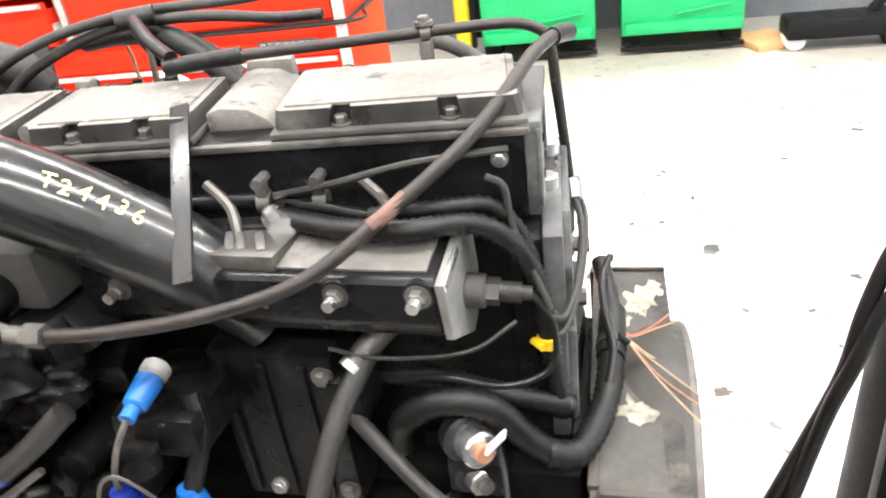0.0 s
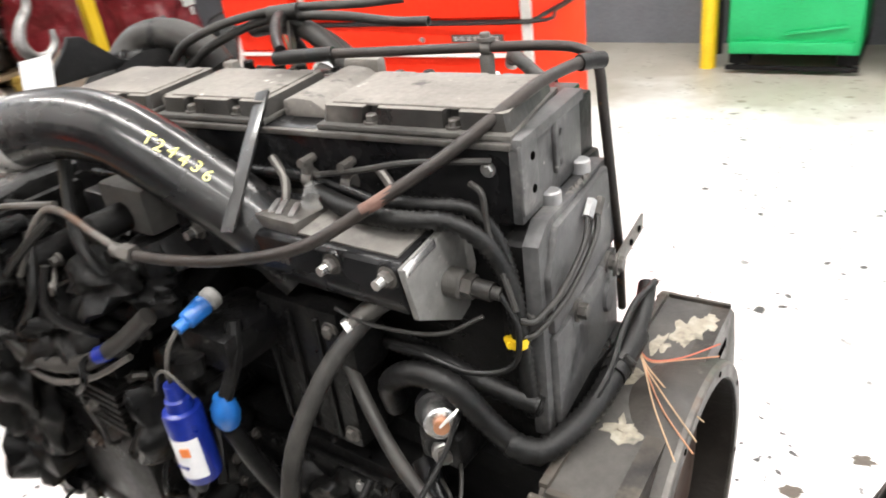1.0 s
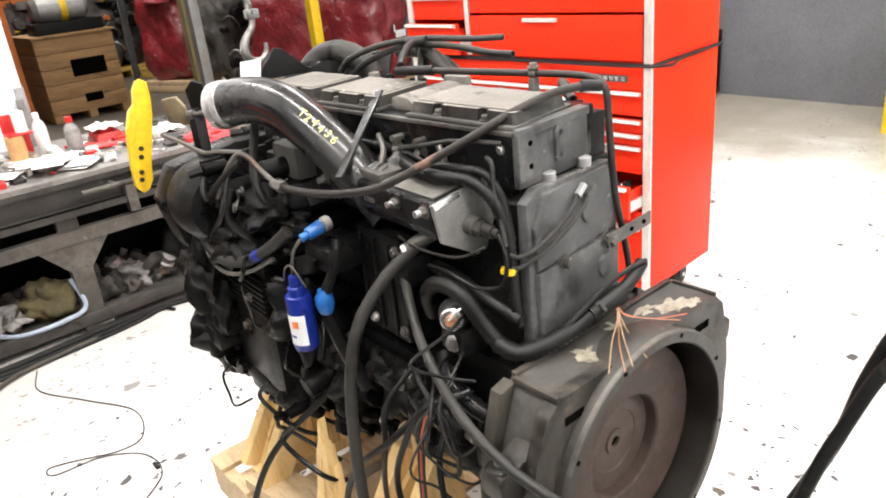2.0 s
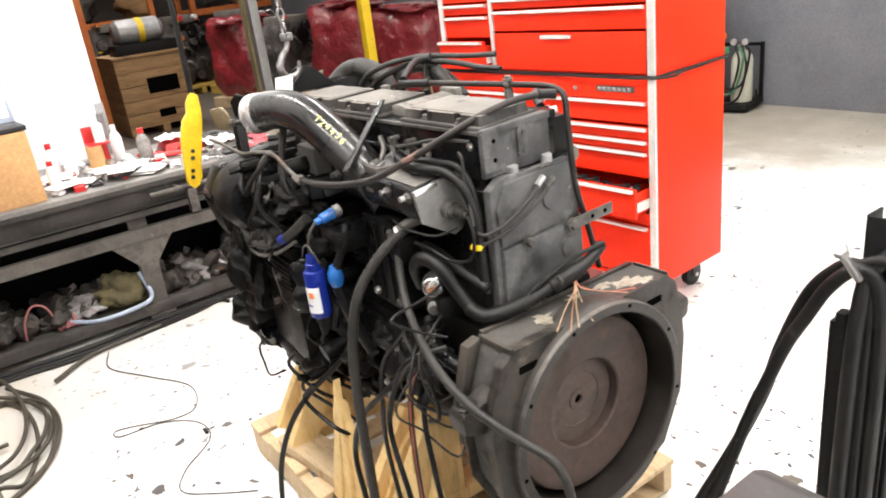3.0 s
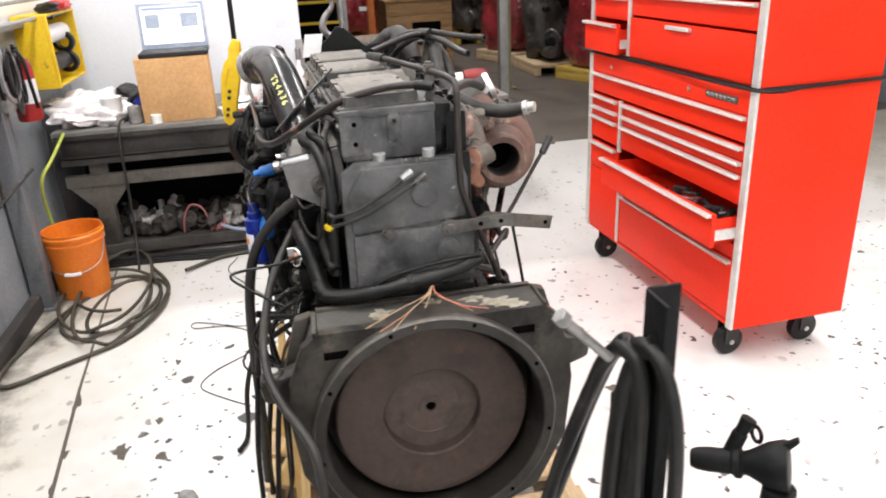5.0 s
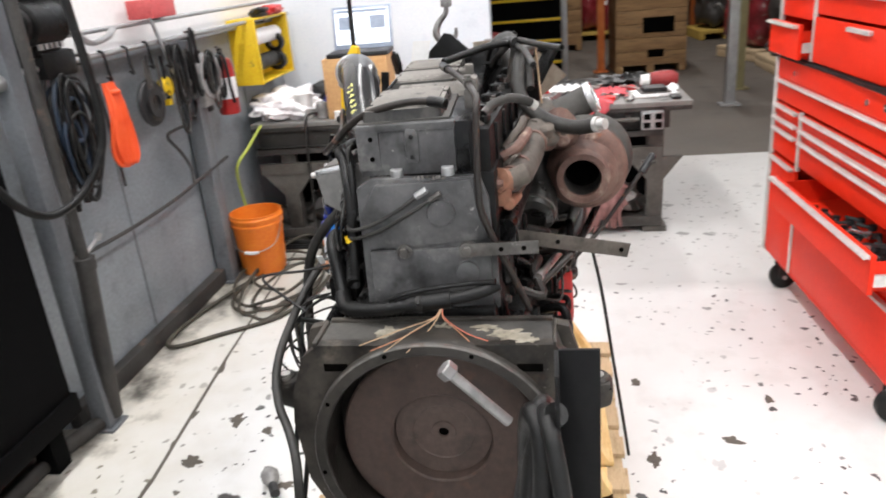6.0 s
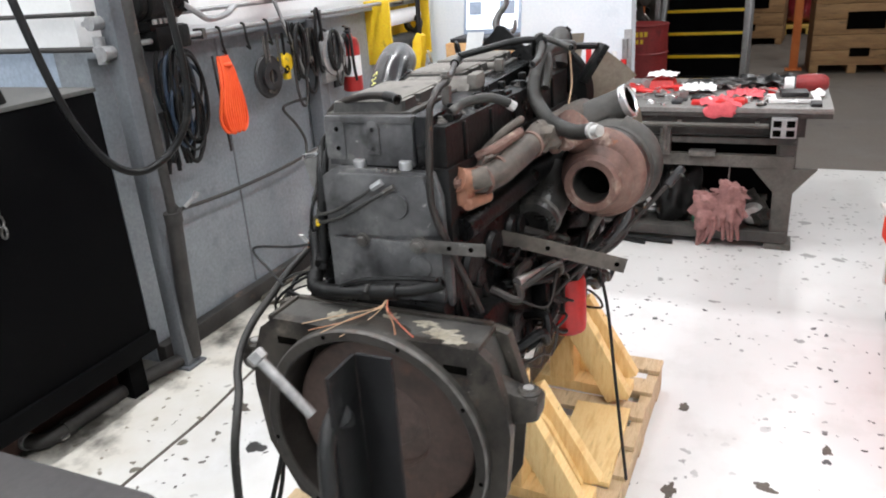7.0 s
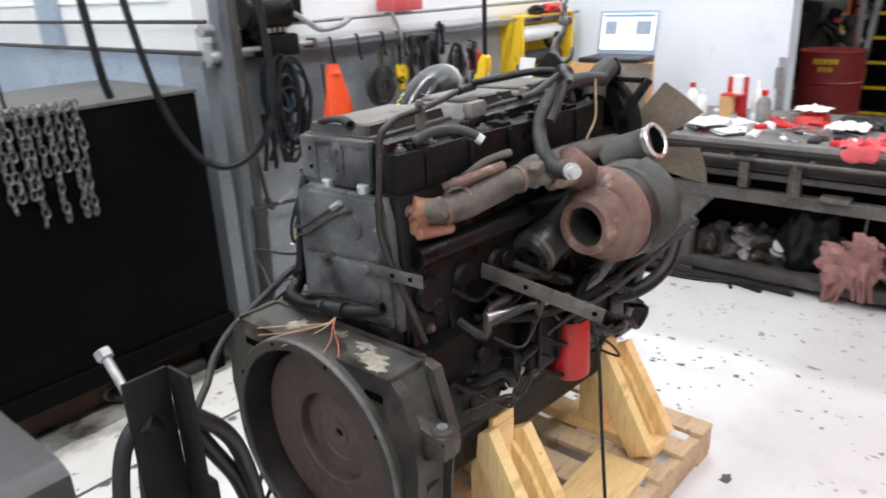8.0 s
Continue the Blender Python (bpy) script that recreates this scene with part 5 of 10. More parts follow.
def front_left():
    """Accessory drive side: compressor, pump, alternator and pulleys, all black with grease."""
    gc = ep("gear_cover", prism([(-0.32, 0.95), (-0.22, 1.18), (0.1, 1.24), (0.2, 1.1), (0.22, 0.75), (0.16, 0.5), (0.05, 0.42), (-0.14, 0.42), (-0.28, 0.55), (-0.34, 0.75)], -1.15, -1.09, "x", 0.012), "engine_black", "black front gear cover")
    for i in range(12):
        a = 2 * math.pi * i / 12
        part("cover_bolt", hexbolt((-1.09, -0.06 + 0.25 * math.cos(a), 0.82 + 0.34 * math.sin(a)), (1, 0, 0), 0.01, 0.012), M["dull_steel"], gc)
    cp = ep("air_compressor", box(-1.06, -0.78, -0.43, -0.2, 0.56, 0.8, 0.03), "engine_black", "black finned air compressor")
    part("cylinder", box(-1.03, -0.8, -0.42, -0.22, 0.8, 0.9, 0.01), M["engine_black"], cp)
    part("cylinder_cover", box(-1.02, -0.81, -0.41, -0.23, 0.9, 0.945, 0.012), M["engine_black"], cp)
    for i in range(6):
        part("fin", box(-1.04, -0.79, -0.432, -0.21, 0.805 + i * 0.016, 0.812 + i * 0.016), M["engine_black"], cp)
    for x in (-0.965, -0.815):
        part("head_bolt", hexbolt((x, -0.36, 0.945), (0, 0, 1), 0.011, 0.012), M["dull_steel"], cp)
    pm = ep("fuel_pump", join(lathe([(0.0, -0.78), (0.06, -0.78), (0.065, -0.77), (0.065, -0.66), (0.045, -0.64), (0.0, -0.64)], 20, "x", (0, -0.3, 0.72)), box(-0.76, -0.6, -0.34, -0.2, 0.55, 0.68, 0.015), cyl((-0.68, -0.33, 0.66), (-0.68, -0.41, 0.64), 0.03, seg=14)), "engine_black", "greasy black fuel pump")
    for k in range(5):
        part("pump_bolt", hexbolt((-0.635, -0.3 + 0.045 * math.cos(k * 1.26), 0.72 + 0.045 * math.sin(k * 1.26)), (1, 0, 0), 0.008, 0.008), M["dull_steel"], pm)
    al = ep("alternator", lathe([(0.0, -1.13), (0.03, -1.13), (0.035, -1.1), (0.1, -1.09), (0.108, -1.07), (0.108, -0.97), (0.09, -0.94), (0.0, -0.935)], 28, "x", (0, -0.42, 1.08)), "engine_black", "black alternator")
    part("pulley", lathe([(0.0, -1.2), (0.045, -1.2), (0.05, -1.195), (0.04, -1.18), (0.05, -1.165), (0.04, -1.15), (0.05, -1.14), (0.0, -1.13)], 24, "x", (0, -0.42, 1.08)), M["engine_black"], al)
    for i in range(10):
        a = 2 * math.pi * i / 10
        part("vent_slot", beam((-0.938, -0.42 + 0.04 * math.cos(a), 1.08 + 0.04 * math.sin(a)), (-0.938, -0.42 + 0.07 * math.cos(a), 1.08 + 0.07 * math.sin(a)), 0.01, 0.004), M["dark_hole"], al)
    ep("crank_pulley", lathe([(0.0, -1.27), (0.1, -1.27), (0.13, -1.26), (0.12, -1.245), (0.13, -1.23), (0.12, -1.215), (0.13, -1.2), (0.0, -1.15)], 36, "x", (0, 0, 0.607)), "engine_black", "black crank pulley")
    ep("idler_pulley", lathe([(0.0, -1.25), (0.06, -1.25), (0.065, -1.24), (0.058, -1.22), (0.065, -1.2), (0.0, -1.16)], 28, "x", (0, -0.24, 0.78)), "engine_black")
    ep("water_pump_pulley", lathe([(0.0, -1.25), (0.085, -1.25), (0.09, -1.24), (0.082, -1.22), (0.09, -1.2), (0.0, -1.15)], 30, "x", (0, 0.05, 0.95)), "engine_black")

    # belt over crank, idler and alternator
    def loop(circles, x0, x1, t=0.006):
        pts = []
        for (cy, cz, r, a0, a1) in circles:
            for k in range(9):
                a = radians(a0 + (a1 - a0) * k / 8)
                pts.append((cy + r * math.cos(a), cz + r * math.sin(a)))
        bm = bmesh.new()
        n = len(pts)
        cy, cz = sum(p[0] for p in pts) / n, sum(p[1] for p in pts) / n
        ring = []
        for y, z in pts:
            d = Vector((0, y - cy, z - cz)).normalized() * t
            ring.append([bm.verts.new((x, y + d.y * s, z + d.z * s)) for x, s in ((x0, 0), (x1, 0), (x1, 1), (x0, 1))])
        for r0, r1 in zip(ring, ring[1:] + ring[:1]):
            for k in range(4):
                bm.faces.new((r0[k], r0[(k + 1) % 4], r1[(k + 1) % 4], r1[k]))
        return bm

    ep("drive_belt", loop([(-0.42, 1.08, 0.05, 200, 60), (0.05, 0.95, 0.09, 80, 0), (0.0, 0.607, 0.13, 0, -110), (-0.24, 0.78, 0.06, 240, 200)], -1.25, -1.2), "rubber", "black ribbed drive belt")
    ep("alternator_bracket", beam((-1.0, -0.36, 1.0), (-1.06, -0.2, 0.92), 0.03, 0.05, 0.006), "engine_black")
    ep("alternator_strap", beam((-1.0, -0.44, 1.18), (-1.05, -0.24, 1.17), 0.02, 0.03, 0.004), "engine_black")
    # hoses and tubes over the accessories
    ep("radiator_hose", tube([(-1.02, -0.46, 1.03), (-0.985, -0.475, 0.985), (-0.9, -0.47, 0.96), (-0.8, -0.45, 0.975), (-0.72, -0.42, 1.02), (-0.66, -0.39, 1.07)], 0.015, 14), "rubber_dusty", "worn black hose with a blue tape band")
    ep("tape_band", tube([(-0.765, -0.438, 0.993), (-0.745, -0.43, 1.003)], 0.0162, 14), "blue_filter", "faded dark blue tape")
    ep("side_line", tube([(-1.04, -0.47, 1.0), (-0.97, -0.48, 0.945), (-0.88, -0.478, 0.93), (-0.78, -0.455, 0.955), (-0.7, -0.42, 1.0)], 0.0055, 8), "dull_steel")
    ep("side_line", tube([(-0.78, -0.42, 1.23), (-0.86, -0.45, 1.17), (-0.95, -0.47, 1.1), (-1.02, -0.48, 1.07)], 0.008, 8), "rubber")
    ep("side_line", tube([(-1.2, -0.46, 1.24), (-1.1, -0.45, 1.235), (-1.0, -0.43, 1.215), (-0.9, -0.42, 1.23), (-0.8, -0.4, 1.24)], 0.006, 8), "dull_steel")
    ep("side_line", tube([(-0.86, -0.33, 1.3), (-0.83, -0.37, 1.2), (-0.78, -0.39, 1.15), (-0.74, -0.38, 1.08)], 0.011, 10), "rubber")
    ep("thermo_box", join(box(-0.8, -0.68, -0.33, -0.19, 1.17, 1.25, 0.012)), "dusty_black", "dusty dark housing below the pipe")
    ap = ep("alternator_mount", join(beam((-1.14, -0.385, 1.14), (-1.165, -0.375, 1.3), 0.03, 0.012, 0.003), beam((-1.05, -0.4, 1.16), (-1.09, -0.385, 1.29), 0.025, 0.012, 0.003)), "engine_black", "black upright arms above the alternator")
    part("mount_plate", moved(prism([(-0.028, -0.04), (0.022, -0.04), (0.034, 0.0), (0.026, 0.036), (-0.004, 0.045), (-0.03, 0.02)], -0.006, 0.006, "x", 0.003), pose(-1.205, -0.34, 1.322, 0, 10, -52)), M["engine_black"], ap, "black curved guard plate")
    part("bare_plate", moved(prism([(-0.034, -0.038), (0.028, -0.042), (0.036, 0.01), (0.02, 0.038), (-0.03, 0.03)], -0.005, 0.005, "x", 0.003), pose(-1.15, -0.425, 1.308, 0, 14, -60)), M["bare_tan"], ap, "tan corroded plate")
    part("shaft", join(cyl((-1.11, -0.405, 1.294), (-1.02, -0.36, 1.303), 0.006, seg=10), cyl((-1.115, -0.407, 1.293), (-1.095, -0.398, 1.296), 0.012, seg=8)), M["dull_steel"], ap, "short steel shaft")
    random.seed(21)
    for i in range(36):
        x = random.uniform(-1.2, -0.68)
        y = random.uniform(-0.48, -0.3) if x > -1.05 else random.uniform(-0.45, -0.2)
        z = random.uniform(0.5, 1.22)
        k = i % 4
        if k == 0:
            ep("fitting", join(cyl((x, y, z), (x + random.uniform(-0.03, 0.03), y - 0.035, z + random.uniform(-0.01, 0.03)), 0.012, seg=6), cyl((x, y + 0.06, z), (x, y, z), 0.016, seg=12)), "dull_steel" if i % 3 == 0 else "engine_black")
        elif k == 1:
            ep("small_pipe", tube([(x, y, z), (x + random.uniform(-0.06, 0.06), y - 0.02, z - 0.07), (x + random.uniform(-0.12, 0.12), y + 0.02, z - 0.13), (x + random.uniform(-0.12, 0.12), y + 0.1, z - 0.2)], random.uniform(0.005, 0.009), 8), "rubber" if i % 3 else "engine_gloss")
        elif k == 2:
            ep("bracket", beam((x, y + 0.05, z), (x + random.uniform(-0.1, 0.1), y, z + random.uniform(-0.08, 0.08)), 0.03, 0.006, 0.001, random.uniform(0, 90)), "engine_black")
        else:
            ep("casting", moved(box(-0.035, 0.035, -0.03, 0.05, -0.03, 0.03, 0.01), Matrix.Translation((x, y + 0.05, z)) @ pose(0, 0, 0, random.uniform(-30, 30), random.uniform(-30, 30), random.uniform(-30, 30))), "engine_black")
    for i in range(8):
        ep("reflective_nut", hexbolt((random.uniform(-1.0, -0.3), random.uniform(-0.36, -0.27), random.uniform(0.45, 0.95)), (0.1, -1, 0.3), 0.008, 0.01), "steel")
    # lower side: oil cooler, brackets, lines along the crankcase
    ep("oil_cooler", join(box(-0.7, -0.3, -0.27, -0.18, 0.66, 0.8, 0.02), box(-0.68, -0.32, -0.285, -0.26, 0.68, 0.78, 0.008)), "engine_black", "black oil cooler cover")
    for x in (-0.66, -0.58, -0.5, -0.42, -0.34):
        for z in (0.69, 0.77):
            ep("cooler_bolt", hexbolt((x, -0.285, z), (0, -1, 0), 0.009, 0.009), "engine_black")
    ep("starter_motor", join(cyl((-0.36, -0.25, 0.64), (-0.12, -0.25, 0.64), 0.055, seg=24, bevel=0.008), cyl((-0.3, -0.3, 0.72), (-0.16, -0.3, 0.72), 0.03, seg=18, bevel=0.005), box(-0.13, -0.09, -0.31, -0.2, 0.57, 0.71, 0.01)), "engine_black", "black starter motor")
    ep("terminal", join(cyl((-0.16, -0.3, 0.72), (-0.13, -0.305, 0.725), 0.012, seg=8), hexbolt((-0.13, -0.305, 0.725), (1, 0, 0), 0.009, 0.01)), "steel")
    ep("side_tube", tube([(-0.25, -0.27, 0.86), (-0.2, -0.3, 0.82), (-0.14, -0.3, 0.8), (-0.1, -0.285, 0.78)], 0.02, 12), "engine_gloss")
    ep("crankcase_rib", join(*[beam((x, -0.2, 0.6), (x, -0.15, 0.86), 0.02, 0.02, 0.004) for x in (-0.3, -0.45, -0.6, -0.75, -0.9)]), "engine_black")

    # deep bracket casting that carries the belt-driven units, with ribs and bosses
    fc = ep("drive_bracket", prism([(-0.3, 1.2), (-0.48, 1.17), (-0.53, 1.08), (-0.5, 0.96), (-0.46, 0.9), (-0.48, 0.68), (-0.42, 0.54), (-0.34, 0.4), (-0.28, 0.36), (-0.18, 0.38), (-0.16, 1.2)], -1.2, -1.1, "x", 0.02), "engine_black", "greasy black accessory bracket casting")
    for k, (z0, z1, y) in enumerate(((0.44, 0.5, -0.36), (0.54, 0.6, -0.42), (0.64, 0.7, -0.46), (0.74, 0.8, -0.455), (0.84, 0.88, -0.45))):
        part("bracket_rib", box(-1.13, -1.03, y - 0.035, y + 0.06, z0, z1, 0.012), M["engine_black"], fc)
    part("tensioner", lathe([(0.0, -1.12), (0.05, -1.12), (0.055, -1.1), (0.055, -1.03), (0.04, -1.01), (0.0, -1.005)], 20, "x", (0, -0.44, 0.73)), M["engine_black"], fc)
    ep("steering_pump", join(lathe([(0.0, -1.1), (0.07, -1.1), (0.075, -1.08), (0.075, -0.9), (0.055, -0.87), (0.03, -0.86), (0.0, -0.855)], 24, "x", (0, -0.36, 0.56)), box(-1.06, -0.92, -0.36, -0.2, 0.47, 0.55, 0.03)), "engine_black", "black hydraulic pump low on the engine")
    for k, (x, y, z, sx, sy, sz) in enumerate(((-0.98, -0.3, 0.46, 0.12, 0.09, 0.07), (-0.82, -0.33, 0.58, 0.09, 0.08, 0.09), (-0.72, -0.36, 0.82, 0.08, 0.07, 0.1), (-0.9, -0.42, 1.0, 0.1, 0.06, 0.07), (-1.08, -0.46, 0.84, 0.08, 0.06, 0.12), (-0.78, -0.34, 1.08, 0.09, 0.07, 0.06), (-1.14, -0.42, 0.62, 0.08, 0.08, 0.1), (-0.62, -0.3, 0.64, 0.08, 0.07, 0.08), (-0.7, -0.24, 0.48, 0.1, 0.07, 0.06), (-0.45, -0.26, 0.7, 0.09, 0.06, 0.09), (-0.3, -0.27, 0.66, 0.07, 0.06, 0.07))):
        ep("greasy_casting", lump((x, y, z), (sx, sy, sz), k + 120, 0.55, 4), "engine_black", angle=50)
    random.seed(71)
    for i in range(46):
        x, z = random.uniform(-1.12, -0.66), random.uniform(0.55, 1.2)
        y = -0.43 + random.uniform(-0.03, 0.04) if x < -0.85 else -0.36 + random.uniform(-0.03, 0.03)
        k = i % 4
        if k == 0:
            ep("accessory_bolt", hexbolt((x, y, z), (0, -1, 0), random.uniform(0.008, 0.013), 0.014), "dull_steel")
        elif k == 1:
            ep("accessory_boss", cyl((x, y + 0.14, z), (x, y - 0.02, z), random.uniform(0.02, 0.04), seg=16, bevel=0.006), "engine_black")
        else:
            q = [(x, y + 0.03, z)]
            for j in range(3):
                q.append((q[-1][0] + random.uniform(-0.09, 0.07), y - random.uniform(0.0, 0.035), q[-1][2] + random.uniform(-0.1, 0.08)))
            q.append((q[-1][0] - 0.03, y + 0.06, q[-1][2] - 0.02))
            ep("accessory_line", tube(q, random.choice((0.004, 0.006, 0.009)), 8), random.choice(("rubber", "engine_black", "dull_steel", "rubber_dusty")))


front_left()


# ---- engine: rear lines and exhaust side ----
def exhaust_side():
    # twin thin fuel lines on the rear face
    fl = ep("fuel_line", tube([(-0.1, -0.02, 1.178), (-0.085, -0.06, 1.15), (-0.085, -0.13, 1.112), (-0.095, -0.185, 1.095), (-0.11, -0.2, 1.1)], 0.0045, 8), "rubber_dusty", "thin dark fuel line")
    part("union", cyl((-0.1, -0.005, 1.186), (-0.095, -0.03, 1.171), 0.0085, seg=6), M["galvanised"], fl)
    fl = ep("fuel_line", tube([(-0.1, 0.012, 1.17), (-0.083, -0.03, 1.145), (-0.083, -0.11, 1.1), (-0.095, -0.18, 1.075), (-0.11, -0.2, 1.072)], 0.0045, 8), "rubber_dusty", "thin dark fuel line")
    part("union", cyl((-0.1, 0.025, 1.177), (-0.095, 0.0, 1.162), 0.007, seg=6), M["dull_steel"], fl)
    # long vent pipe along the covers, down the back
    v = ep("vent_pipe", tube([(-0.62, -0.05, 1.379), (-0.55, -0.03, 1.382), (-0.42, 0.025, 1.378), (-0.3, 0.068, 1.376), (-0.2, 0.097, 1.374), (-0.16, 0.109, 1.365), (-0.138, 0.109, 1.345), (-0.13, 0.107, 1.28), (-0.12, 0.106, 1.18), (-0.117, 0.112, 1.12), (-0.125, 0.145, 1.03), (-0.137, 0.178, 0.945), (-0.146, 0.203, 0.876)], 0.0078, 12, step=6), "pipe_brown", "long dark bent vent pipe over the covers")
    part("sleeve", tube([(-0.63, -0.055, 1.379), (-0.58, -0.04, 1.381), (-0.53, -0.022, 1.382)], 0.0115, 12), M["rubber"], v)
    part("clip", clamp_ring((-0.3, 0.068, 1.376), (0.9, 0.3, 0), 0.011, 0.014), M["dull_steel"], v)
    part("clip_post", join(box(-0.308, -0.292, 0.058, 0.078, 1.3, 1.366, 0.003), hexbolt((-0.3, 0.068, 1.388), (0, 0, 1), 0.009, 0.01)), M["dull_steel"], v)
    # flat bars bolted across
    bar = ep("flat_bar", beam((-0.097, 0.06, 1.043), (-0.12, 0.232, 1.042), 0.004, 0.03, 0.001), "dull_steel", "drilled flat steel bracket bar")
    part("bolt", hexbolt((-0.097, 0.075, 1.043), (1, 0.13, 0), 0.0125, 0.01), M["dull_steel"], bar)
    for y in (0.15, 0.2):
        part("hole", cyl((-0.0925 - (y - 0.06) * 0.134, y, 1.0425), (-0.1 - (y - 0.06) * 0.134, y, 1.0425), 0.0055, seg=12), M["dark_hole"], bar)
    long_bar = ep("flat_bar", beam((-0.42, 0.138, 0.955), (-0.52, 0.442, 0.872), 0.005, 0.04, 0.001, 0), "manifold_rust", "long rusty drilled flat bar")
    for f in (0.38, 0.93):
        p = Vector((-0.42, 0.138, 0.955)).lerp(Vector((-0.52, 0.442, 0.872)), f)
        part("hole", cyl(p + Vector((0.004, 0.0013, 0)), p - Vector((0.004, 0.0013, 0)), 0.0065, seg=12), M["dark_hole"], long_bar)
    # exhaust manifold
    ex = ep("exhaust_manifold", tube([(-0.21, 0.15, 1.158), (-0.26, 0.162, 1.154), (-0.32, 0.178, 1.158), (-0.38, 0.188, 1.17), (-0.44, 0.193, 1.18), (-0.5, 0.197, 1.186), (-0.56, 0.202, 1.198), (-0.66, 0.205, 1.202), (-0.8, 0.205, 1.198), (-0.95, 0.2, 1.19)], 0.032, 16, radii=[0.022, 0.03, 0.034, 0.034, 0.036, 0.03, 0.036, 0.031, 0.034, 0.03]), "manifold_rust", "rusty cast exhaust manifold")
    for i in range(6):
        x = -0.215 - i * 0.145
        part("port", tube([(x, 0.125, 1.172), (x, 0.165, 1.17), (x - 0.015, 0.2, 1.18)], 0.024, 12), M["manifold_rust"], ex)
        part("port_flange", join(box(x - 0.042, x + 0.042, 0.128, 0.14, 1.15, 1.192, 0.008)), M["turbo_rust"], ex)
        for s in (-0.034, 0.034):
            part("port_bolt", hexbolt((x + s, 0.14, 1.172), (0, 1, 0), 0.01, 0.014), M["turbo_rust"], ex)
    part("slip_joint", tube([(-0.185, 0.14, 1.178), (-0.21, 0.15, 1.168), (-0.25, 0.16, 1.158)], 0.029, 14), M["orange_rust"], ex, "orange-rusted manifold end")
    part("end_boss", join(box(-0.225, -0.178, 0.125, 0.168, 1.115, 1.165, 0.012), cyl((-0.18, 0.162, 1.122), (-0.285, 0.17, 1.112), 0.015, seg=12, bevel=0.004)), M["orange_rust"], ex)
    part("port_prong", tube([(-0.3, 0.135, 1.198), (-0.33, 0.168, 1.212), (-0.4, 0.182, 1.222), (-0.455, 0.186, 1.226)], 0.013, 10), M["turbo_rust"], ex, "rusty upper prong of the manifold")
    part("port_prong", tube([(-0.36, 0.135, 1.205), (-0.4, 0.165, 1.238), (-0.46, 0.174, 1.248), (-0.5, 0.172, 1.248)], 0.01, 10), M["manifold_rust"], ex)
    part("joint_lump", lump((-0.555, 0.215, 1.2), (0.042, 0.034, 0.036), 311, 0.45, 3), M["manifold_rust"], ex, "flaking corroded joint")
    part("joint_lump", lump((-0.6, 0.245, 1.178), (0.034, 0.04, 0.032), 317, 0.5, 3), M["turbo_rust"], ex)
    part("joint_lump", lump((-0.335, 0.152, 1.196), (0.05, 0.026, 0.02), 319, 0.55, 3), M["manifold_rust"], ex)
    for k, f in enumerate((-0.26, -0.33, -0.5)):
        part("manifold_clamp", clamp_ring((f, 0.163 - (f + 0.26) * 0.14, 1.155 - (f + 0.26) * 0.12), (-1, 0.15, 0.1), 0.036, 0.01), M["turbo_rust"], ex)
    part("turbo_pad", box(-0.68, -0.58, 0.2, 0.28, 1.15, 1.215, 0.016), M["manifold_rust"], ex, "corroded turbo mounting pad")
    # turbocharger; axis along x at y 0.316, z 1.047
    cy, cz = 0.318, 1.05
    tb = ep("turbocharger", lathe([(0.0, -0.82), (0.05, -0.82), (0.055, -0.78), (0.07, -0.755), (0.098, -0.745), (0.106, -0.72), (0.106, -0.695), (0.098, -0.67), (0.086, -0.655), (0.078, -0.648), (0.075, -0.622), (0.071, -0.614), (0.054, -0.614), (0.0515, -0.622), (0.051, -0.72), (0.0, -0.72)], 44, "x", (0, cy, cz)), "turbo_rust", "brown rusted turbocharger with open exhaust outlet")
    volute = []
    rad = []
    for k in range(15):
        a = radians(120 - k * 22)
        r = 0.083 + 0.012 * (1 - k / 14)
        volute.append((-0.715, cy + r * math.cos(a), cz + r * math.sin(a)))
        rad.append(0.046 - 0.022 * k / 14)
    part("volute", tube(volute, 0.05, 16, 4, radii=rad), M["turbo_rust"], tb)
    part("inlet_foot", tube([(-0.7, cy - 0.05, cz + 0.1), (-0.65, cy - 0.055, cz + 0.14), (-0.62, cy - 0.065, cz + 0.16)], 0.045, 14), M["turbo_rust"], tb)
    part("outlet_bore", lathe([(0.0505, -0.715), (0.0508, -0.626)], 36, "x", (0, cy, cz)), M["cover_side"], tb, "sooty black bore")
    part("bore_end", cyl((-0.718, cy, cz), (-0.714, cy, cz), 0.0502, seg=30), M["dark_hole"], tb)
    part("v_band", lathe([(0.1, -0.785), (0.123, -0.78), (0.128, -0.762), (0.124, -0.742), (0.1, -0.735)], 44, "x", (0, cy, cz)), M["pipe_brown"], tb, "dark clamp band")
    comp = part("compressor_housing", lathe([(0.0, -0.98), (0.06, -0.98), (0.065, -0.93), (0.1, -0.9), (0.125, -0.885), (0.132, -0.855), (0.132, -0.82), (0.124, -0.79), (0.09, -0.775), (0.0, -0.775)], 44, "x", (0, cy, cz)), M["dusty_black"], tb, "dark sooty compressor housing")
    part("scroll", tube([(-0.84, cy + 0.105 * math.cos(radians(a)), cz + 0.105 * math.sin(radians(a))) for a in (-120, -80, -40, 0, 40, 80)], 0.04, 14, radii=[0.02, 0.03, 0.038, 0.042, 0.044, 0.046]), M["dusty_black"], tb)
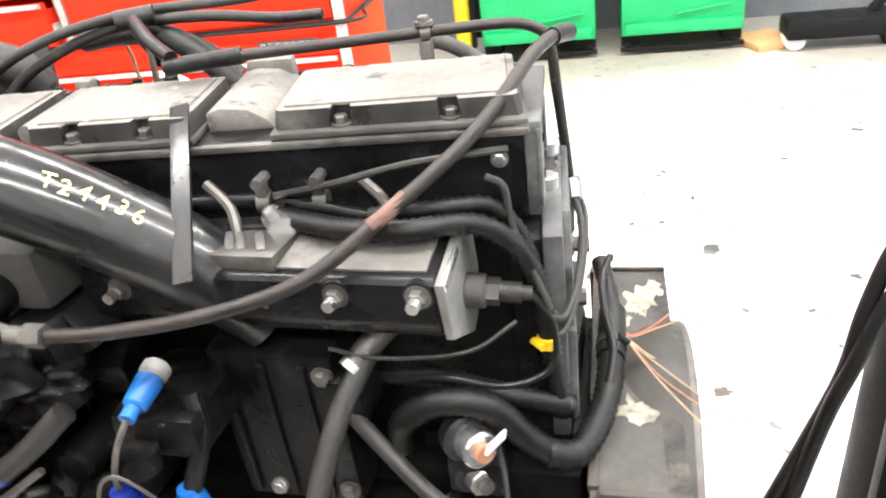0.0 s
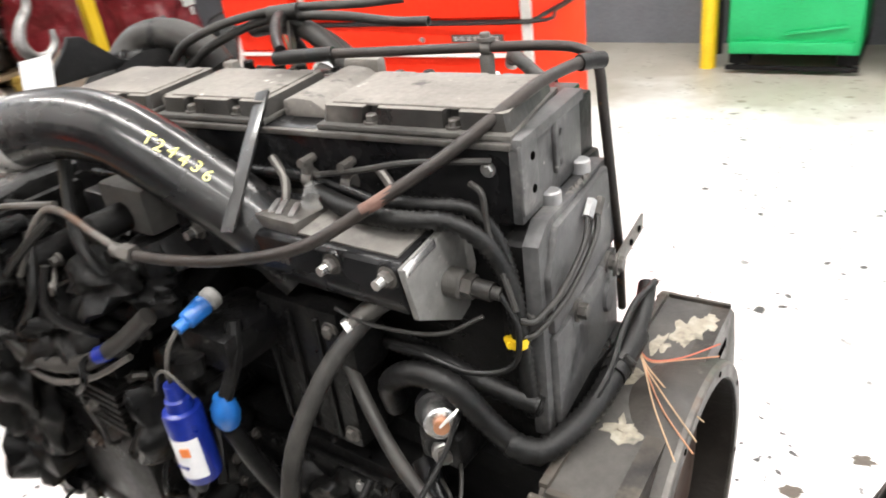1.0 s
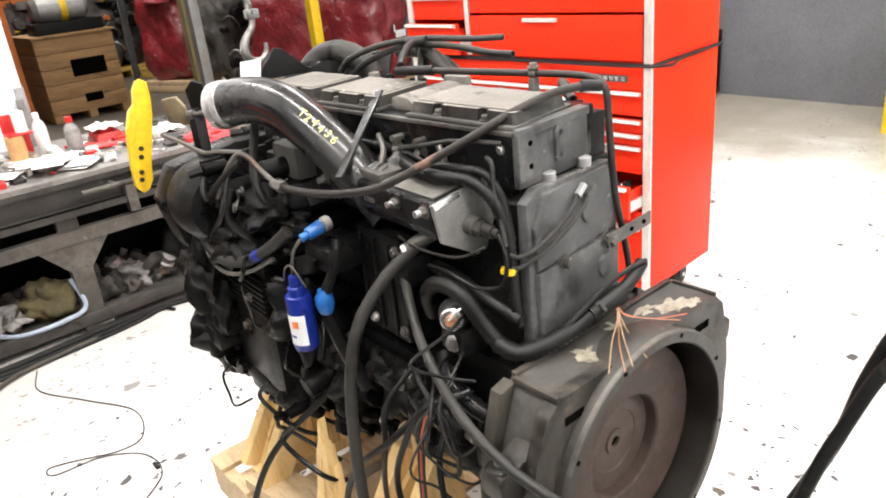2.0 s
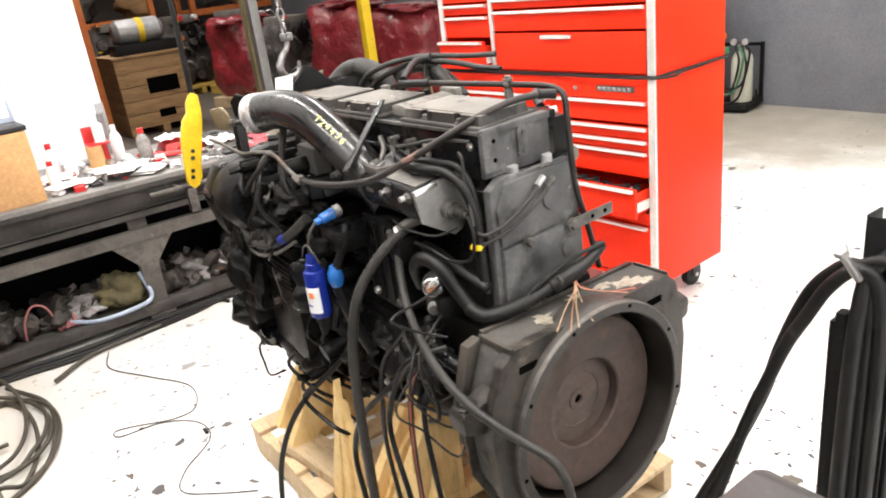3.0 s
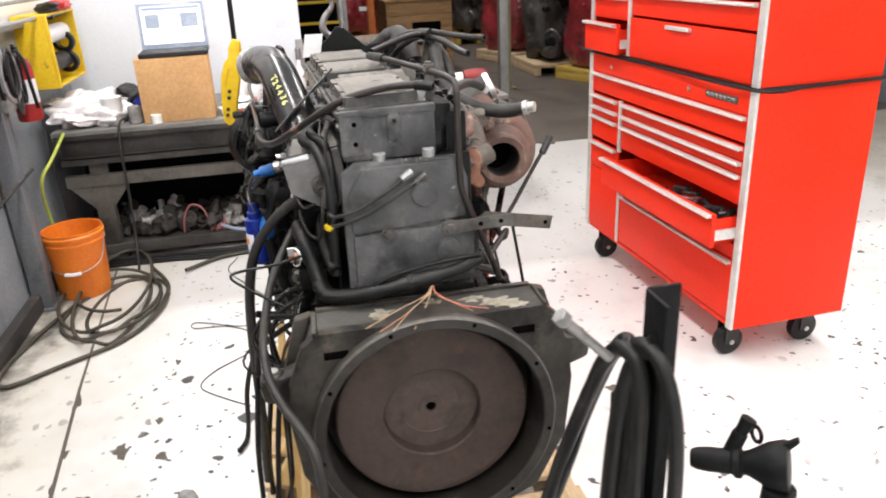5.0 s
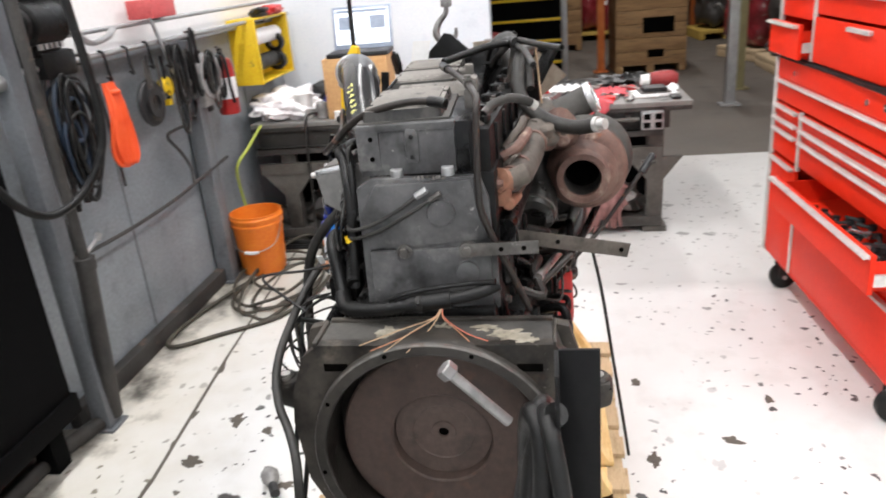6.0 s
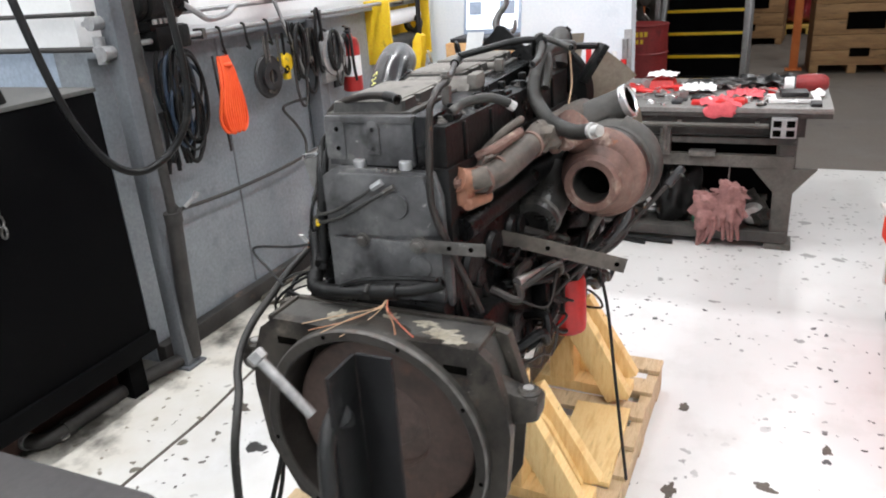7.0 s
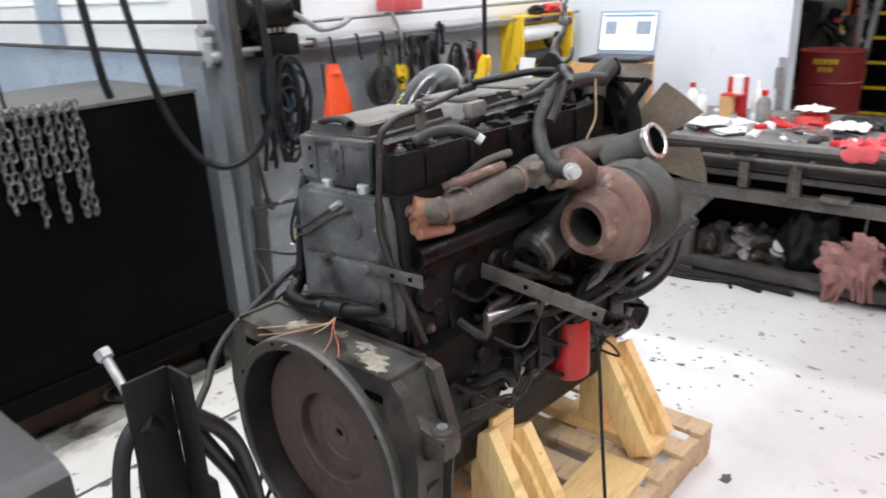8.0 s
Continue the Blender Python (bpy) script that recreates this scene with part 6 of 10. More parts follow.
    # compressor outlet elbow with bright lip
    el = part("outlet_elbow", tube([(-0.84, 0.22, 1.165), (-0.87, 0.25, 1.185), (-0.9, 0.29, 1.2), (-0.912, 0.342, 1.222)], 0.044, 18, hollow=False), M["dusty_black"], tb, "dark elbow with a bright machined lip")
    dvec = Vector((0.05, 0.85, 0.38)).normalized()
    c = Vector((-0.913, 0.346, 1.223))
    m_ = Matrix.Translation(c) @ dvec.to_track_quat("X", "Z").to_matrix().to_4x4()
    part("lip", moved(lathe([(0.038, -0.012), (0.05, -0.012), (0.05, 0.004), (0.047, 0.007), (0.04, 0.007), (0.038, 0.004)], 30, "x"), m_), M["bright_steel"], el, "bright ring")
    part("bore", moved(lathe([(0.0, 0.0), (0.039, 0.0)], 30, "x"), m_), M["dark_hole"], el)
    for k in range(8):
        a = radians(k * 45 + 10)
        part("housing_bolt", hexbolt((-0.778, cy + 0.11 * math.cos(a), cz + 0.11 * math.sin(a)), (1, 0, 0), 0.008, 0.01), M["turbo_rust"], tb)
    # oil drain and oil line
    ep("oil_drain", tube([(-0.8, cy, cz - 0.08), (-0.79, 0.29, 0.9), (-0.76, 0.26, 0.84), (-0.74, 0.22, 0.8)], 0.016, 12), "dull_steel")
    # thick grey hose looping over the turbo
    hs = ep("air_hose", tube([(-0.495, 0.36, 1.228), (-0.53, 0.3, 1.215), (-0.58, 0.225, 1.228), (-0.635, 0.165, 1.265), (-0.665, 0.147, 1.305), (-0.71, 0.145, 1.35), (-0.77, 0.15, 1.38), (-0.85, 0.16, 1.384), (-0.93, 0.165, 1.375)], 0.0195, 14, step=6), "rubber_dusty", "thick grey hose looping above the turbo")
    part("end_band", tube([(-0.491, 0.364, 1.2288), (-0.497, 0.355, 1.227)], 0.0205, 14, hollow=True), M["aluminium"], hs, "bright crimp")
    ep("curved_hose", tube([(-0.23, 0.11, 1.318), (-0.27, 0.13, 1.334), (-0.31, 0.165, 1.338), (-0.335, 0.198, 1.326), (-0.345, 0.213, 1.314)], 0.011, 12, hollow=True), "rubber_dusty", "short grey hose with a pale cut end")
    ep("hose_end", cyl((-0.34, 0.207, 1.319), (-0.348, 0.217, 1.31), 0.012, seg=14), "aluminium", "pale cut hose end")
    # filter canister behind the turbo, oil filter, red filter
    of = ep("oil_filter", moved(lathe([(0.0, -0.2), (0.06, -0.2), (0.066, -0.19), (0.066, -0.012), (0.06, 0.004), (0.04, 0.012), (0.036, 0.006), (0.0, 0.004)], 30, "x"), pose(-0.575, 0.178, 0.955, 0, 22, 0)), "cover_side", "scuffed black oil filter canister")
    part("rim", moved(lathe([(0.066, -0.022), (0.0685, -0.02), (0.0685, -0.01), (0.066, -0.008)], 30, "x"), pose(-0.575, 0.178, 0.955, 0, 22, 0)), M["dull_steel"], of)
    rf = ep("coolant_filter", lathe([(0.0, 0.565), (0.044, 0.567), (0.057, 0.577), (0.059, 0.6), (0.056, 0.73), (0.05, 0.75), (0.0, 0.752)], 28, "z", (-0.7, 0.226, -0.008)), "filter_red", "dark red spin-on filter")
    part("filter_head", box(-0.74, -0.64, 0.17, 0.28, 0.75, 0.79, 0.012), M["engine_black"], rf)
    # rods, tubes and grime on the exhaust side of the block
    ep("push_rod", join(cyl((-0.36, 0.208, 0.862), (-0.63, 0.266, 0.843), 0.01, seg=12), cyl((-0.355, 0.207, 0.8625), (-0.4, 0.216, 0.859), 0.013, seg=12)), "steel", "bright rod beside the block")
    dip = ep("dipstick_tube", tube([(-0.55, 0.2, 0.7), (-0.62, 0.27, 0.78), (-0.7, 0.36, 0.86), (-0.76, 0.44, 0.955), (-0.796, 0.5, 1.03)], 0.0065, 10), "pipe_brown", "dark dipstick tube")
    part("handle", cyl((-0.788, 0.488, 1.012), (-0.812, 0.523, 1.062), 0.012, seg=10, bevel=0.003), M["black_plastic"], dip)
    part("cross_pin", cyl((-0.825, 0.49, 1.04), (-0.785, 0.53, 1.045), 0.004, seg=8), M["dull_steel"], dip)
    ep("side_tube", tube([(-0.35, 0.17, 0.85), (-0.5, 0.24, 0.82), (-0.65, 0.3, 0.84), (-0.78, 0.35, 0.9), (-0.9, 0.4, 0.97)], 0.011, 10), "engine_black")
    ep("hanging_wire", tube([(-0.6, 0.34, 0.86), (-0.62, 0.37, 0.7), (-0.6, 0.4, 0.5), (-0.58, 0.43, 0.3), (-0.57, 0.45, 0.16)], 0.005, 8), "rubber", "thin black wire hanging to the pallet")
    ep("mount_bracket", prism([(-0.35, 0.7), (-0.2, 0.74), (-0.2, 0.6), (-0.42, 0.56)], 0.17, 0.2, "y", 0.006), "engine_black")
    ep("bracket_edge", join(beam((-0.43, 0.2, 0.6), (-0.45, 0.21, 0.66), 0.01, 0.035, 0.003), beam((-0.45, 0.21, 0.655), (-0.54, 0.215, 0.675), 0.01, 0.03, 0.003)), "steel", "bare shiny bracket edge")
    random.seed(33)
    for i in range(30):
        x = random.uniform(-0.95, -0.2)
        z = random.uniform(0.6, 1.1)
        y = 0.14 if z > 0.84 else 0.19
        k = i % 3
        if k == 0:
            ep("block_bolt", hexbolt((x, y, z), (0, 1, 0), random.uniform(0.008, 0.012), 0.012), "dull_steel" if i % 2 else "engine_black")
        elif k == 1:
            ep("side_boss", cyl((x, y - 0.01, z), (x, y + random.uniform(0.015, 0.045), z), random.uniform(0.02, 0.035), seg=16, bevel=0.004), "engine_black")
        else:
            ep("small_pipe", tube([(x, y + 0.02, z), (x - 0.06, y + 0.05, z - 0.04), (x - 0.14, y + 0.045, z - 0.03), (x - 0.2, y + 0.02, z + random.uniform(-0.05, 0.05))], random.uniform(0.005, 0.008), 8), "rubber" if i % 2 else "engine_black")
    # oil cooler, water gallery and grimy lines
    oc = ep("oil_cooler", box(-0.92, -0.5, 0.18, 0.235, 0.63, 0.82, 0.018), "engine_black", "greasy black oil cooler housing")
    for i in range(5):
        part("cooler_rib", box(-0.9 + i * 0.09, -0.885 + i * 0.09, 0.23, 0.245, 0.65, 0.8, 0.004), M["engine_black"], oc)
    for x in (-0.9, -0.71, -0.52):
        for z in (0.645, 0.805):
            part("cooler_bolt", hexbolt((x, 0.235, z), (0, 1, 0), 0.009, 0.01), M["dull_steel"], oc)
    ep("water_gallery", tube([(-0.18, 0.15, 1.06), (-0.4, 0.155, 1.065), (-0.65, 0.16, 1.07), (-0.98, 0.16, 1.07)], 0.028, 14), "engine_black")
    for i in range(6):
        x = -0.22 - i * 0.13
        ep("side_cover", lathe([(0.0, 0.136), (0.042, 0.136), (0.045, 0.146), (0.038, 0.158), (0.0, 0.16)], 24, "y", (x, 0, 0.955)), "engine_black")
    random.seed(91)
    for i in range(22):
        x, z = random.uniform(-1.0, -0.25), random.uniform(0.6, 1.02)
        y = 0.2 if z > 0.84 else 0.25
        q = [(x, y - 0.05, z)]
        for j in range(3):
            q.append((q[-1][0] - random.uniform(0.02, 0.09), y + random.uniform(-0.01, 0.035), q[-1][2] + random.uniform(-0.07, 0.07)))
        q.append((q[-1][0] - 0.03, y - 0.05, q[-1][2] - 0.02))
        ep("grimy_line", tube(q, random.choice((0.004, 0.006, 0.009, 0.013)), 8), random.choice(("rubber", "engine_black", "engine_black", "rubber", "pipe_brown")))
    for i in range(7):
        ep("crankcase_rib", beam((-0.17 - i * 0.13, 0.13, 0.9), (-0.17 - i * 0.13, 0.2, 0.62), 0.02, 0.02, 0.004), "engine_black")
    # front right foot of the engine
    ep("front_support", prism([(0.0, 0.52), (0.08, 0.5), (0.1, 0.44), (0.07, 0.4), (-0.1, 0.4), (-0.12, 0.5)], -1.42, -1.1, "x", 0.02), "engine_black", "black front engine support")
    ep("side_hose", tube([(-0.9, 0.22, 0.72), (-1.0, 0.28, 0.74), (-1.12, 0.3, 0.78), (-1.22, 0.28, 0.85)], 0.022, 12), "rubber")


exhaust_side()


def engine_front():
    # fan with broad moulded blades
    hub = (-1.38, -0.02, 1.06)
    fan = ep("cooling_fan", lathe([(0.0, -1.42), (0.07, -1.42), (0.1, -1.4), (0.1, -1.36), (0.07, -1.33), (0.05, -1.2), (0.0, -1.16)], 28, "x", (0, hub[1], hub[2])), "engine_black", "engine cooling fan with eight broad weathered blades")
    for k in range(8):
        a = radians(k * 45 + 43)
        bm = bmesh.new()
        rows = []
        for i in range(6):
            r = 0.09 + 0.215 * i / 5
            w = 0.045 + 0.026 * (i / 5)
            row = []
            for j in range(5):
                s = (j / 4 - 0.5) * 2
                tw = 0.045 * s + 0.012 * s * s
                row.append(bm.verts.new((hub[0] + tw, r, s * w)))
            rows.append(row)
        for r0, r1 in zip(rows, rows[1:]):
            for j in range(4):
                bm.faces.new((r0[j], r0[j + 1], r1[j + 1], r1[j]))
        bmesh.ops.solidify(bm, geom=list(bm.faces), thickness=0.005)
        bmesh.ops.transform(bm, matrix=Matrix.Translation((0, hub[1], hub[2])) @ Matrix.Rotation(a, 4, "X"), verts=bm.verts)
        part("blade", bm, M["fan_blade"], fan, "brown-stained fan blade")
    # large pulley and bracket at the top front
    ep("fan_pulley", lathe([(0.0, -1.17), (0.15, -1.17), (0.165, -1.16), (0.15, -1.14), (0.165, -1.12), (0.15, -1.1), (0.165, -1.08), (0.12, -1.07), (0.1, -1.09), (0.0, -1.09)], 44, "x", (0, 0.005, 1.2)), "engine_black", "large black grooved fan pulley")
    ep("front_bracket", join(box(-1.14, -1.09, 0.06, 0.2, 1.345, 1.362, 0.006), beam((-1.1, 0.08, 1.36), (-1.06, 0.02, 1.25), 0.06, 0.02, 0.004), beam((-1.1, 0.22, 1.36), (-1.06, 0.16, 1.25), 0.06, 0.02, 0.004)), "engine_black", "greasy black bracket at the front of the head")
    # thermostat pipe and bundle of hoses over the exhaust side
    th = ep("thermostat_pipe", tube([(-1.19, 0.0, 1.33), (-1.17, 0.045, 1.37), (-1.1, 0.075, 1.38), (-1.02, 0.09, 1.355), (-0.99, 0.1, 1.31)], 0.034, 16), "rubber_dusty", "dusty coolant outlet pipe")
    part("clip", clamp_ring((-1.12, 0.07, 1.378), (0.9, 0.3, -0.1), 0.037, 0.016), M["rubber"], th)
    ep("bundle_hose", tube([(-1.02, 0.015, 1.34), (-0.98, 0.03, 1.375), (-0.9, 0.07, 1.405), (-0.8, 0.12, 1.42), (-0.74, 0.165, 1.418), (-0.68, 0.225, 1.41), (-0.61, 0.27, 1.41)], 0.0085, 12, hollow=True), "rubber_dusty", "grey rubber hose with an open end")
    ep("bundle_hose", tube([(-1.0, 0.03, 1.32), (-0.95, 0.06, 1.36), (-0.86, 0.1, 1.395), (-0.78, 0.13, 1.405), (-0.68, 0.165, 1.4), (-0.58, 0.19, 1.385), (-0.505, 0.203, 1.383)], 0.009, 12, hollow=True), "rubber_dusty", "grey rubber hose with an open end")
    ep("bundle_hose", tube([(-0.62, -0.05, 1.39), (-0.68, 0.0, 1.4), (-0.74, 0.06, 1.412), (-0.78, 0.11, 1.41), (-0.8, 0.14, 1.38), (-0.79, 0.16, 1.33)], 0.01, 12), "rubber")
    ep("bundle_tape", tube([(-0.815, 0.113, 1.412), (-0.76, 0.137, 1.414)], 0.0165, 12), "rubber_dusty", "taped hose bundle")
    ep("bundle_stay", beam((-0.78, 0.13, 1.41), (-0.775, 0.11, 1.3), 0.022, 0.006, 0.001, 80), "dull_steel")
    ep("bundle_hose", tube([(-0.78, 0.13, 1.4), (-0.74, 0.16, 1.37), (-0.7, 0.175, 1.34), (-0.66, 0.18, 1.3)], 0.012, 12), "rubber_dusty")
    ep("thin_wire", tube([(-0.87, 0.18, 1.385), (-0.865, 0.185, 1.34), (-0.86, 0.19, 1.28), (-0.8, 0.2, 1.23)], 0.003, 6), "tan_wire")
    # lifting eye, hook chain and paper tag at the front of the covers
    ep("lifting_eye", prism([(-0.22, 1.345), (0.0, 1.345), (-0.05, 1.36), (-0.115, 1.42), (-0.14, 1.425), (-0.16, 1.4)], -1.108, -1.093, "x", 0.003), "engine_black", "black triangular lifting plate")
    ep("paper_tag", prism([(-0.26, 1.33), (-0.2, 1.335), (-0.185, 1.405), (-0.245, 1.405)], -1.091, -1.089, "x"), "paper", "white paper tag tied to the lifting plate")


engine_front()


# ---- pallet and cradle under the engine ----
def pallet():
    p = thing("pallet", "worn softwood pallet under the engine", "pallet", pose(-0.51, 0.985, 0, 0, 0, -1.0))
    random.seed(8)
    L, W = 1.24, 0.93
    for y in (-W / 2 + 0.02, 0, W / 2 - 0.02):
        part("stringer", box(-L / 2, L / 2, y - 0.02, y + 0.02, 0.018, 0.112, 0.003), M["old_pine"], p)
    n = 8
    for i in range(n):
        x = -L / 2 + 0.05 + (L - 0.1) * i / (n - 1)
        w = random.choice((0.046, 0.055, 0.05))
        part("deck_board", moved(box(-w, w, -W / 2 - random.uniform(0, 0.012), W / 2 + random.uniform(0, 0.012), 0.112, 0.13, 0.002), Matrix.Translation((x, 0, 0)) @ pose(0, 0, 0, 0, 0, random.uniform(-0.6, 0.6))), M["old_pine"], p)
    for x in (-L / 2 + 0.06, -0.2, 0.2, L / 2 - 0.06):
        part("bottom_board", box(x - 0.048, x + 0.048, -W / 2, W / 2, 0.0, 0.018, 0.002), M["old_pine"], p)
    return p


pallet()


def cradle(x, top, name_label, seedling):
    """A sawn timber trestle: a cross sill, two posts with sloping braces and gusset boards."""
    c = thing("timber_cradle", name_label, "timber support", pose(x, 0.98, 0, 0, 0, -3.5), "engine cradles")
    sill = part("sill", box(-0.045, 0.045, -0.4, 0.41, 0.131, 0.171, 0.003), M["new_pine"], c)
    for s in (-1, 1):
        y = s * 0.165
        part("post", box(-0.045, 0.045, y - 0.045, y + 0.045, 0.171, top, 0.003), M["new_pine"], c)
        part("brace", beam((0.068, s * 0.19, top - 0.0), (0.068, s * 0.385, 0.155), 0.04, 0.09, 0.003), M["new_pine"], c)
        part("brace", beam((-0.068, s * 0.2, top - 0.05), (-0.068, s * 0.38, 0.16), 0.04, 0.09, 0.003), M["new_pine"], c)
        part("gusset", prism([(s * 0.21, 0.172), (s * 0.37, 0.172), (s * 0.27, 0.36), (s * 0.21, 0.42)], -0.048, -0.03, "x", 0.002), M["new_pine"], c)
    part("cap", box(-0.045, 0.045, -0.21, 0.21, top + 0.001, min(top + 0.03, 0.56), 0.003), M["new_pine"], c)
    return c


cradle(-0.24, 0.5, "rear trestle of fresh yellow pine under the engine", 1)
cradle(-0.86, 0.5, "front trestle of fresh yellow pine under the engine", 2)
solid("loose_plank", beam((-0.72, 1.315, 0.1395), (-0.31, 1.325, 0.1395), 0.185, 0.018, 0.002), M["new_pine"], "loose pine sheet lying between the trestles on the pallet", "plank")
solid("loose_plank", beam((-0.9, 0.6, 0.152), (-0.35, 0.66, 0.152), 0.12, 0.038, 0.003), M["old_pine"], "grey weathered plank lying across the pallet", "plank")


def hanging_cables():
    """Harness ends that hang from the engine to the floor."""
    runs = [
        ([(-0.44, 0.68, 0.66), (-0.475, 0.634, 0.6), (-0.561, 0.557, 0.489), (-0.618, 0.5, 0.375), (-0.654, 0.455, 0.227), (-0.67, 0.43, 0.03), (-0.6, 0.4, 0.012)], 0.009),
        ([(-0.06, 0.66, 0.76), (-0.108, 0.585, 0.686), (-0.243, 0.572, 0.549), (-0.3, 0.562, 0.4), (-0.23, 0.54, 0.26), (-0.2, 0.52, 0.03), (-0.1, 0.43, 0.012)], 0.008),
        ([(-0.15, 0.7, 0.8), (-0.16, 0.627, 0.736), (-0.148, 0.6, 0.652), (-0.19, 0.61, 0.473), (-0.14, 0.6, 0.2), (-0.05, 0.5, 0.03), (0.05, 0.44, 0.012)], 0.0065),
        ([(0.06, 0.68, 0.84), (0.014, 0.6, 0.821), (-0.038, 0.573, 0.718), (-0.055, 0.558, 0.607), (0.03, 0.54, 0.45), (0.1, 0.53, 0.2), (0.2, 0.48, 0.013)], 0.007),
        ([(-0.02, 0.69, 0.74), (0.0, 0.63, 0.66), (0.06, 0.6, 0.52), (0.15, 0.57, 0.3), (0.22, 0.5, 0.05), (0.3, 0.42, 0.013)], 0.007),
        ([(0.0, 0.74, 0.78), (-0.07, 0.68, 0.84), (-0.02, 0.62, 0.86), (0.06, 0.62, 0.78), (0.05, 0.64, 0.66), (-0.03, 0.66, 0.6)], 0.0055),
    ]
    for k, (pts, r) in enumerate(runs):
        solid("harness_cable", tube(pts, r, 10, 6), M["rubber"], "black wiring harness cable hanging from the engine", "cable", "harness cables")
    for k, dx in enumerate((0.0, 0.008, 0.016)):
        solid("loose_wire", tube([(-0.09 + dx, 0.73, 0.74), (-0.08 + dx, 0.66, 0.72), (-0.06 + dx, 0.62, 0.62), (-0.05 + dx, 0.61, 0.4), (-0.02 + dx * 2, 0.6, 0.15)], 0.0035, 6), M["red_wire" if k == 1 else "rubber_dusty"], "thin loose wire hanging from the engine", "wire", "loose wires")
    # hose and cables that loop round the left of the housing to the floor
    hose = [(-0.2, 0.77, 1.03), (-0.173, 0.728, 1.02), (-0.062, 0.66, 0.948), (0.02, 0.628, 0.9), (0.09, 0.612, 0.856), (0.16, 0.605, 0.822), (0.227, 0.611, 0.788), (0.288, 0.633, 0.752), (0.335, 0.666, 0.715), (0.388, 0.694, 0.68), (0.425, 0.702, 0.6), (0.44, 0.69, 0.4), (0.46, 0.65, 0.15), (0.5, 0.57, 0.014), (0.58, 0.4, 0.013)]
    solid("hanging_hose", tube(hose, 0.0102, 12, 6), M["rubber_dusty"], "long dusty grey hose curving past the bell housing", "hose")
    # torn timber beside the rear trestle
    for k, (x, y, dx, dy, h, w) in enumerate(((-0.46, 0.585, 0.012, 0.03, 0.44, 0.05), (-0.405, 0.6, -0.03, 0.02, 0.36, 0.035), (-0.5, 0.575, 0.05, 0.03, 0.33, 0.03), (-0.13, 0.62, 0.04, 0.02, 0.36, 0.06), (-0.02, 0.63, -0.02, 0.03, 0.3, 0.05))):
        solid("pine_splinter", moved(prism([(-w, 0), (w * 0.8, 0), (w * 0.75, h * 0.5), (w * 0.5, h * 0.7), (w * 0.3, h * 0.86), (w * 0.1, h * 0.8), (-w * 0.1, h), (-w * 0.3, h * 0.84), (-w * 0.6, h * 0.74), (-w * 0.9, h * 0.4)], -0.012, 0.012, "y", 0.002), Matrix(((1, 0, dx / h, x), (0, 1, dy / h, y), (0, 0, 1, 0.13), (0, 0, 0, 1)))), M["new_pine"], "torn yellow pine board standing on the pallet", "wood splinter", "torn pine boards")
    for k in (0, 2, 3, 6):
        a = k * 1.7
        solid("loose_wire", tube([(0.0 - 0.02 * k, 0.74, 0.9 - 0.02 * k), (0.02 + 0.03 * math.cos(a), 0.66, 0.9 - 0.015 * k), (0.06 + 0.05 * math.sin(a), 0.6 - 0.01 * k, 0.84 - 0.02 * k), (0.04 + 0.04 * math.cos(a), 0.61, 0.74 - 0.02 * k), (0.07, 0.68, 0.72 - 0.03 * k), (0.02, 0.74, 0.74)], 0.0028 + 0.0006 * (k % 3), 6, 6), M["rubber" if k % 3 else "rubber_dusty"], "thin loose wire curling beside the engine", "wire", "loose wires")
    solid("loose_wire", tube([(0.02, 0.72, 0.98), (0.04, 0.65, 0.972), (0.058, 0.548, 0.965), (0.075, 0.6, 0.92), (0.1, 0.66, 0.89)], 0.0035, 6, 6), M["rubber"], "stiff black wire bent out from the engine", "wire", "loose wires")
    for k in range(3):
        solid("floor_cable", tube([(0.15 + 0.05 * k, 0.55, 0.012), (0.3, 0.25 - 0.05 * k, 0.012), (0.32 + 0.1 * k, 0.05, 0.012), (0.6, -0.05 - 0.08 * k, 0.012)], 0.008, 8), M["rubber"], "black cable lying on the floor", "cable", "floor cables")
    for k, off in enumerate((0.0, 0.06)):
        solid("floor_cable", tube([(0.55, 0.5 - off, 0.009), (0.62, 0.36 - off, 0.009), (0.6, 0.2 - off, 0.009), (0.55, 0.02 - off * 2, 0.009), (0.62, -0.2 - off, 0.009), (0.8, -0.4, 0.009)], 0.007, 8), M["rubber"], "black cable lying on the floor", "cable", "floor cables")
    solid("floor_wire", tube([(-2.55, 0.3, 0.004), (-2.35, 0.26, 0.004), (-2.1, 0.38, 0.004), (-1.85, 0.5, 0.004), (-1.65, 0.46, 0.004), (-1.62, 0.36, 0.004), (-1.7, 0.2, 0.004), (-1.72, 0.13, 0.004), (-1.66, 0.14, 0.005), (-1.63, 0.3, 0.006), (-1.52, 0.42, 0.004), (-1.36, 0.42, 0.004), (-1.22, 0.27, 0.004), (-1.1, 0.22, 0.004), (-0.98, 0.33, 0.004), (-0.9, 0.43, 0.004)], 0.0025, 6, 8), M["rubber_dusty"], "thin grey wire snaking over the floor", "wire")
    solid("wire_clip", box(-1.44, -1.4, 0.415, 0.43, 0.0, 0.012, 0.003), M["rubber"], "small black plug on the floor wire", "plug")
    hl = thing("trouble_lamp", "small clear lamp bulb on a black lead lying on the floor", "lamp", pose(-0.334, 0.262, 0, 0, 0, 30))
    part("bulb", lathe([(0.0, -0.06), (0.02, -0.055), (0.032, -0.03), (0.03, -0.005), (0.016, 0.02), (0.014, 0.045), (0.0, 0.046)], 18, "x", (0, 0, 0.034)), M["clear_bag"], hl)
